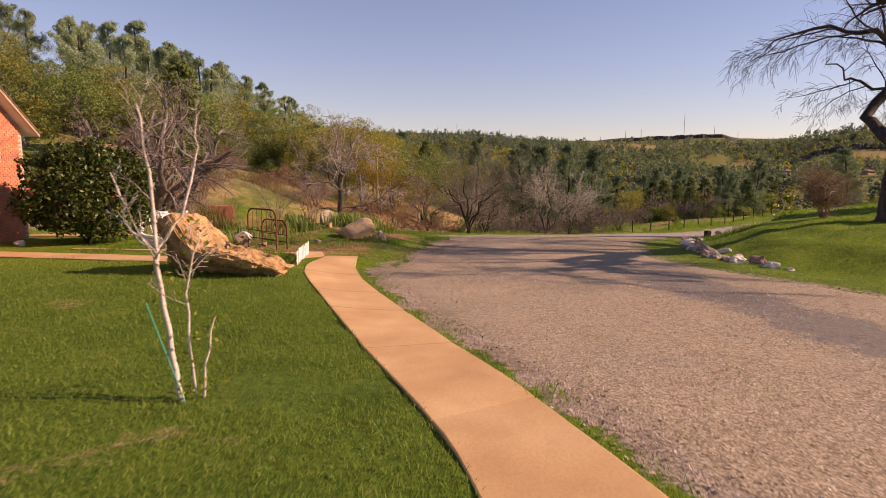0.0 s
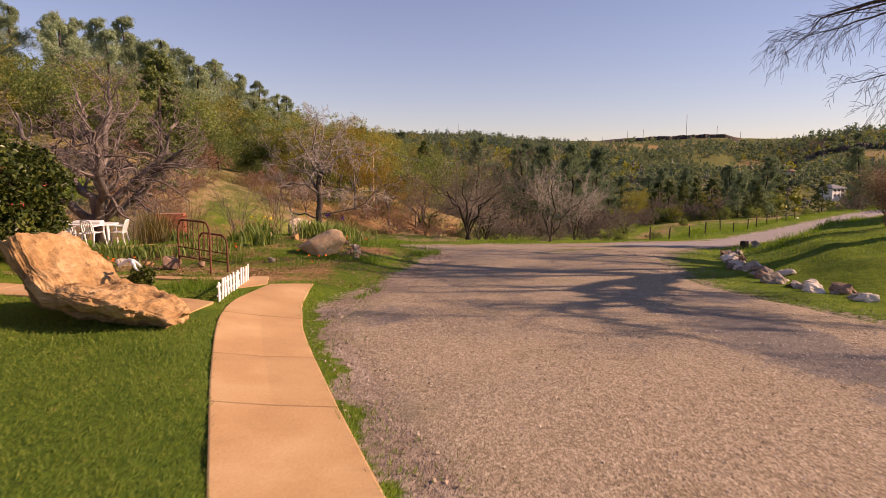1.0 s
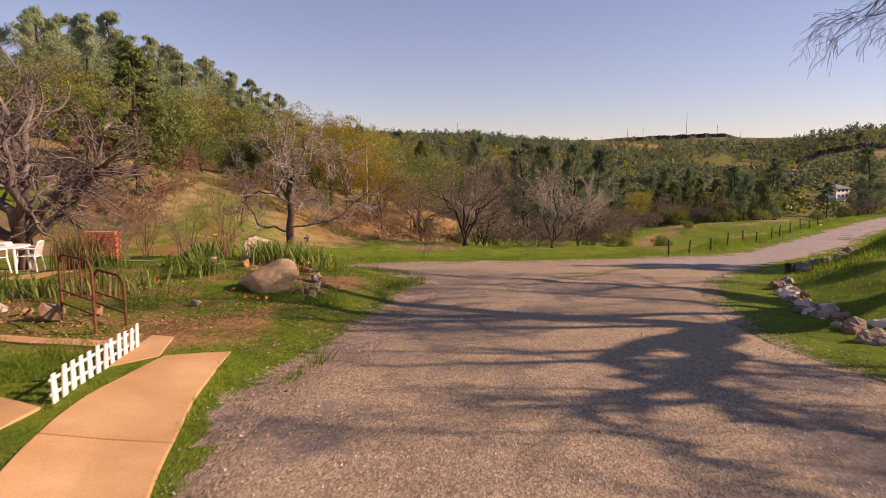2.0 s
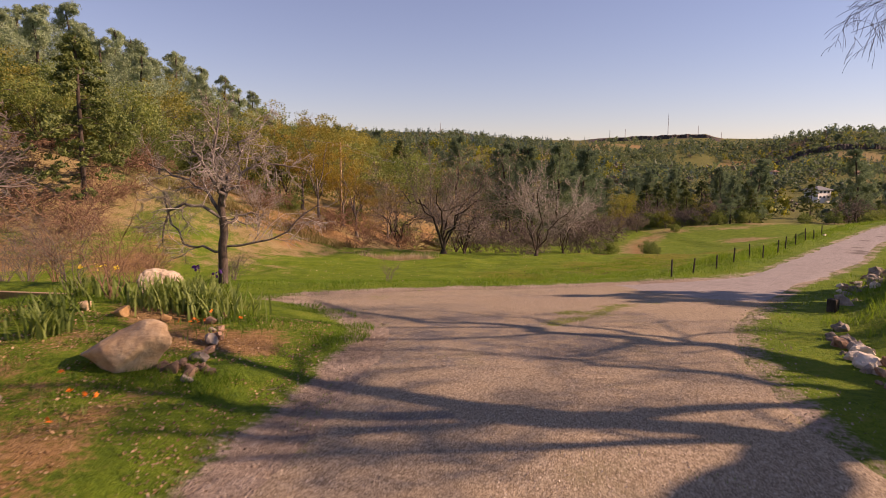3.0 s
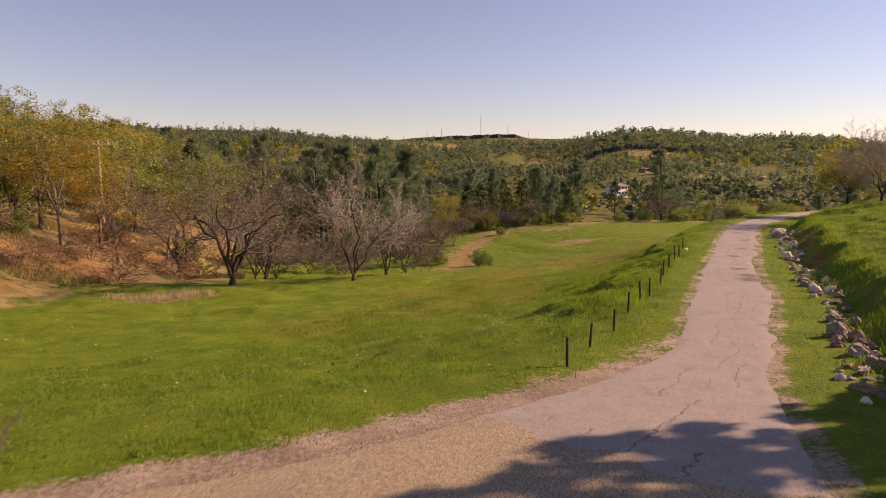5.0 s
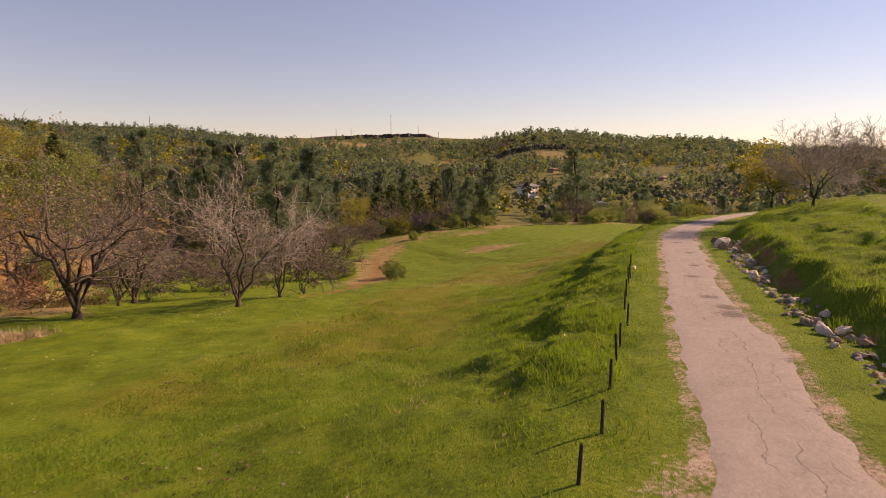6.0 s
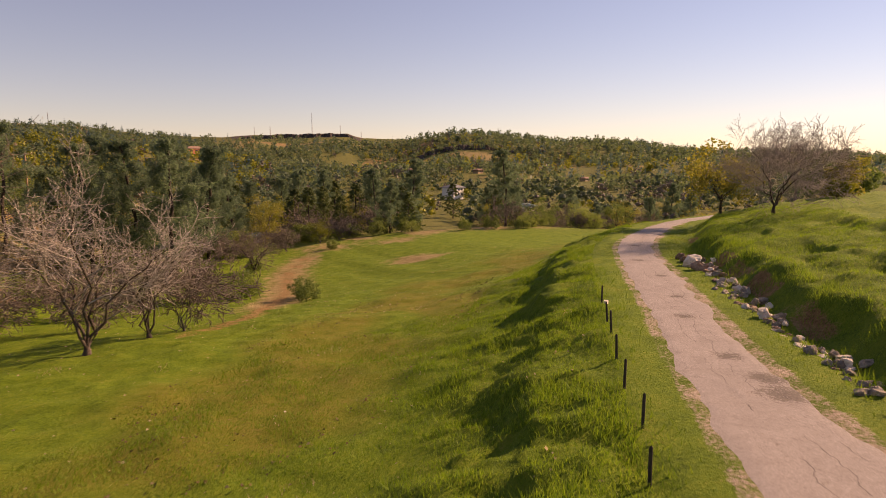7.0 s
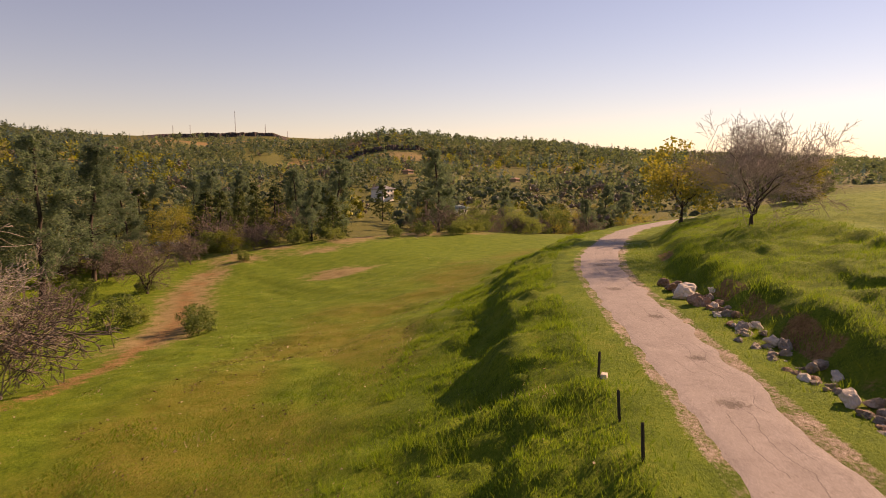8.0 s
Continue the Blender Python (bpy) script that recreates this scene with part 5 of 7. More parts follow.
    i = (np.arange(n - 1)[:, None] * m + np.arange(m - 1)[None]).ravel()
    f = [np.stack([i, i + 1, i + m + 1, i + m], 1)]
    rim = list(range(m)) + [m * k + m - 1 for k in range(1, n)] + [m * (n - 1) + k for k in range(m - 2, -1, -1)] + [m * k for k in range(n - 2, 0, -1)]
    a = np.array(rim)
    b = np.roll(a, -1)
    f.append(np.stack([b, a, a + n * m, b + n * m], 1))
    return piece(name, mesh_of(name, np.concatenate([top, low]), f), CONCRETE, parent)


def cut_line(line, y0, y1, n=9, gap=0.008):
    return np.stack([np.interp(np.linspace(y0 + gap, y1 - gap, n), line[:, 1], line[:, 0]), np.linspace(y0 + gap, y1 - gap, n)], 1)


front_walk = thing("pavement", Matrix.Identity(4), "tan concrete front walk of cracked jointed slabs beside the lawn", "pavement", kind="structure")
JL = [-5.5, -3.0, -0.6, 2.0, 4.7, 7.35, 9.85, 12.15, 13.75, 16.15, 18.85]
JR = [-5.5, -3.0, -0.6, 2.2, 5.2, 8.0, 10.2, 12.25, 14.0, 16.3, 19.35]
for a, b, c, d in zip(JL, JL[1:], JR, JR[1:]):
    slab("slab", cut_line(WALK_L, a, b), cut_line(WALK_R, c, d), front_walk)

cross_walk = thing("pavement", Matrix.Identity(4), "tan concrete cross path leading to the house", "pavement", kind="structure")
CX = np.array([-4.36, -6.4, -8.8, -11.2, -13.6, -16.0, -18.5])


def cross_edges(x0, x1, n=7):
    xs = np.linspace(x0 - 0.012, x1 + 0.012, n)
    mid = np.interp(-xs, [4.2, 5.6, 7.2, 12.5, 18.5], [16.15, 16.75, 17.75, 18.9, 20.0])
    return np.stack([xs, mid - 0.62], 1), np.stack([xs, mid + 0.55], 1)


for a, b in zip(CX, CX[1:]):
    e0, e1 = cross_edges(a, b)
    slab("slab", e1[::-1], e0[::-1], cross_walk, lift=0.035)

side_path = thing("pavement", Matrix.Identity(4), "short tan concrete path beside the picket fence", "pavement", kind="structure")
slab("slab", np.stack([np.linspace(-4.5, -4.78, 5), np.linspace(18.3, 20.1, 5)], 1), np.stack([np.linspace(-4.1, -4.38, 5), np.linspace(18.9, 20.0, 5)], 1), side_path, lift=0.02)
bed_edging = thing("pavement", Matrix.Identity(4), "narrow pale concrete strip edging the flower bed", "pavement", kind="structure")
for a, b in ((-11.8, -9.9), (-9.9, -7.9), (-7.9, -6.3), (-6.3, -4.75)):
    xs = np.linspace(a + 0.01, b - 0.01, 5)
    yy = np.interp(xs, [-12, -8.8, -5.3, -4.5], [20.7, 20.15, 19.5, 19.3])
    slab("slab", np.stack([xs, yy + 0.17], 1), np.stack([xs, yy - 0.17], 1), bed_edging, lift=0.03)
patio = thing("pavement", Matrix.Identity(4), "tan concrete patio under the garden table", "pavement", kind="structure")
for a, b in ((-16.6, -14.5), (-14.5, -12.4), (-12.4, -10.3)):
    slab("slab", np.stack([np.full(6, a + 0.01), np.linspace(25.6 + 0.06 * (a + 12), 29.4, 6)], 1), np.stack([np.full(6, b - 0.01), np.linspace(25.6 + 0.06 * (b + 12), 29.4, 6)], 1), patio, lift=0.035)


# ---- the brick house ----
def brick_house():
    hx, y1, z_eave, slope = -15.7, 24.6, 3.5, 0.75
    y0, ridge_y = 13.5, 19.0
    z0 = height(hx, 24.5)
    ob = thing("house", pose(hx, 0, 0), "red brick house with a tiled gable roof and white bargeboard", "house")

    def top(y):
        return z_eave + slope * (min(y1 - y, y - y0))
    # gable wall of real depth with a window opening
    wy0, wy1, wz0, wz1 = 21.9, 23.35, 2.35, 3.55
    bm = bmesh.new()
    ys = [y0, ridge_y, wy0, wy1, y1]
    for a, b in zip(ys, ys[1:]):
        if (a, b) == (wy0, wy1):
            runs = [((z0 - 0.3, z0 - 0.3), (wz0, wz0)), ((wz1, wz1), (top(a), top(b)))]
        else:
            runs = [((z0 - 0.3, z0 - 0.3), (top(a), top(b)))]
        for (la, lb), (ha, hb) in runs:
            q = [bm.verts.new((x, y, z)) for x in (-0.02, -0.3) for y, z in ((a, la), (b, lb), (b, hb), (a, ha))]
            for f in ((0, 1, 2, 3), (7, 6, 5, 4), (0, 4, 5, 1), (1, 5, 6, 2), (2, 6, 7, 3), (3, 7, 4, 0)):
                bm.faces.new([q[k] for k in f])
    part("gable_wall", bm, MORTAR, ob, "mortar bed of the gable wall")
    # brickwork on the gable
    vs, fs, n = [], [], 0
    rng = np.random.default_rng(6)
    for c in range(75):
        z = z0 - 0.1 + c * 0.075
        for k in range(50):
            y = y0 + 0.11 + 0.225 * k + (0.112 if c % 2 else 0)
            if y + 0.11 > y1 or z + 0.035 > top(y) - 0.02 or (wy0 - 0.11 < y < wy1 + 0.11 and wz0 - 0.04 < z < wz1 + 0.04):
                continue
            d = 0.004 * rng.random()
            for x in (0.0 + d, -0.05):
                for dy, dz in ((-0.105, -0.032), (0.105, -0.032), (0.105, 0.032), (-0.105, 0.032)):
                    vs.append((x, y + dy, z + dz))
            fs += [[n, n + 1, n + 2, n + 3], [n, n + 4, n + 5, n + 1], [n + 1, n + 5, n + 6, n + 2], [n + 2, n + 6, n + 7, n + 3], [n + 3, n + 7, n + 4, n]]
            n += 8
    tagged(piece("brickwork", mesh_of("brickwork", np.array(vs), np.array(fs)), BRICK_WALL, ob, "courses of red brick"), kind="stuff")
    part("north_wall", box(bmesh.new(), -5.0, y1 - 0.13, (z0 - 0.3 + z_eave) / 2, 9.4, 0.24, z_eave - z0 + 0.3), BRICK_WALL, ob)
    part("south_wall", box(bmesh.new(), -5.0, y0 + 0.13, (z0 - 0.3 + z_eave) / 2, 9.4, 0.24, z_eave - z0 + 0.3), BRICK_WALL, ob)
    part("west_wall", box(bmesh.new(), -9.8, (y0 + y1) / 2, (z0 - 0.3 + z_eave) / 2, 0.24, y1 - y0, z_eave - z0 + 0.3), BRICK_WALL, ob)
    # window
    win = part("window", box(bmesh.new(), -0.16, (wy0 + wy1) / 2, (wz0 + wz1) / 2, 0.02, wy1 - wy0, wz1 - wz0), GLASS, ob)
    for yy in (wy0 + 0.03, (wy0 + wy1) / 2, wy1 - 0.03):
        part("frame", box(bmesh.new(), -0.13, yy, (wz0 + wz1) / 2, 0.05, 0.06, wz1 - wz0, None, 0.005), WHITE_PAINT, win)
    part("sill", box(bmesh.new(), 0.01, (wy0 + wy1) / 2, wz0 - 0.03, 0.16, wy1 - wy0 + 0.1, 0.055, None, 0.006), BRICK, win)
    # roof: two slopes with overhang, soffit, bargeboard and rows of tiles
    over, ang = 0.18, math.atan(slope)
    for sgn, ye in ((1, y1 + 0.35), (-1, y0 - 0.35)):
        ze = z_eave - slope * 0.35
        zr = z_eave + slope * (y1 - ridge_y)
        L = math.hypot(ye - ridge_y, zr - ze)
        rot = Euler((-sgn * ang, 0, 0))
        mid = ((ye + ridge_y) / 2, (ze + zr) / 2)
        part("roof_deck", box(bmesh.new(), -4.85, mid[0], mid[1] + 0.05, 10.4, L, 0.08, rot), WHITE_PAINT, ob, "painted soffit boards")
        part("bargeboard", box(bmesh.new(), over + 0.22, mid[0], mid[1] + 0.03, 0.035, L, 0.10, rot, 0.004), TIMBER, ob, "tan bargeboard")
        roof = part("roof_slope", box(bmesh.new(), -4.85, mid[0], mid[1] + 0.11, 10.45, L, 0.03, rot), ROOF_TILE, ob)
        bm = box(bmesh.new(), 0, 0, 0, 0.30, 0.42, 0.028, None, 0.006)
        me = bpy.data.meshes.new("tile")
        bm.to_mesh(me)
        bm.free()
        rows = int(L / 0.34)
        for r in range(rows):
            for c in range(3):
                s = -L / 2 + 0.2 + r * 0.34
                off = Vector((0, s * sgn * -1, 0.05 + 0.012))
                off.rotate(rot)
                piece("tile", me, ROOF_TILE, roof, m=Matrix.LocRotScale((0.24 - c * 0.305, mid[0] + off.y, mid[1] + 0.11 + off.z), Euler((-sgn * (ang - 0.05), 0, 0)), None))
    return ob


BRICK_WALL = grain("weathered_red_brick", [(0.3, (0.34, 0.105, 0.05)), (0.5, (0.50, 0.17, 0.085)), (0.7, (0.62, 0.29, 0.17))], 2.2, 45, 0.9, 0.4, 0.006, vary=0.0)
brick_house()

# ---- planting ----
leafy_shrub("camellia_bush", 61, at_ground(-12.6, 22.9), "large dark glossy-leaved bush with crimson flowers against the house", 3.5, 4.3, LEAF_CAMELLIA, 15000, 0.075, PINK_PETAL, 34)
leafy_shrub("small_shrub", 62, at_ground(-6.25, 18.2), "small dark rounded shrub on the garden lawn", 0.46, 0.55, LEAF_CAMELLIA, 1300, 0.032)
shrub("quince_shrub", 63, at_ground(-6.5, 28.3), "leafless russet-twigged shrub with upright stems", 2.3, 2.6, 12, TWIG_RED, 1.05, None, group="russet shrubs")
shrub("quince_shrub", 64, at_ground(-8.6, 30.6), "leafless russet-twigged shrub with upright stems", 2.2, 2.6, 12, TWIG_MAUVE, 1.05, None, group="russet shrubs")
for k, (x, y, h, w) in enumerate(((-13.5, 38, 2.4, 3.4), (-16.5, 41, 2.8, 3.6), (-11.0, 40.5, 2.0, 2.8), (-19.5, 44, 3.0, 4.0), (-14.5, 46, 2.6, 3.6), (-18, 36.5, 2.4, 3.0), (-22, 50, 3.0, 4.0), (-10, 47.5, 1.6, 2.6))):
    shrub("thicket_shrub", 70 + k, at_ground(x, y), "tangled leafless russet and grey thicket shrub", h, w, 15, TWIG_RED if k % 2 == 0 else TWIG_MAUVE, 1.25, None, 0.02, 0.014, "thicket shrubs")
shrub("dead_shrub", 81, at_ground(-1.2, 38.0), "small grey dead shrub standing in the meadow", 0.85, 1.0, 9, TWIG_GREY, 0.9, None, 0.0, 0.008)
shrub("red_twig_shrub", 82, at_ground(13.4, 26.6), "leafless reddish shrub on the grassy bank", 1.9, 2.1, 30, TWIG_RED, 1.4, LEAF_BROWN, 0, 0.012)
leafy_shrub("crest_bush", 85, at_ground(84, 78), "dark evergreen bush on the crest of the grassy rise", 4.2, 9.0, LEAF_OAK, 3000, 0.22)
iris_clump(91, -4.85, 28.0, 460, 0.5, 0.66, "clump of iris leaves with a few purple blooms", PURPLE_PETAL, 4)
iris_clump(92, -4.1, 27.6, 280, 0.38, 0.55, "clump of iris leaves without blooms", None, 0)
iris_clump(93, -6.1, 25.3, 80, 0.22, 0.55, "loose clump of iris leaves without blooms")
iris_clump(94, -9.0, 23.5, 130, 0.5, 0.42, "spreading clump of iris leaves in the bed")
iris_clump(95, -7.6, 24.0, 110, 0.5, 0.42, "spreading clump of iris leaves in the bed")
iris_clump(96, -10.4, 24.4, 120, 0.5, 0.4, "spreading clump of iris leaves in the bed")
iris_clump(97, -7.3, 29.2, 90, 0.3, 0.55, "clump of leaves with a few yellow blooms", YELLOW_PETAL, 4)
iris_clump(98, -9.7, 27.8, 60, 0.2, 0.5, "clump of iris leaves beside the brick planter")
iris_clump(99, -7.0, 26.8, 90, 0.35, 0.45, "loose clump of iris leaves without blooms")
def dry_stalks(seed, x, y, n, spread, tall):
    rng = np.random.default_rng(seed)
    ob = thing("dry_stalk_clump", Matrix.Identity(4), "clump of tall dry russet grass stalks beside the brick planter", "plant")
    v, f = flag_leaves(rng, x, y, n, spread, tall, 0.009)
    tagged(piece("stalk", mesh_of("stalk", v, f), GRASS_HILL, ob), kind="stuff")
    return ob


dry_stalks(111, -10.6, 28.1, 420, 0.3, 1.25)
flower_patch(101, -8.7, 21.5, 9, 0.28, POPPY, "poppy_patch", "patch of orange poppies in the flower bed")
flower_patch(102, -9.5, 21.2, 8, 0.2, POPPY, "poppy_patch", "patch of orange poppies in the flower bed")
flower_patch(103, -6.4, 24.0, 4, 0.15, POPPY, "poppy_patch", "few orange poppies among iris leaves")
flower_patch(104, -3.6, 25.9, 7, 0.35, POPPY, "poppy_patch", "few orange poppies beside the edging stones")
flower_patch(105, -4.2, 22.2, 5, 0.4, POPPY, "poppy_patch", "few orange poppies in thin grass")


def birch_sapling():
    rng = np.random.default_rng(15)
    x, y = -3.2, 7.9
    ob = thing("birch_sapling", at_ground(x, y), "young leafless birch with two white stems tied to green stakes", "tree")
    main = limb(rng, [(0, 0, -0.05), (-0.06, 0, 0.35), (-0.135, 0.01, 0.83), (-0.17, 0, 1.2), (-0.165, 0, 1.42), (-0.2, 0.02, 1.9), (-0.23, 0, 2.3), (-0.27, 0, 2.62)], 0.028, 0.006, 18, 0.006)
    main[1][8] *= 1.25
    side = limb(rng, [(0.08, 0.1, -0.03), (0.03, 0.1, 0.7), (0.07, 0.13, 1.2), (0.16, 0.16, 1.6)], 0.013, 0.005, 9, 0.012)
    lead = limb(rng, [(-0.15, 0, 1.4), (0.03, 0.05, 1.66), (0.13, 0.1, 2.05), (0.165, 0.1, 2.3), (0.2, 0.1, 2.55)], 0.014, 0.004, 12, 0.012)
    left = limb(rng, [(-0.16, 0, 1.4), (-0.38, 0, 1.52), (-0.47, 0.05, 1.78), (-0.56, 0.05, 2.05)], 0.015, 0.005, 9, 0.012)
    low = limb(rng, [(0.15, 0.1, -0.02), (0.22, 0.05, 0.4), (0.28, 0.1, 0.75)], 0.014, 0.005, 6, 0.01)
    tube_part("trunk", [main], BIRCH_BARK, ob, 9)
    for ln in (side, lead, left, low):
        tube_part("stem", [ln], BIRCH_BARK, ob, 7)
    lv = grow(rng, [main, lead, left, side], (6, 5), (9, 3), (0.24, 0.45), (48, 45), (0.10, 0.04), (0.12, 0.14), (0.40, 0.2), 0.42, 0.3)
    for k, nm in ((1, "branch"), (2, "twig")):
        v, f = tubes([(p, np.maximum(r, 0.0035)) for p, r in lv[k]], 4)
        tagged(piece(nm, mesh_of(nm, v, f, True), BARK_PALE, ob), kind="stuff")
    for a, b in (((0.04, -0.05, 0), (-0.24, -0.1, 0.92)),):
        tube_part("stake", [(np.array([a, b]), np.full(2, 0.007))], STAKE_GREEN, ob, 6)
    low_pts = np.concatenate([p for p, _ in (low, side)])
    c = low_pts[rng.integers(0, len(low_pts), 130)] + rng.normal(size=(130, 3)) * 0.12
    v, f = leaf_cards(rng, np.maximum(c, [-9, -9, 0.1]), 0.028)
    tagged(piece("leaf", mesh_of("leaf", v, f), LEAF_LIME, ob), kind="stuff")
    return ob


birch_sapling()

# ---- trees ----
def wood_parts(levels, tree, trunk_mat, twig_mat, sides=(8, 6, 4, 3, 3), names=("trunk", "limb", "branch", "twig"), limb_mat=None):
    """One mesh for the trunk, each main limb a mesh of its own, then branches and twigs."""
    for k, lv in enumerate(levels):
        if not lv:
            continue
        mat = trunk_mat if k < 1 else (limb_mat or trunk_mat) if k == 1 else twig_mat
        nm = names[min(k, 3)]
        runs = [[ln] for ln in lv] if len(lv) < 12 else [lv]
        for run in runs:
            v, f = tubes(run, sides[min(k, 4)])
            ob = piece(nm if len(run) == 1 else names[max(2, min(k, 3))], mesh_of(nm, v, f, True), mat, tree)
            if len(run) > 1:
                tagged(ob, kind="stuff")


def stem(rng, height_, r, lean=0.06, n=8, base=(0, 0, -0.15), flare=1.5):
    p = np.array([[0, 0, 0]] * (n + 1), float)
    p[:, 2] = np.linspace(0, height_, n + 1)
    p[1:, :2] += np.cumsum(rng.normal(size=(n, 2)) * lean * height_ / n, 0)
    rad = r * np.linspace(1, 0.45, n + 1)
    rad[0] *= flare
    return p + np.array(base), rad


def bare_tree(name, seed, m, label, high, wide, stems=3, trunk=0.12, bark=None, twig=None, lift=0.05, density=1.0, droop=0.0, fork=0.25, buds=None, group="", twig_min=0.02):
    """A leafless tree of several stems: forked low, spreading, with fine twigs."""
    rng = np.random.default_rng(seed)
    tree = thing(name, m, label, "tree", group)
    base = []
    bole = stem(rng, high * fork, trunk * high * 0.42, 0.1, 5)
    top = bole[0][-1]
    r = bole[1][-1]
    for k in range(stems):
        a = 2 * math.pi * (k + rng.uniform(-0.25, 0.25)) / stems
        out = wide * 0.5 * rng.uniform(0.55, 0.95)
        rise = (high * (1 - fork)) * rng.uniform(0.7, 1.0)
        mid = top + np.array([math.cos(a) * out * 0.34, math.sin(a) * out * 0.34, rise * 0.52])
        end = top + np.array([math.cos(a) * out, math.sin(a) * out, rise * (1 - 0.35 * rng.random())])
        base.append(limb(rng, [top - np.array([0, 0, 0.1]), mid, end], r * 0.72, r * 0.12, 9, 0.03 * high))
    d = density
    lv = grow(rng, base, (5, 4, 3), (7 * d, 6 * d, 5 * d), (0.62, 0.55, 0.55), (52, 50, 45), (lift, lift - droop, lift - 1.6 * droop), (0.16, 0.2, 0.22), (0.22, 0.15, 0.1))
    lv = [[(p, np.maximum(q, twig_min * (1.0 if k > 1 else 1.4))) for p, q in some] for k, some in enumerate(lv)]
    wood_parts([[bole], *lv], tree, bark or BARK_GREY, twig or TWIG_GREY)
    if buds is not None:
        ends = np.concatenate([p[1:] for p, _ in lv[-1]])
        pick = ends[rng.random(len(ends)) < 0.45]
        v, f = leaf_cards(rng, pick + rng.normal(size=pick.shape) * 0.06, 0.085)
        tagged(piece("bud", mesh_of("bud", v, f), buds, tree), kind="stuff")
    return tree


def leafy_tree(name, seed, m, label, high, wide, leaf, leaves=2400, size=0.26, kind="oak", bark=None, group="", category="tree", dense=True):
    """A tree with a crown of leaf clumps on its limbs; kind sets its habit."""
    rng = np.random.default_rng(seed)
    tree = thing(name, m, label, category, group)
    if kind == "pine":
        # airy, often forked, with upswept limbs that shorten towards a pointed top
        bole = stem(rng, high * 0.97, 0.016 * high, 0.10, 12, flare=1.4)
        base = []
        for f in np.linspace(0.10, 0.97, 52) ** 0.9:
            a, reach_ = rng.uniform(0, 6.28), wide * 0.5 * (1.04 - f) ** 0.6 * rng.uniform(0.4, 1.1)
            k = int(f * 12)
            p = bole[0][k] + (bole[0][min(k + 1, 12)] - bole[0][k]) * (f * 12 - k)
            e = p + np.array([math.cos(a) * reach_, math.sin(a) * reach_, 0.42 * reach_])
            base.append(limb(rng, [p, (p + e) / 2 - np.array([0, 0, 0.06 * reach_]), e], 0.05 * (1.2 - f), 0.012, 5, 0.06))
        lv = [[bole], base, grow(rng, base, (3,), (4,), (0.45,), (50,), (0.12,), (0.2,), (0.3,))[1]]
    elif kind == "conifer":
        bole = stem(rng, high, 0.017 * high, 0.02, 12, flare=1.3)
        base = []
        for f in np.linspace(0.12, 0.97, 46):
            a, reach = rng.uniform(0, 6.28), wide * 0.5 * (1.04 - f) ** 0.8 * rng.uniform(0.7, 1.1)
            p = np.array([bole[0][int(f * 12)][0], bole[0][int(f * 12)][1], f * high])
            e = p + np.array([math.cos(a) * reach, math.sin(a) * reach, -0.10 * reach])
            base.append(limb(rng, [p, (p + e) / 2 + np.array([0, 0, 0.08 * reach]), e], 0.035, 0.01, 5, 0.03))
        lv = [[bole], base]
        lv.append(grow(rng, base, (3,), (5,), (0.4,), (55,), (0.0,), (0.1,), (0.25,))[1])
    else:
        bole = stem(rng, high * (0.2 if dense else 0.3), 0.026 * high, 0.12, 6)
        top, r = bole[0][-1], bole[1][-1]
        base = []
        for k in range(6):
            a = 2 * math.pi * (k + rng.uniform(-0.3, 0.3)) / 6
            out, rise = wide * 0.44 * rng.uniform(0.45, 1.0), high * 0.72 * rng.uniform(0.3, 1.0)
            e = top + np.array([math.cos(a) * out, math.sin(a) * out, rise])
            base.append(limb(rng, [top - np.array([0, 0, 0.1]), (top + e) / 2 + np.array([0, 0, 0.12 * rise]), e], r * 0.7, r * 0.15, 7, 0.02 * high))
        lv = [[bole], *grow(rng, base, (5, 4), (5, 5), (0.5, 0.5), (50, 50), (0.06, 0.02), (0.2, 0.25), (0.2, 0.15))]
    wood_parts(lv, tree, bark or BARK_DARK, TWIG_DARK, (6, 4, 3, 3, 3))
    if kind == "oak":
        ends = np.concatenate([p[-1:] for p, _ in lv[-1]])
        ends = ends[rng.random(len(ends)) < 0.62]
        a = rng.uniform(0, 6.28, 12)
        skirt = np.stack([np.cos(a) * wide * 0.36, np.sin(a) * wide * 0.36, high * rng.uniform(0.12, 0.34, 12)], 1)
        c = np.concatenate([ends, skirt]) if dense else ends
        rad, squash, long_ = wide * rng.uniform(0.075, 0.135, len(c)), 0.75, 1.0
    elif kind == "pine":
        c = np.concatenate([p[1:] for p, _ in lv[-1]] + [p[2:] for p, _ in lv[1]] + [lv[0][0][0][-2:]])
        rad, squash, long_ = high * rng.uniform(0.022, 0.046, len(c)) * np.clip(1.3 - 0.6 * c[:, 2] / high, 0.6, 1.2), 1.0, 1.7
    else:
        c = np.concatenate([p[-2:] for p, _ in lv[-1]])
        rad, squash, long_ = high * rng.uniform(0.022, 0.045, len(c)), 0.5, 1.3
    c[:, 2] = np.maximum(c[:, 2], 0.3)
    v, f = puffs(rng, c, rad, max(6, leaves // len(c)), size, squash, long_)
    tagged(piece("crown", mesh_of("crown", v, f), leaf, tree), kind="stuff")
    return tree


def at(x, y, turn=0.0, scale=1.0, dz=0.0):
    return Matrix.LocRotScale((x, y, height(x, y) + dz), Euler((0, 0, turn)), (scale,) * 3)


def repeat(proto, x, y, turn, scale, label=""):
    ob = copy_thing(proto, at(x, y, turn, 1.0))
    ob.matrix_basis = at(x, y, turn, scale)
    return tagged(ob, label)


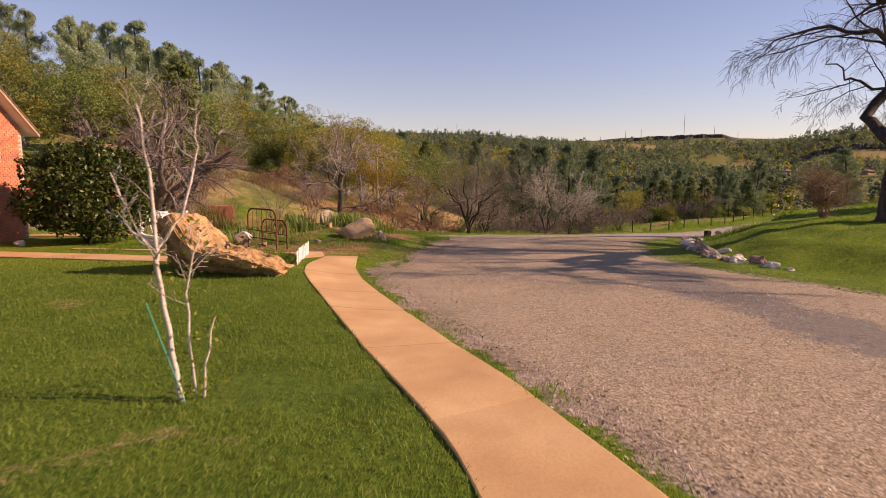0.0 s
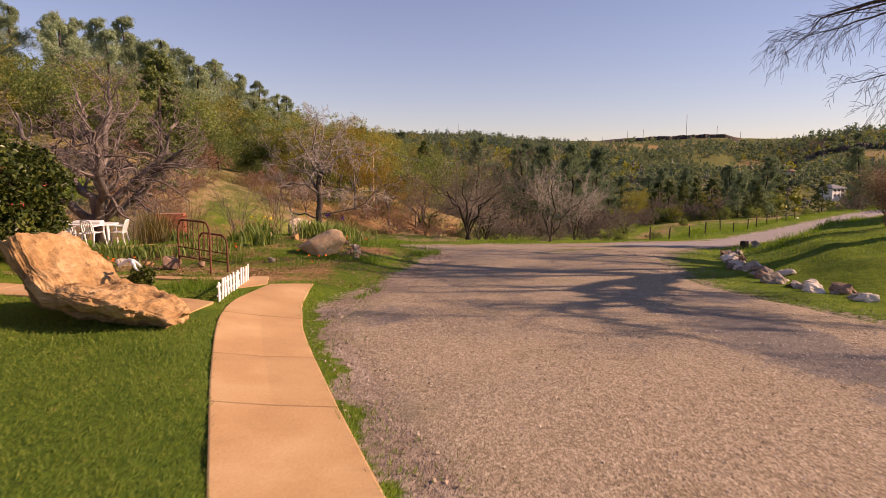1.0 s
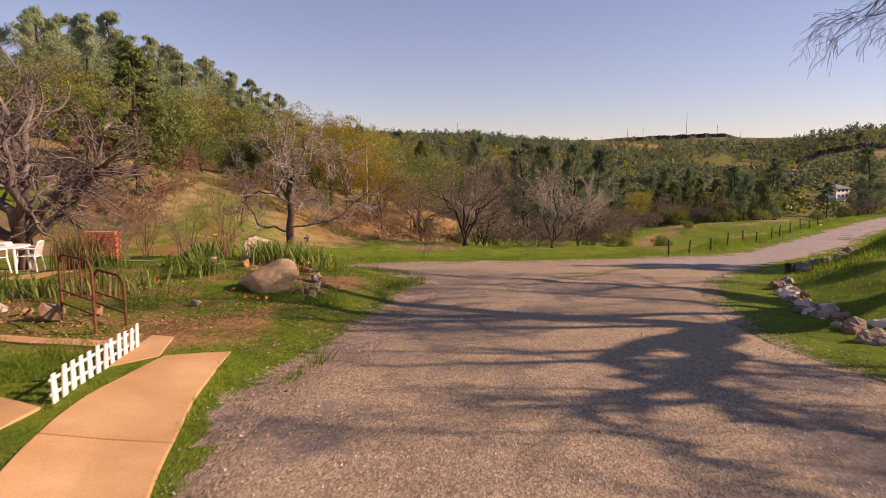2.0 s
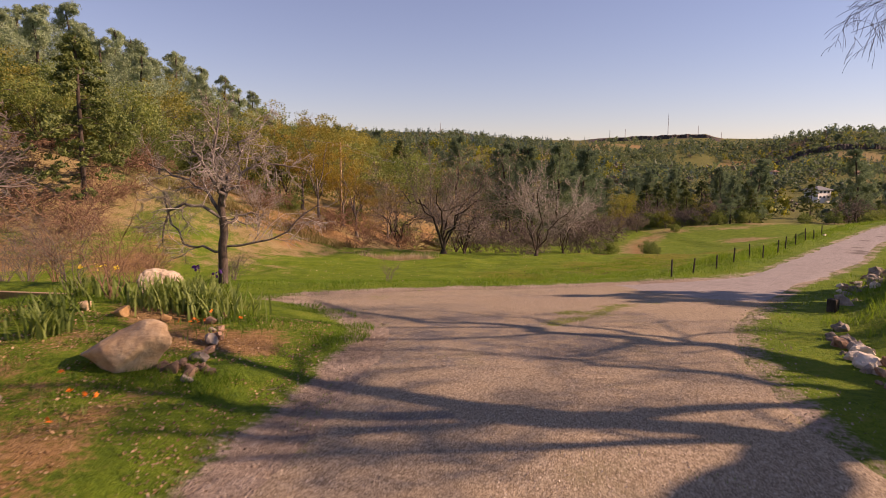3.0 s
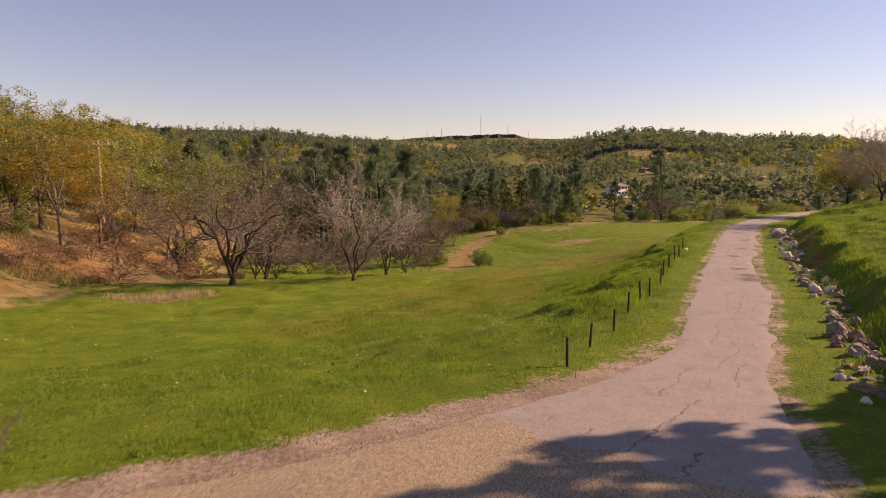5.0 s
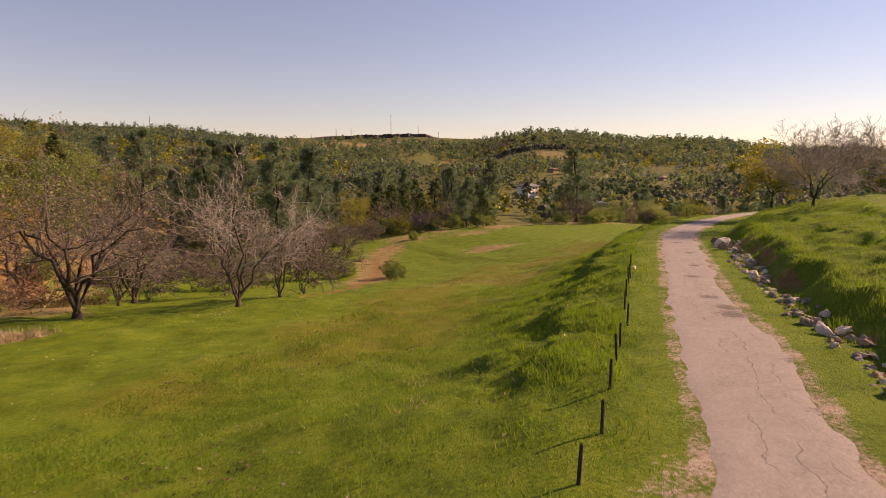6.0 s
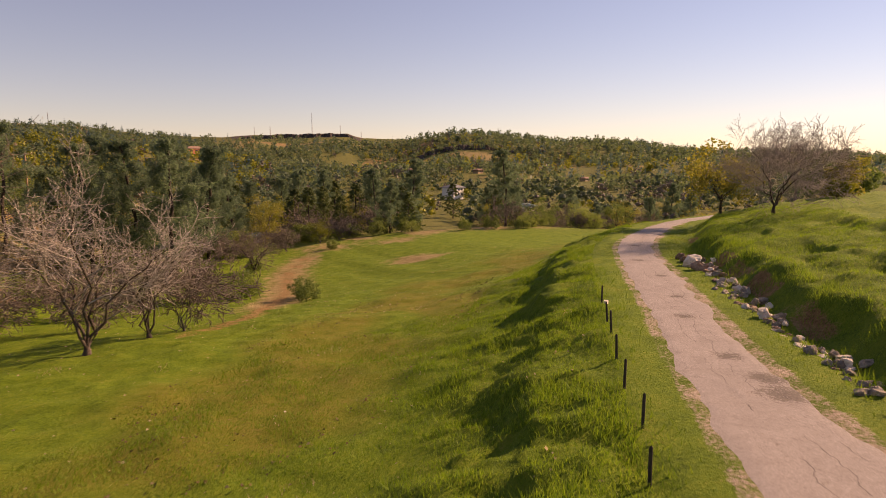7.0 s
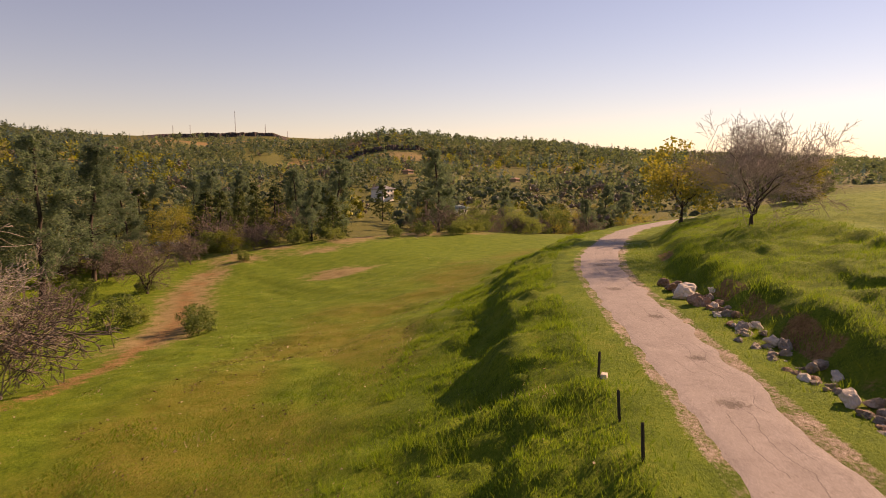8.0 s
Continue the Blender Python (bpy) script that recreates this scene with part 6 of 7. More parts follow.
# the old apple by the patio, the half-dead tree on the meadow's edge, the great tree above the drive
def apple_tree():
    rng = np.random.default_rng(4)
    tree = thing("apple_tree", at(-13.6, 30.3), "old leafless apple tree with a gnarled forked trunk behind the patio", "tree")
    bole = limb(rng, [(0, 0, -0.2), (-0.1, 0.05, 0.5), (-0.12, 0.0, 1.0)], 0.36, 0.27, 6, 0.02)
    top = (-0.12, 0, 0.95)
    ends = [((-1.0, 0.2, 2.2), (-2.4, -0.3, 3.2), (-3.3, 0.4, 4.6)), ((-1.6, -0.3, 1.7), (-3.4, -0.2, 2.0), (-5.4, -0.6, 2.1)), ((0.0, 0.3, 2.6), (0.3, 0.2, 4.2), (0.2, 0.6, 5.7)),
            ((0.9, -0.2, 1.9), (2.0, 0.0, 3.0), (2.9, 0.3, 4.3)), ((1.0, 0.5, 1.8), (2.2, 0.3, 2.7), (3.3, -0.4, 3.3)), ((-0.5, 0.8, 2.2), (-1.2, 1.5, 3.9), (-1.7, 1.7, 5.4)), ((0.5, -1.0, 2.0), (1.0, -2.0, 3.0), (1.2, -2.8, 3.8))]
    limbs = [limb(rng, [top, *[(a, b, c * 1.1) for a, b, c in e]], 0.18, 0.045, 12, 0.10) for e in ends]
    lv = grow(rng, limbs, (6, 5, 3), (12, 8, 4), (0.44, 0.5, 0.5), (55, 55, 50), (0.06, -0.02, -0.06), (0.26, 0.28, 0.3), (0.22, 0.12, 0.1), 0.5, 0.3)
    lv[3] = [(p, np.maximum(r, 0.008)) for p, r in lv[3]]
    wood_parts([[bole], *lv], tree, BARK_BROWN, TWIG_GREY, limb_mat=BARK_GREY)
    return tree


def half_dead_tree():
    rng = np.random.default_rng(9)
    tree = thing("dying_tree", at(-6.6, 35.9), "half-dead tree with dark trunk and pale drooping twigs on the grass", "tree")
    bole = limb(rng, [(0, 0, -0.2), (-0.02, 0, 0.9), (0.05, 0.05, 1.8), (0.0, 0, 2.6), (0.1, 0, 3.2)], 0.175, 0.09, 12, 0.015)
    ends = [((0.05, 0, 1.1), (-0.6, 0.05, 1.25), (-1.15, 0.1, 1.2), (-1.45, 0.1, 1.7), (-1.8, 0.1, 2.4), (-1.85, 0.1, 3.1)), ((0.05, 0, 1.25), (0.7, 0, 1.4), (1.5, 0.1, 1.45), (2.3, 0.1, 1.95), (3.2, 0.1, 2.65)), ((0.05, 0, 2.3), (-0.4, 0.1, 2.9), (-0.9, 0.3, 3.3), (-1.8, 0.2, 3.7), (-2.4, 0.2, 4.0)),
            ((0.1, 0, 2.9), (-0.1, 0, 4.2), (0.0, 0.1, 5.9)), ((0.1, 0, 2.8), (0.8, -0.1, 3.7), (1.6, 0, 4.0), (2.4, 0.1, 3.9)), ((0.1, 0, 3.0), (0.6, 0.3, 4.4), (1.3, 0.5, 5.2)), ((0.0, 0, 2.2), (-0.9, -0.4, 2.7), (-1.7, -0.3, 2.3), (-1.9, -0.2, 1.4)),
            ((0.1, 0, 2.6), (0.3, -0.9, 3.4), (0.5, -1.7, 3.7)), ((0, 0, 2.6), (-0.3, 1.0, 3.5), (-0.4, 1.8, 4.0)), ((0.05, 0, 3.0), (-0.5, -0.2, 4.1), (-1.1, 0.0, 4.9)), ((0.05, 0, 2.0), (0.6, 0.2, 2.3), (1.2, 0.2, 2.2))]
    limbs = [limb(rng, e, 0.045 if k < 2 else 0.065, 0.02, 11, 0.06) for k, e in enumerate(ends)]
    lv = grow(rng, limbs, (7, 6, 4), (10, 8, 4), (0.42, 0.46, 0.5), (55, 50, 45), (0.02, -0.05, -0.2), (0.24, 0.26, 0.2), (0.28, 0.15, 0.1), 0.5, 0.35)
    lv = [[(p, np.maximum(r, (0.016, 0.010, 0.0075, 0.005)[k])) for p, r in some] for k, some in enumerate(lv)]
    wood_parts([[bole], *lv], tree, BARK_BROWN, BARK_PALE, limb_mat=BARK_GREY)
    return tree


def great_tree():
    rng = np.random.default_rng(12)
    x0, y0 = 13.6, 22.9
    z0 = height(x0, y0)
    tree = thing("great_tree", pose(x0, y0, z0), "huge leafless tree with a dark furrowed trunk on the grassy bank", "tree")
    bole = limb(rng, [(0.1, 0, -0.4), (0, 0.02, 0.5), (0.05, 0, 1.6), (0.1, 0.1, 2.8)], 0.62, 0.42, 10, 0.02)
    bole[1][:2] *= 1.25
    ends = [((0.1, 0.1, 2.5), (-0.5, -2.1, 3.8), (-1.0, -4.4, 4.1), (-1.2, -5.6, 4.3), (-2.2, -6.0, 5.1)), ((-0.2, -1.2, 3.2), (-0.6, -3.0, 4.6), (-0.9, -5.2, 4.7), (-1.6, -6.4, 5.2)),
            ((0.1, 0.1, 2.2), (-0.3, -1.7, 3.2), (-0.8, -1.0, 4.4), (-2.0, 0.6, 6.0), (-2.7, 1.9, 6.9), (-2.4, 2.6, 8.6)), ((-0.8, -1.0, 4.4), (-2.2, -0.7, 5.9), (-2.8, -0.5, 7.0), (-2.6, -0.6, 9.2)),
            ((0.1, 0.2, 2.3), (-1.2, 2.8, 2.4), (-0.7, 3.15, 3.14), (0.5, 3.7, 4.34), (0.8, 4.7, 5.04), (0.7, 5.2, 5.69), (-0.06, 5.7, 6.14), (-0.7, 7.05, 6.54), (-1.5, 8.4, 6.45), (-2.0, 9.2, 5.9)), ((0.0, 0.4, 2.4), (0.2, 3.0, 3.2), (-0.3, 5.3, 4.2), (-0.2, 7.4, 5.4)),
            ((0.1, 0.1, 2.6), (1.2, -0.8, 5.4), (2.4, -1.4, 7.6)), ((0.1, 0.1, 2.6), (1.4, 1.6, 5.2), (2.2, 2.8, 7.6)), ((-1.2, -5.6, 4.3), (-1.9, -6.32, 3.76), (-1.62, -6.8, 3.24), (-1.8, -7.14, 2.84)), ((-0.9, -5.2, 4.7), (-2.2, -6.06, 4.54), (-1.6, -7.2, 4.49), (-1.3, -8.0, 4.3), (-1.3, -8.75, 3.94)), ((0.1, 0.0, 2.6), (-0.2, -0.9, 5.0), (-0.3, -1.6, 7.0), (-0.2, -2.2, 9.4))]
    thick = (0.36, 0.24, 0.35, 0.23, 0.21, 0.10, 0.11, 0.11, 0.07, 0.08, 0.15)
    far = Vector((1.8, 0.0, 0.96))
    ends = [[Vector(p) + far * min(k, 1) for k, p in enumerate(e)] if e[0][2] < 4 else [Vector(p) + far for p in e] for e in ends]
    limbs = [limb(rng, e, r, 0.012, 21, 0.09) for r, e in zip(thick, ends)]
    lv = grow(rng, limbs, (7, 5, 4), (10, 9, 8), (0.28, 0.5, 0.6), (48, 46, 40), (-0.02, -0.16, -0.24), (0.16, 0.15, 0.14), (0.25, 0.15, 0.1), 0.5, 0.28)
    lv[3] = [(p, np.maximum(r, 0.006)) for p, r in lv[3]]
    wood_parts([[bole], *lv], tree, BARK_DARK, TWIG_DARK)
    return tree


apple_tree()
half_dead_tree()
great_tree()

# woodland kinds, each built once and repeated
rngw = np.random.default_rng(77)
OAK = leafy_tree("live_oak", 1, at(-24.5, 90, 0.4), "dense rounded evergreen live oak on the hillside", 8.5, 9.5, LEAF_OAK, 5600, 0.125, group="hillside oaks")
OAK_B = leafy_tree("live_oak", 2, at(-17.5, 92, 1.4), "dense rounded evergreen live oak on the hillside", 7.5, 8.5, LEAF_OAK, 5000, 0.125, group="hillside oaks")
OLIVE = leafy_tree("budding_oak", 4, at(-21, 96, 1.4), "rounded oak in olive-brown spring leaf on the hillside", 8.0, 8.0, LEAF_OLIVE, 4600, 0.115, bark=BARK_GREY, group="budding oaks")
PINE = leafy_tree("grey_pine", 3, at(-50, 112, 0.2), "tall airy grey-green pine on the hill", 16.5, 10.5, LEAF_PINE, 19000, 0.08, "pine", BARK_DARK, "grey pines")
PINE_B = leafy_tree("grey_pine", 6, at(-53, 130, 2.2), "tall airy grey-green pine on the hill", 15.5, 10.5, LEAF_PINE, 19000, 0.08, "pine", BARK_DARK, "grey pines")
VALLEY_PINE = leafy_tree("valley_pine", 9, at(18, 126, 1.2), "tall dark grey-green pine beyond the meadow", 16.5, 11, LEAF_VALLEY, 19000, 0.085, "pine", BARK_DARK, "valley pines")
FIR = leafy_tree("dark_conifer", 5, at(-27.6, 66.2, 0.9), "dark green pyramidal conifer below the hill", 12.8, 10.5, LEAF_CONIFER, 12000, 0.12, "conifer", group="conifers")
YELLOW = leafy_tree("budding_oak", 7, at(-12.6, 86.8, 0.2), "oak in orange-yellow spring leaf by the dirt bank", 9.5, 7.0, LEAF_YELLOW, 7000, 0.06, bark=BARK_GREY, group="budding oaks", dense=False)
LIME = leafy_tree("willow", 8, at(51.5, 176, 0.0), "broad willow in fresh yellow-green leaf near the creek", 9.5, 10, LEAF_LIME, 5200, 0.12, bark=BARK_GREY, group="willows")
BARE = bare_tree("bare_oak", 21, at(1.4, 74.8, 0.3), "spreading leafless oak with brown twigs at the meadow's edge", 8.4, 12.5, 6, 0.12, BARK_DARK, TWIG_MAUVE, 0.05, 1.05, fork=0.07, buds=LEAF_BROWN, twig_min=0.010, group="bare trees")
SILVER = bare_tree("bare_ash", 22, at(10.4, 75.6, 0.8), "leafless tree with silvery limbs at the meadow's edge", 7.8, 8.8, 5, 0.08, BARK_BROWN, BARK_PALE, 0.12, 0.95, 0.06, fork=0.07, twig_min=0.011, group="bare trees")
MAUVE = bare_tree("bare_alder", 23, at(15.5, 79.5, 0.8), "leafless mauve-brown multi-stemmed tree at the meadow's edge", 4.6, 6, 6, 0.055, BARK_GREY, TWIG_MAUVE, 0.06, 1.0, fork=0.08, group="bare trees")
HAZE = bare_tree("bare_alder", 24, at(48, 150, 0.8), "leafless mauve-brown tree by the creek", 6.0, 7, 5, 0.055, BARK_GREY, TWIG_MAUVE, 0.06, 0.75, fork=0.1, buds=LEAF_BROWN, group="bare trees", twig_min=0.035)


def wood(proto, spots, size=1.0):
    for x, y, s in spots:
        repeat(proto, x, y, rngw.uniform(0, 6.28), s * size)


wood(YELLOW, [(-8.4, 87, 0.8), (-15.5, 92, 1.0), (-5.5, 96, 0.7), (-19, 92, 0.9), (-10.5, 91, 0.9)])
wood(PINE, [(-57, 118, 1.05), (-60, 140, 1.01), (-52, 148, 0.94), (-66, 126, 1.05), (-72, 112, 0.94), (-44, 140, 0.84), (-76, 136, 1.01), (-84, 118, 0.94), (-58, 104, 0.84), (-36, 146, 0.71), (-46, 160, 0.84), (-38, 104, 0.76), (-30, 116, 0.67), (-33, 90, 0.66), (-27, 93, 0.59), (-38, 86, 0.71), (-21, 99, 0.50), (-44, 88, 0.76)], 1.22)
wood(PINE_B, [(-46, 120, 0.92), (-64, 112, 1.01), (-70, 144, 1.05), (-55, 158, 1.01), (-40, 128, 0.76), (-80, 104, 0.94), (-62, 152, 1.05), (-48, 104, 0.84), (-88, 130, 1.05), (-42, 96, 0.80), (-50, 90, 0.84)], 1.22)
wood(VALLEY_PINE, [(23, 134, 1.02), (13, 124, 0.95), (29, 140, 1.0), (21, 121, 1.02), (27, 130, 1.0), (15, 134, 1.05), (34, 146, 0.75), (8, 134, 0.7)])
wood(FIR, [(-23, 170, 0.9), (52, 168, 0.8), (62, 178, 0.85), (84, 186, 0.9), (10, 150, 0.85), (120, 214, 0.9), (72, 196, 0.95), (44, 184, 0.9), (100, 204, 1.0)])
wood(BARE, [(-4, 92, 0.8), (4, 88, 0.85), (30, 118, 0.55)])
wood(SILVER, [(13.4, 77.5, 0.75), (-16, 74, 0.45), (3, 86, 0.8)])
wood(MAUVE, [(11, 90, 0.9), (5, 91, 0.9), (15, 98, 0.8), (28, 128, 0.9), (39, 134, 0.75), (20, 104, 0.8), (9, 100, 0.9)])


def fill(seed, x0, x1, y0, y1, step, test, kinds, size=(0.75, 1.15)):
    """Covers a stretch of hillside or valley with mixed trees, the kinds in drifts."""
    rng = np.random.default_rng(seed)
    for gx in np.arange(x0, x1, step):
        for gy in np.arange(y0, y1, step):
            x, y = gx + rng.uniform(-0.45, 0.45) * step, gy + rng.uniform(-0.45, 0.45) * step
            if not test(x, y):
                continue
            k = 0.5 + 0.42 * float(fractal(np.array([x]), np.array([y]), 22, seed, 2)[0]) + 0.22 * rng.normal()
            proto = kinds[int(min(max(k, 0), 0.999) * len(kinds))]
            repeat(proto, x, y, rng.uniform(0, 6.28), rng.uniform(*size))


def on_hill(x, y):
    v = -x * 0.9 + y * 0.28 - 28
    return v > np.interp(x, [-40, -24, -14, -5], [5, 9, 11, 8]) + 2 * math.sin(x * 0.3) and v < 62 and not (y < 76 and x > -37)


fill(401, -72, 6, 68, 158, 7.4, on_hill, [OAK, OAK_B, OLIVE, OLIVE, OAK, OAK_B, OLIVE, OAK], (0.8, 1.25))


def in_valley(x, y):
    edge = np.interp(x, [-10, 20, 36, 47, 54, 64, 74, 100, 150, 190], [120, 128, 137, 143, 137, 130, 126, 124, 128, 140])
    far = math.hypot(x, y - 30)
    return y > edge + 4 and far < 205 and y < 205 and math.hypot(x - 38, y - 165) > 14 and not abs((x - 14) * 235 - (y - 48) * 150) / 279 < 8.0


fill(402, -8, 178, 118, 206, 9.6, in_valley, [OAK_B, HAZE, OAK, VALLEY_PINE, HAZE, FIR, OLIVE, VALLEY_PINE, OAK], (0.6, 0.95))
for bearing, far_off, s_ in ((18.5, 118, 0.8), (20, 132, 0.75), (21.5, 112, 0.62), (23, 124, 0.85), (24.6, 138, 0.8), (26, 116, 0.72), (27.4, 128, 0.85), (28.0, 112, 0.6), (36.5, 130, 0.7), (38.5, 142, 0.65)):
    bx_, by_ = 14.5 + far_off * math.sin(radians(bearing)), 48 + far_off * math.cos(radians(bearing))
    repeat((FIR, VALLEY_PINE, FIR, VALLEY_PINE)[int(far_off) % 4], bx_, by_, rngw.uniform(0, 6.28), s_)
BRUSH = bare_tree("hill_brush", 25, at(-22, 80, 0.8), "tangled russet leafless brush at the foot of the hill", 2.2, 4.2, 7, 0.04, TWIG_RED, TWIG_RED, 0.05, 0.62, fork=0.05, group="hill brush", twig_min=0.016)
wood(BRUSH, [(x + rngw.normal() * 1.5, y + rngw.normal() * 1.5, rngw.uniform(0.7, 1.25)) for x, y in ((-26, 77), (-30, 80), (-34, 78), (-38, 81), (-28, 72), (-24, 68), (-32, 66), (-36, 70), (-20, 76), (-17, 80), (-42, 76), (-27, 84), (-33, 86), (-21, 85), (-12, 80), (-40, 66), (-29, 62), (-23, 60), (-8, 92), (-2, 88), (-31, 65), (-27, 65), (-24, 69), (-30, 62), (-26, 62), (-34, 74), (-38, 76), (-28, 68), (-12, 84), (-7, 84), (-16, 78), (-3, 83), (-10, 79), (-5, 80))])
wood(OAK_B, [(-36, 74, 0.8), (-40, 70, 0.9), (-30, 76, 0.7), (-44, 74, 1.0), (-27, 79, 0.6), (-48, 68, 1.0)])
wood(OLIVE, [(-33, 78, 0.75), (-42, 79, 0.9), (-23, 88, 0.8)])
GREEN_BUSH = leafy_tree("hill_bush", 26, at(-19, 88, 0.1), "low dark green bush at the foot of the hill", 2.4, 3.4, LEAF_OAK, 3600, 0.075, group="hill bushes", category="shrub")
wood(GREEN_BUSH, [(x, y, s) for x, y, s in ((24, 117, 0.9), (33, 133, 0.9), (42, 141, 0.9), (52, 139, 0.8), (60, 133, 0.8), (68, 129, 0.8), (56, 137, 1.0), (47, 146, 1.2), (73, 128, 0.9), (-23, 83, 1.1), (-27, 87, 1.2), (-30, 76, 0.8), (-15.5, 85, 0.8), (-36, 84, 1.2), (-10, 95, 1.0), (-4, 99, 1.1), (2, 104, 1.1), (-44, 82, 1.3), (7, 110, 1.2), (44, 128, 0.6), (30, 119, 0.7))])
wood(GREEN_BUSH, [(27.4, 92.2, 0.62), (28.0, 94.6, 0.72), (28.9, 96.8, 0.66), (24.2, 102.2, 1.1), (26.0, 103.6, 0.6)])
wood(LIME, [(46.1, 138.3, 0.45)])
for k in range(46):
    x = rngw.uniform(8, 100)
    y = float(np.interp(x, [-10, 20, 36, 47, 54, 64, 74, 100, 150, 190], [120, 128, 137, 143, 137, 130, 126, 124, 128, 140])) + rngw.uniform(-2, 9)
    if abs((x - 14) * 235 - (y - 48) * 150) / 279 < 6.0:
        continue
    repeat((GREEN_BUSH, MAUVE, GREEN_BUSH)[k % 3], x, y, rngw.uniform(0, 6.28), rngw.uniform(0.6, 1.0) * (1.5 if k % 3 != 1 else 0.8))

# ---- far woods: thousands of crowns on the valley sides ----
HOUSES = ((164, 283), (150, 214), (245, 470), (250, 387), (312, 352), (142, 765))


def far_woods(name, seed, count, r_lo, r_hi, lumps, cards, leaf, tall, conic, label, drift, lo, scale=70, span=(-34, 74)):
    """Crowns of dense hearts with loose leaves round them, growing in drifts."""
    rng = np.random.default_rng(seed)
    az = np.radians(rng.uniform(*span, count * 4))
    r = np.sqrt(rng.uniform(r_lo**2, r_hi**2, count * 4))
    x, y = r * np.sin(az), 30 + r * np.cos(az)
    keep = fractal(x, y, scale, drift, 3) > lo + 0.25 * rng.normal(size=len(x))
    deg = np.degrees(az)
    keep &= ~((deg > 12.5) & (deg < 29.5) & ((r > 960) | (r > 880) & (rng.random(len(x)) < 0.6)))
    keep &= ~((deg > 29) & (deg < 50) & (r > 960))
    keep &= ~((deg > 28.5) & (deg < 38) & (np.abs(r - 645) < 16) & (rng.random(len(x)) < 0.8))
    for hx, hy in HOUSES:
        way = np.clip(((x - hx) * (8 - hx) + (y - hy) * (36 - hy)) / ((8 - hx) ** 2 + (36 - hy) ** 2), 0, 0.38 if tall > 10 else 0.2)
        keep &= np.hypot(x - hx - way * (8 - hx), y - hy - way * (36 - hy)) > 5
    x, y = x[keep][:count], y[keep][:count]
    z = land(x, y)[0]
    n = len(x)
    h = tall * (0.4 + 0.95 * rng.random(n) ** 1.4)
    w = h * (0.25 if conic else 0.52) * rng.uniform(0.8, 1.25, n)
    few = lumps < 5
    u = (np.arange(lumps)[None] + rng.uniform(0.1, 0.9, (n, lumps))) / lumps if few else rng.uniform(0, 1, (n, lumps))
    a = rng.uniform(0, 6.283, (n, lumps))
    prof = (1.0 - u) if conic else np.sqrt(np.clip(1 - (1.7 * u - 0.8) ** 2, 0.05, 1))
    out = prof * rng.uniform(0.35, 0.85, (n, lumps)) * w[:, None] * (0.35 if few and conic else 0.8 if few else 1.0)
    c = np.stack([x[:, None] + np.cos(a) * out, y[:, None] + np.sin(a) * out, z[:, None] + h[:, None] * (0.16 + 0.74 * u)], -1).reshape(-1, 3)
    reach = (w[:, None] * rng.uniform(0.30, 0.5, (n, lumps)) * ((1.15 - u) if conic else 1.0)).ravel() * (1.5 if few else 1.0)
    squash = 1.25 if few and conic else 0.85
    v2, f2 = puffs(rng, c, reach * 1.05, cards, reach * (0.42 if few else 0.24), squash)
    if few:
        return tagged(piece(name, mesh_of(name, v2, f2), leaf), label, "woods", kind="stuff")
    v1, f1 = cores(rng, c, reach * 0.62, squash)
    return tagged(piece(name, mesh_of(name, np.concatenate([v1, v2]), [f1, f2 + len(v1)]), leaf), label, "woods", kind="stuff")


far_woods("far_pine_woods", 101, 2100, 390, 1040, 4, 14, LEAF_PINE_HAZED, 10.5, True, "blue-green pines covering the far valley side, haze in their colour", 201, -0.05, 110)
# these oaks wear the green with bluish haze painted in
far_woods("far_oak_woods", 102, 10500, 360, 1040, 3, 14, LEAF_MIX_HAZED, 6.8, False, "mixed green oak woods covering the far valley side", 202, -0.35)
far_woods("far_spring_woods", 107, 650, 330, 620, 3, 14, LEAF_LIME, 6.0, False, "trees in fresh yellow-green leaf on the far valley side", 207, -0.1, 80, (-2, 17))
far_woods("far_spring_woods", 110, 520, 400, 800, 3, 14, LEAF_LIME, 5.5, False, "drifts of trees in fresh yellow-green leaf on the far hill", 210, 0.3, 80, (24, 62))
far_woods("far_bare_woods", 108, 420, 300, 800, 3, 14, LEAF_BARE_FAR, 6.0, False, "leafless brown trees on the far valley side", 208, 0.3, 80)
far_woods("valley_oak_woods", 103, 620, 196, 390, 6, 20, LEAF_MIX_HAZED, 7.5, False, "mixed green oak woods along the creek valley", 203, -0.5)
far_woods("valley_pine_woods", 104, 260, 205, 400, 8, 20, LEAF_VALLEY, 11.0, True, "grey-green pines along the creek valley", 204, -0.4)
far_woods("valley_bare_woods", 109, 150, 196, 390, 6, 20, LEAF_BARE_FAR, 6.5, False, "leafless brown trees along the creek valley", 209, 0.0)
far_woods("valley_lime_woods", 105, 110, 196, 400, 6, 20, LEAF_LIME, 6.0, False, "patches of trees in fresh yellow-green leaf", 205, 0.1)
# skyline pines share the needle colour with haze painted in
far_woods("ridge_pines", 106, 70, 1035, 1056, 4, 14, LEAF_PINE_HAZED, 10.0, True, "dark pines along the skyline of the ridge", 206, -0.2, 40, (-14, 8))
far_woods("ridge_pines", 111, 110, 775, 815, 4, 14, LEAF_PINE_HAZED, 9.0, True, "dark pines along the skyline of the wooded hill", 211, -0.2, 40, (30, 60))


def mesa_cliff(name, az0, az1, r, high, seed, label):
    """A broken dark rock wall along the edge of the table-topped ridge."""
    az = np.radians(np.linspace(az0, az1, 160))
    rng = np.random.default_rng(seed)
    rr = r + 5 * fractal(np.degrees(az) * 12, az * 0, 6, seed, 3)
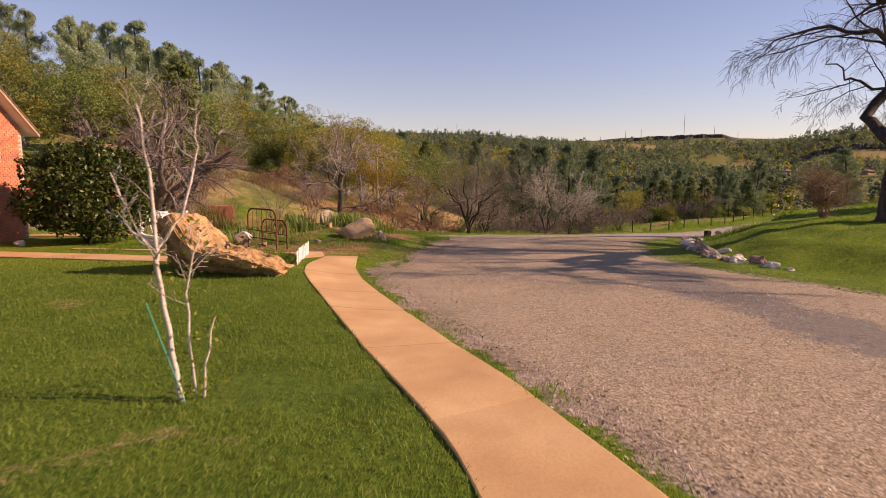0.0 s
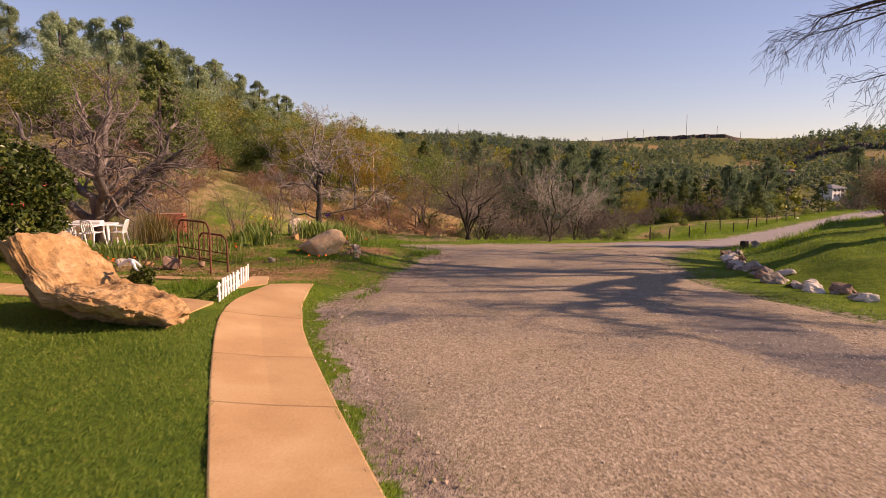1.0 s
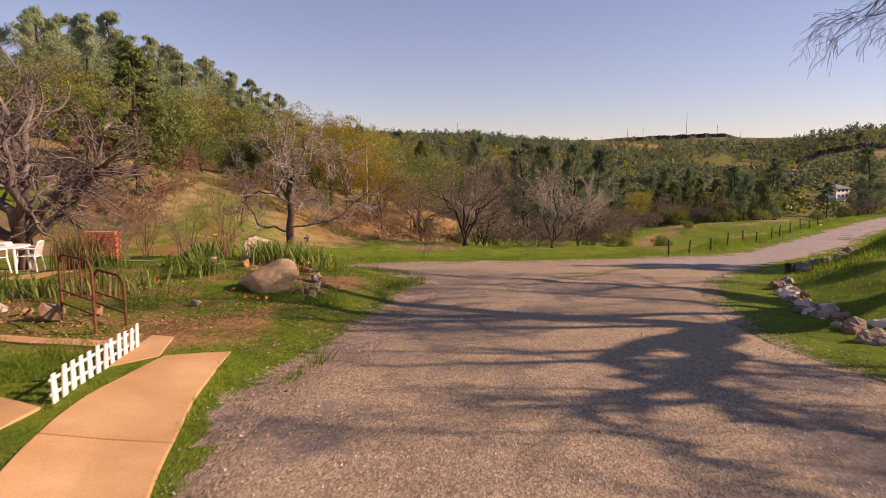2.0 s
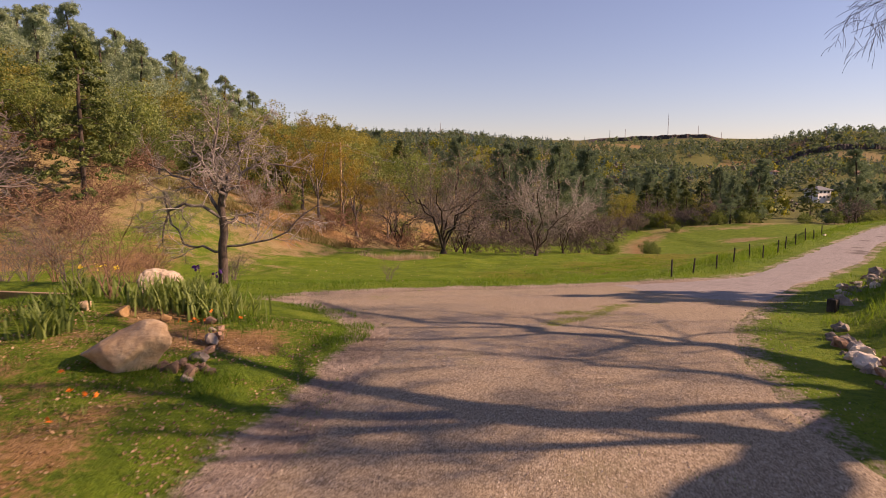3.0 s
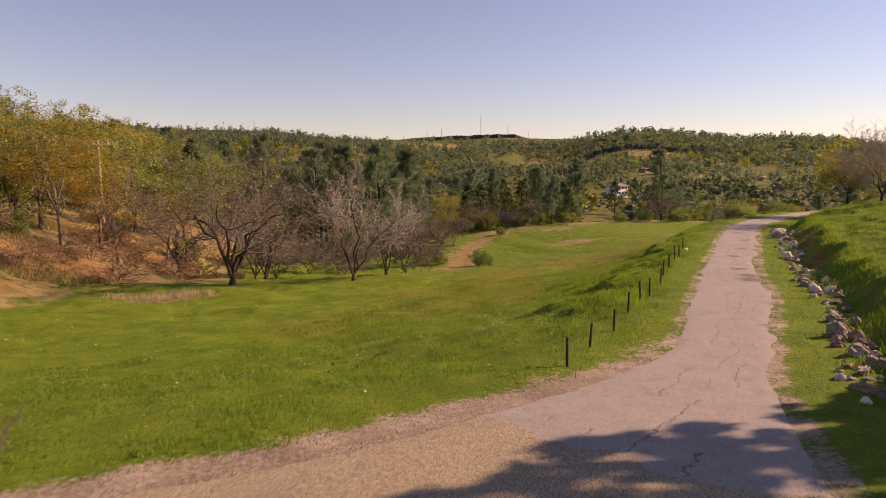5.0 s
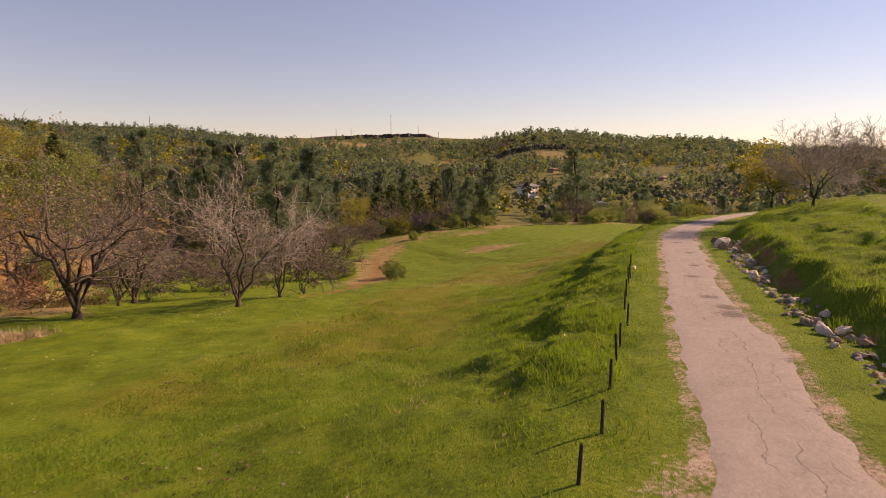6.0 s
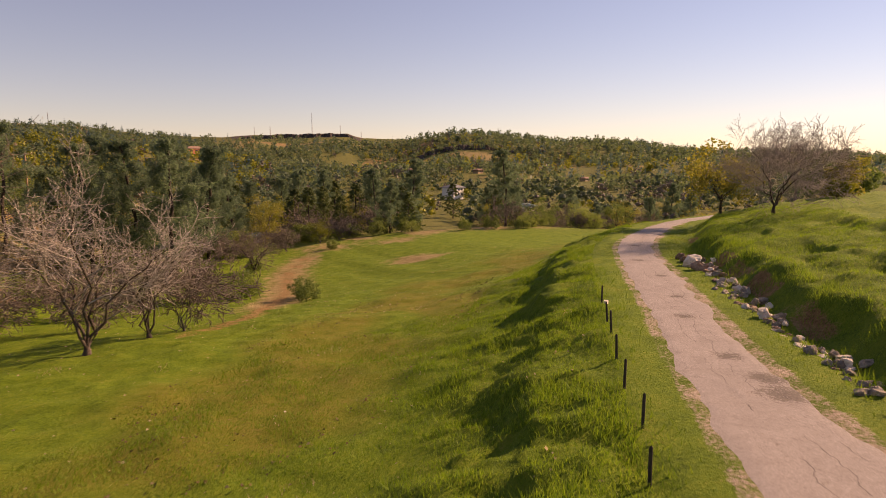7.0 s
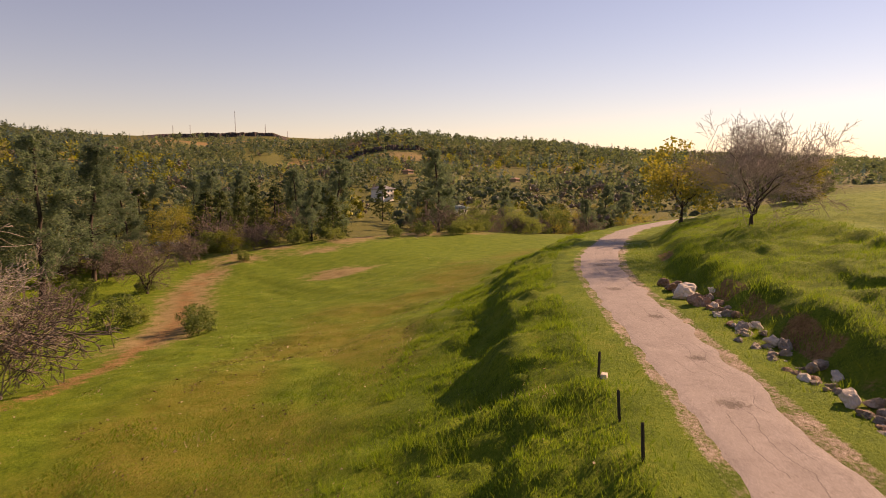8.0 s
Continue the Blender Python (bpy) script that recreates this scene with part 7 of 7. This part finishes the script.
    x, y = rr * np.sin(az), 30 + rr * np.cos(az)
    z = land(x, y)[0]
    end = np.sin(np.linspace(0.05, math.pi - 0.05, 160)) ** 0.35
    hh = high * end * (0.9 + 0.12 * fractal(np.degrees(az) * 9, az * 0, 3, seed + 5, 3))
    rows = []
    for k, (dz, dr) in enumerate(((-6, -3), (0, -1.5), (0.45, 0.0), (0.8, 0.5), (1.0, 2.0), (1.0, 14))):
        jig = rng.normal(size=160) * (0.45 if 0 < k < 5 else 0)
        f = 1 + (dr + jig) / rr
        rows.append(np.stack([x * f, 30 + (y - 30) * f, z + (dz if dz < 0 else dz * hh)], 1))
    v = np.concatenate(rows)
    i = (np.arange(len(rows) - 1)[:, None] * 160 + np.arange(159)[None]).ravel()
    f = np.stack([i, i + 1, i + 161, i + 160], 1)
    return tagged(piece(name, mesh_of(name, v, f), ROCK_CLIFF), label, "cliff", kind="structure")


ROCK_CLIFF = grain("dark_basalt_cliff", [(0.3, (0.03, 0.026, 0.024)), (0.5, (0.075, 0.06, 0.052)), (0.7, (0.15, 0.115, 0.09))], 0.25, 1.5, 0.95, 0.8, 0.5, stretch=(1, 1, 0.3))
mesa_cliff("cliff", 14.6, 24.3, 1008, 7.0, 1, "dark basalt cliff along the edge of a flat-topped mesa")
mesa_cliff("cliff", 28.5, 38.0, 668, 5.0, 2, "low dark rock ledge on the far hillside")

# ---- fence posts, rocks along the bank, roadside block ----
def fence_posts():
    rng = np.random.default_rng(33)
    v, f = tubes([(np.array([(0, 0, -0.15), (0.004, 0, 0.3), (0, 0.004, 0.68), (0, 0, 0.70)]), np.array([0.036, 0.036, 0.033, 0.02]))], 7)
    me = mesh_of("post", v, f)
    for k in range(12):
        t = k / 11
        x, y = 9.85 + (27.3 - 9.85) * t + rng.normal() * 0.06, 39.4 + (57.95 - 39.4) * t - 0.28 * math.sin(3.1 * t) + rng.normal() * 0.06
        ob = new("fence_post", me)
        if not me.materials:
            me.materials.append(POST_WOOD)
        ob.matrix_basis = Matrix.LocRotScale((x, y, height(x, y)), Euler((rng.normal() * 0.04, rng.normal() * 0.05, rng.uniform(0, 6))), (1, 1, rng.uniform(0.94, 1.1)))
        tagged(ob, "weathered dark wooden fence post standing in roadside grass", "post", "roadside fence posts")
    return x, y


px, py = fence_posts()
tagged(part("base_block", box(bmesh.new(), 0, 0, 0.05, 0.24, 0.16, 0.14, None, 0.015), ROCK_PALE, m=at_ground(px + 0.16, py - 0.05, 30)), "pale concrete block at the foot of a fence post", "block")
tagged(part("marker_block", box(bmesh.new(), 0, 0, 0.16, 0.24, 0.22, 0.36, None, 0.02), POST_WOOD, m=at_ground(10.6, 30.4, 35)), "dark square timber block standing in the verge", "block")

ROCKS = [stone_mesh("rock", 140 + k, 0.30, 0.25, 0.23, 0.42, 3, 0.2) for k in range(12)]


def bank_rock(x, y, s, material, label="rough field stone at the foot of the grassy bank", lift=0.0):
    me = ROCKS[int(rngc.integers(12))]
    if not me.materials:
        me.materials.append(material)
    ob = new("bank_rock", me)
    ob.material_slots[0].link = "OBJECT"
    ob.material_slots[0].material = material
    ob.matrix_basis = Matrix.LocRotScale((x, y, height(x, y) - 0.1 + lift), Euler((rngc.uniform(-.5, .5), rngc.uniform(-.5, .5), rngc.uniform(0, 6.3))), (s * rngc.uniform(.8, 1.3), s, s * rngc.uniform(.7, 1.15)))
    return tagged(ob, label, "rock", "bank rocks")


def along_bank(y, off):
    x = np.interp(y, RIGHT_CURVE[:, 1], RIGHT_CURVE[:, 0])
    k = int(np.argmin(np.abs(RIGHT_CURVE[:, 1] - y)))
    d = RIGHT_CURVE[min(k + 2, len(RIGHT_CURVE) - 1)] - RIGHT_CURVE[max(k - 2, 0)]
    d /= np.linalg.norm(d)
    return x + d[1] * off, y - d[0] * off


KINDS = [ROCK_GREY, ROCK_GREY, ROCK_BROWN, ROCK_PALE]
for y in np.concatenate([np.linspace(17.5, 21.5, 14), np.linspace(21.8, 27.0, 46)]):
    x, yy = along_bank(y + rngc.normal() * 0.15, 1.35 + abs(rngc.normal()) * 0.32)
    bank_rock(x, yy, rngc.uniform(0.35, 0.85), (ROCK_GREY, ROCK_GREY, ROCK_PALE, ROCK_PALE, ROCK_BROWN)[int(rngc.integers(5))])
for k, y in enumerate(np.linspace(36.5, 64.5, 210)):
    back = k % 3 == 2
    x, yy = along_bank(y + rngc.normal() * 0.25, (1.85 if back else 1.42) + rngc.normal() * 0.17)
    bank_rock(x, yy, rngc.uniform(0.28, 0.8) * (1.5 if rngc.random() < 0.12 else 1), KINDS[int(rngc.integers(4))], lift=0.06 if back else 0.0)
for y, off, s in ((27.5, 1.5, 0.7), (29, 1.7, 0.8), (32.5, 1.6, 0.9), (33.4, 1.8, 0.7), (35, 1.5, 0.8), (36.2, 1.6, 0.9)):
    x, yy = along_bank(y, off)
    bank_rock(x, yy, s, ROCK_GREY)
for x, y, s in ((38.9, 62.5, 2.0), (37.6, 61.2, 1.5), (39.8, 63.7, 1.4), (40.6, 64.8, 1.2)):
    bank_rock(x, y, s, ROCK_PALE if s > 1.9 else ROCK_BROWN, "large rounded boulder at the end of the rock row")
bank_rock(7.25, 19.9, 0.8, ROCK_PALE, "pale stone set in the grass beside the drive")
bank_rock(15.5, 60.5, 0.35, ROCK_PALE, "small pale stone lying in the meadow")

# ---- trees of the rise and beyond the crest ----
bare_tree("bare_oak", 41, at_ground(54.9, 67.8, 40), "spreading leafless tree on the grassy rise", 5.0, 8.8, 6, 0.085, BARK_DARK, TWIG_PALE, 0.06, 1.35, fork=0.18, group="trees of the rise", twig_min=0.009)
leafy_tree("budding_oak", 42, at_ground(61.5, 76.8, 10), "old oak with yellow-green spring leaf behind the road's crest", 6.6, 6.8, LEAF_OLIVE, 4200, 0.13, bark=BARK_DARK, group="trees of the rise")
leafy_tree("budding_oak", 43, at_ground(78.0, 74.5, 70), "old oak with yellow-green spring leaf behind the rise", 4.6, 4.6, LEAF_OLIVE, 2000, 0.13, bark=BARK_GREY, group="trees of the rise")
bare_tree("bare_oak", 44, at_ground(70.5, 75, 10), "tall crooked leafless oak behind the grassy rise", 6.6, 6, 5, 0.075, BARK_GREY, TWIG_PALE, 0.05, 1.0, group="trees of the rise", twig_min=0.014)
bare_tree("bare_oak", 45, at_ground(79, 76, 200), "leafless oak behind the grassy rise", 5.0, 6, 5, 0.075, BARK_GREY, TWIG_MAUVE, 0.05, 1.0, group="trees of the rise", twig_min=0.014)
leafy_shrub("rise_bush", 86, at_ground(73, 72.5), "yellow-green bush behind the grassy rise", 1.8, 3.0, LEAF_LIME, 1600, 0.16)
# trees on the bank beside the drive, known by their shadows
leafy_tree("evergreen_oak", 46, at_ground(24.6, 33.2, 10), "dense evergreen oak on the bank above the road", 7.5, 3.6, LEAF_OAK, 6500, 0.2)
leafy_tree("evergreen_oak", 47, at_ground(22.6, 31.0, 60), "low evergreen oak on the bank above the road", 4.6, 5.4, LEAF_OAK, 3000, 0.17)

# ---- poles, masts and far houses ----
def utility_pole(x, y, high):
    ob = thing("utility_pole", at_ground(x, y, 12), "weathered wooden utility pole with a crossarm", "pole", "utility poles")
    tube_part("shaft", [(np.array([(0, 0, -0.5), (0, 0, high)]), np.array([0.17, 0.12]))], TIMBER, ob)
    part("crossarm", box(bmesh.new(), 0, -0.12, high - 0.5, 2.2, 0.11, 0.13, None, 0.01), TIMBER, ob)
    for sx in (-0.95, -0.4, 0.95):
        tube_part("insulator", [(np.array([(sx, -0.12, high - 0.42), (sx, -0.12, high - 0.2)]), np.array([0.05, 0.03]))], WHITE_PAINT, ob, 6)
    return np.array([x, y, height(x, y) + high - 0.3])


pa = utility_pole(-11.9, 99.5, 9.8)
pb = utility_pole(-82, 70, 11.0)
pc = utility_pole(6, 170, 11.0)
for a, b in ((pb, pa), (pa, pc)):
    for s in (-0.9, 0.9):
        t = np.linspace(0, 1, 16)[:, None]
        p = a + (b - a) * t + np.array([s * 0.6, s * 0.6, 0]) - np.array([0, 0, 2.4]) * (4 * t * (1 - t))
        tagged(tube_part("power_line", [(p, np.full(16, 0.022))], METAL_GREY, None, 3), "thin sagging power line between utility poles", "wire", "power lines")


def far_house(name, x, y, turn, w, d, h, walls, roof_mat, label, storeys=2, up=0.0):
    ob = thing(name, at_ground(x, y, turn, up), label, "house", "far houses")
    part("wall", box(bmesh.new(), 0, 0, h / 2 - 2.0, w, d, h + 4.0), walls, ob)
    bm = bmesh.new()
    e = 0.7
    base = [bm.verts.new(p) for p in ((-w / 2 - e, -d / 2 - e, h), (w / 2 + e, -d / 2 - e, h), (w / 2 + e, d / 2 + e, h), (-w / 2 - e, d / 2 + e, h))]
    under = [bm.verts.new(p.co - Vector((0, 0, 0.2))) for p in base]
    rdg = [bm.verts.new((-w / 2 + d * 0.45, 0, h + d * 0.24)), bm.verts.new((w / 2 - d * 0.45, 0, h + d * 0.24))]
    for f in ((base[0], base[1], rdg[1], rdg[0]), (base[1], base[2], rdg[1]), (base[2], base[3], rdg[0], rdg[1]), (base[3], base[0], rdg[0]), tuple(under[::-1])):
        bm.faces.new(f)
    for k in range(4):
        bm.faces.new((base[k], under[k], under[(k + 1) % 4], base[(k + 1) % 4]))
    part("roof", bm, roof_mat, ob)
    for s in range(storeys):
        for k in range(3):
            z = h * (s + 0.55) / storeys
            wdw = part("window", box(bmesh.new(), -w * 0.3 + w * 0.3 * k, -d / 2 - 0.02, z, w * 0.14, 0.10, h / storeys * 0.42), GLASS, ob)
            part("frame", box(bmesh.new(), -w * 0.3 + w * 0.3 * k, -d / 2 - 0.01, z - h / storeys * 0.25, w * 0.17, 0.16, 0.12), WHITE_PAINT, wdw)
    return ob


ROOF_GREY = grain("grey_shingle", [(0.3, (0.10, 0.105, 0.11)), (0.6, (0.19, 0.195, 0.20))], 1, 10, 0.9, 0.2, 0.02)
ROOF_GREEN = grain("green_metal_roof", [(0.3, (0.10, 0.16, 0.12)), (0.6, (0.17, 0.24, 0.19))], 1, 10, 0.6, 0.1, 0.02)
far_house("far_house", 164, 283, 20, 7.6, 6.5, 4.2, WHITE_PAINT, ROOF_GREY, "white two-storey house with a grey hip roof among the trees", 2, 1.3)
far_house("far_house", 150, 214, 20, 6.5, 4, 2.6, WHITE_PAINT, ROOF_GREEN, "low house with a green roof beyond the crest", 1)
far_house("far_house", 245, 470, 22, 7, 5, 2.4, WHITE_PAINT, ROOF_TILE, "low pale house on the far hillside", 1)
far_house("far_house", 250, 387, 22, 6.5, 4, 2.0, TIMBER, ROOF_TILE, "low tan house on the far hillside", 1)
far_house("far_house", 142, 765, 20, 20, 11, 6.0, BRICK_WALL, ROOF_TILE, "large red-roofed house on the far hillside", 1)
far_house("far_house", 312, 352, 20, 7, 4, 2.0, TIMBER, ROOF_TILE, "low tan house on the far hillside", 1)


def mast(az, r, high):
    x, y = r * math.sin(radians(az)), 30 + r * math.cos(radians(az))
    ob = thing("radio_mast", at_ground(x, y), "thin radio mast on the far ridge", "mast", "radio masts")
    tube_part("lattice", [(np.array([(0, 0, -2), (0, 0, high)]), np.array([0.55, 0.4]))], METAL_GREY, ob, 4)
    tube_part("aerial", [(np.array([(0, 0, high), (0, 0, high * 1.08)]), np.array([0.25, 0.15]))], METAL_GREY, ob, 4)
    return ob


for az, high in ((0.6, 22), (15.6, 17), (16.9, 18), (20.4, 38), (22.8, 18), (24.6, 14), (34.2, 16), (35.0, 18), (39.3, 30), (40.1, 14)):
    mast(az, 1110, high)

pond = tagged(lathe("pond", [(11.5, -0.02), (9, 0.0), (0.0, 0.0)], WATER, Matrix.LocRotScale((38, 165, height(38, 165) + 0.7), Euler((0, 0, 0.4)), (1.2, 0.8, 1)), "still dark pond reflecting the sky among bare trees", "water", 40), kind="structure")

# ---- grass ----
def blades(name, seed, x, y, tall, wide, material, label, lean=0.6, clump=0.0):
    rng = np.random.default_rng(seed)
    n = len(x)
    z, dl, dr = land(x, y)
    a = rng.uniform(0, 6.283, n)
    h = tall * rng.uniform(0.45, 1.3, n)
    if clump:
        h = h * (0.35 + np.clip(fractal(x, y, clump, seed, 3) + 0.75, 0, 1.7))
    k = lean * h * rng.uniform(0.2, 1.2, n)
    b = rng.uniform(0, 6.283, n)
    wx, wy = np.cos(a) * wide, np.sin(a) * wide
    base = np.stack([x, y, z - 0.01], 1)
    v = np.stack([base - np.stack([wx, wy, 0 * x], 1), base + np.stack([wx, wy, 0 * x], 1), base + np.stack([np.cos(b) * k, np.sin(b) * k, h], 1)], 1)
    return tagged(piece(name, mesh_of(name, v.reshape(-1, 3), np.arange(3 * n).reshape(-1, 3)), material), label, "grass", kind="stuff")


rngg = np.random.default_rng(99)


def scatter(n, x0, x1, y0, y1, test):
    x, y = rngg.uniform(x0, x1, n), rngg.uniform(y0, y1, n)
    keep = test(x, y)
    return x[keep], y[keep]


def on_path(x, y, pad=0.0):
    """True where a concrete path or patio lies."""
    wl, wr = np.interp(y, WALK_L[:, 1], WALK_L[:, 0]), np.interp(y, WALK_R[:, 1], WALK_R[:, 0])
    a = (x > wl - pad) & (x < wr + pad) & (y < 19.9)
    mid = np.interp(-x, [4.2, 5.6, 7.2, 12.5, 18.5], [16.15, 16.75, 17.75, 18.9, 20.0])
    b = (x < -4.0) & (y > mid - 0.62 - pad) & (y < mid + 0.55 + pad)
    c = (x > -16.6) & (x < -10.3) & (y > 25.4) & (y < 29.5)
    return a | b | c


def sides(x, y):
    return side_distance(x, y, COARSE_L), -side_distance(x, y, COARSE_R)


def lawn_test(x, y):
    wl = np.interp(y, WALK_L[:, 1], WALK_L[:, 0])
    return (x < wl + 0.03) & ~on_path(x, y, -0.03) & (y < 18.6 - 0.15 * (x + 5) * 0) & (fractal(x, y, 1.4, 7, 3) < 0.85)


x, y = scatter(170000, -13, 0.2, 5.2, 17.5, lawn_test)
blades("lawn_grass", 301, x, y, 0.055, 0.005, GRASS_LAWN, "short mown green lawn grass", 0.8)


def verge_test(x, y):
    dl, dr = sides(x, y)
    wr = np.interp(y, WALK_R[:, 1], WALK_R[:, 0])
    return (x > wr - 0.03) & (y < 20) & ((x < wr + 0.2 + 0.2 * fractal(x, y, 0.7, 9, 2)) | ((dl > -0.1) & (dl < 0.9) & (fractal(x, y, 0.8, 95, 3) > 0.45)))


x, y = scatter(60000, -5, 2.5, 4, 20, verge_test)
blades("verge_grass", 302, x, y, 0.055, 0.006, GRASS_TALL, "rough green grass between path and drive", 0.8, 0.5)


def tuft_test(x, y):
    dl, dr = sides(x, y)
    return (np.maximum(dl, dr) < 0.1) & ((fractal(x, y, 1.1, 57, 3) > 1.0) | ((np.maximum(dl, dr) > -0.7) & (fractal(x, y, 0.6, 59, 3) > 0.25 - 0.6 * np.maximum(dl, dr))))


x, y = scatter(90000, -4, 10, 5, 37, tuft_test)
blades("drive_tufts", 303, x, y, 0.05, 0.006, GRASS_TALL, "scattered grass tufts growing in the gravel", 0.9)


def garden_test(x, y):
    dl, dr = sides(x, y)
    return (dl > 0.0) & ~on_path(x, y, 0.0) & (fractal(x, y, 1.3, 58, 3) > -0.05 + 0.6 * np.exp(-((y - 21.5) / 1.5) ** 2))


x, y = scatter(90000, -14, 0, 17.6, 34, garden_test)
blades("garden_grass", 304, x, y, 0.10, 0.007, GRASS_TALL, "uneven green grass between garden beds", 0.8, 0.9)


def meadow_test(x, y):
    dl, dr = sides(x, y)
    return (dl > 0.15) & (dl < 17) & (rngg.random(len(x)) < sstep(0.1, 1.6, dl))


x, y = scatter(170000, -8, 34, 34, 72, meadow_test)
blades("meadow_grass", 305, x, y, 0.10, 0.012, GRASS_TALL, "low green meadow grass", 0.8, 1.5)


def bank_test(x, y):
    dl, dr = sides(x, y)
    return (dl > 1.3) & (dl < 8.2) & (dl < 1.6 + 0.35 * np.maximum(y - 41, 0)) & (fractal(x, y, 1.2, 63, 3) > -0.2)


x, y = scatter(520000, 12, 62, 44, 92, bank_test)
blades("bank_grass", 306, x, y, 0.15, 0.012, GRASS_TALL, "tall lush tussock grass on the slope below the road", 0.7, 1.6)


def rise_test(x, y):
    dl, dr = sides(x, y)
    return (dr > 0.2) & (dr < 11) & (rngg.random(len(x)) < np.where(dr < 2.2, 0.35 * sstep(0.2, 0.8, dr), 1.0))


x, y = scatter(330000, 5, 62, 14, 76, rise_test)
blades("rise_grass", 307, x, y, 0.05 + 0.07 * sstep(28, 38, y), 0.011, GRASS_TALL, "lush spring grass on the bank above the road", 0.7, 0.9)


def near_bank_test(x, y):
    dl, dr = sides(x, y)
    return (dr > 1.3) & (dr < 3.9) & (fractal(x, y, 0.9, 65, 3) > np.where(dr < 2.1, 0.25, -0.1))


x, y = scatter(190000, 8, 48, 26, 68, near_bank_test)
blades("bank_foot_grass", 308, x, y, 0.2, 0.011, GRASS_TALL, "tall grass hanging over the rocks of the bank", 0.7, 0.8)


def dry_test(x, y):
    return np.exp(-(((x + 2.6) / 3.6) ** 2 + ((y - 69.8 - 0.38 * (x + 2.6)) / 0.9) ** 2)) > rngg.uniform(0.3, 1.0, len(x))


x, y = scatter(30000, -10, 5, 64, 75, dry_test)
blades("dry_grass", 309, x, y, 0.42, 0.02, GRASS_DRY, "pale dry grass left standing at the meadow's edge", 0.5)


def straw_test(x, y):
    v = -x * 0.9 + y * 0.28 - 28
    return (v < 16) & (v > -5) & (fractal(x, y, 5, 66, 3) > -0.2)


x, y = scatter(70000, -36, 2, 74, 104, straw_test)
blades("hill_grass", 310, x, y, 0.35, 0.025, GRASS_HILL, "rough olive-brown grass at the foot of the hill", 0.6, 4)


def flat_bits(name, seed, x, y, size, material, label, category, lift=0.012):
    """Small flakes lying on the ground."""
    rng = np.random.default_rng(seed)
    c = np.stack([x, y, land(x, y)[0] + lift], 1)
    n = len(x)
    a = rng.uniform(0, 6.283, n)
    s = size * rng.uniform(0.5, 1.5, n)
    ux = np.stack([np.cos(a) * s, np.sin(a) * s, rng.normal(size=n) * 0.35 * s], 1)
    uy = np.stack([-np.sin(a) * s * 0.6, np.cos(a) * s * 0.6, rng.normal(size=n) * 0.35 * s], 1)
    v = np.stack([c - ux, c - uy * 0.9, c + ux, c + uy], 1).reshape(-1, 3)
    return tagged(piece(name, mesh_of(name, v, np.arange(4 * n).reshape(-1, 4)), material), label, category, kind="stuff")


def litter_test(x, y):
    dl, dr = sides(x, y)
    return (dl > 0.5) & ~on_path(x, y, -0.1) & (fractal(x, y, 1.2, 68, 3) > -0.2)


x, y = scatter(16000, -9.5, -1.5, 19.5, 28, litter_test)
flat_bits("leaf_litter", 311, x, y, 0.018, LITTER, "tan dead leaves and bark chips strewn over the beds", "litter")


def stone_test(x, y):
    dl, dr = sides(x, y)
    d = np.maximum(dl, dr)
    return (d > -1.5) & (d < 0.7) & ~on_path(x, y, 0.02) & (rngg.random(len(x)) < np.exp(-np.abs(d) * 1.6))


x, y = scatter(60000, -4.5, 10.5, 6, 37, stone_test)
flat_bits("loose_gravel", 312, x, y, 0.016, GRAVEL_BIT, "loose pale gravel spilled along the edge of the drive", "gravel")


def drive_bits_test(x, y):
    dl, dr = sides(x, y)
    return (np.maximum(dl, dr) < -0.1) & (fractal(x, y, 1.6, 75, 3) > -0.35)


x, y = scatter(190000, -4.5, 10, 5.5, 34, drive_bits_test)
flat_bits("gravel_chips", 316, x, y, 0.0085, GRAVEL_BIT, "loose chippings lying all over the drive", "gravel", 0.022)


def speck_test(x, y):
    dl, dr = sides(x, y)
    return (dl > 2) & (dl < 40)


x, y = scatter(2600, -8, 60, 38, 110, speck_test)
flat_bits("meadow_specks", 313, x, y, 0.05, GRASS_DRY, "small pale dry tufts and stones in the meadow", "litter")


def tuft_patch_test(x, y):
    dl, dr = sides(x, y)
    return (dl > 2) & (dl < 30) & (fractal(x, y, 2.2, 69, 3) > 0.95)


x, y = scatter(50000, -8, 40, 38, 90, tuft_patch_test)
blades("dry_tufts", 314, x, y, 0.16, 0.012, GRASS_DRY, "pale dry tufts standing in the meadow", 0.8)


def clod_test(x, y):
    dl, dr = sides(x, y)
    row = np.abs(((dl + 0.5 * fractal(x, y, 6, 67, 2)) / 1.15) % 1.0 - 0.5)
    return (dl > 7.5) & (dl < 18) & (row < 0.2) & (fractal(x, y, 3.0, 64, 3) > 0.1)


x, y = scatter(30000, 4, 44, 44, 86, clod_test)
flat_bits("earth_clods", 315, x, y, 0.045, CLOD, "dark earth clods in the worn rows of the meadow", "soil")
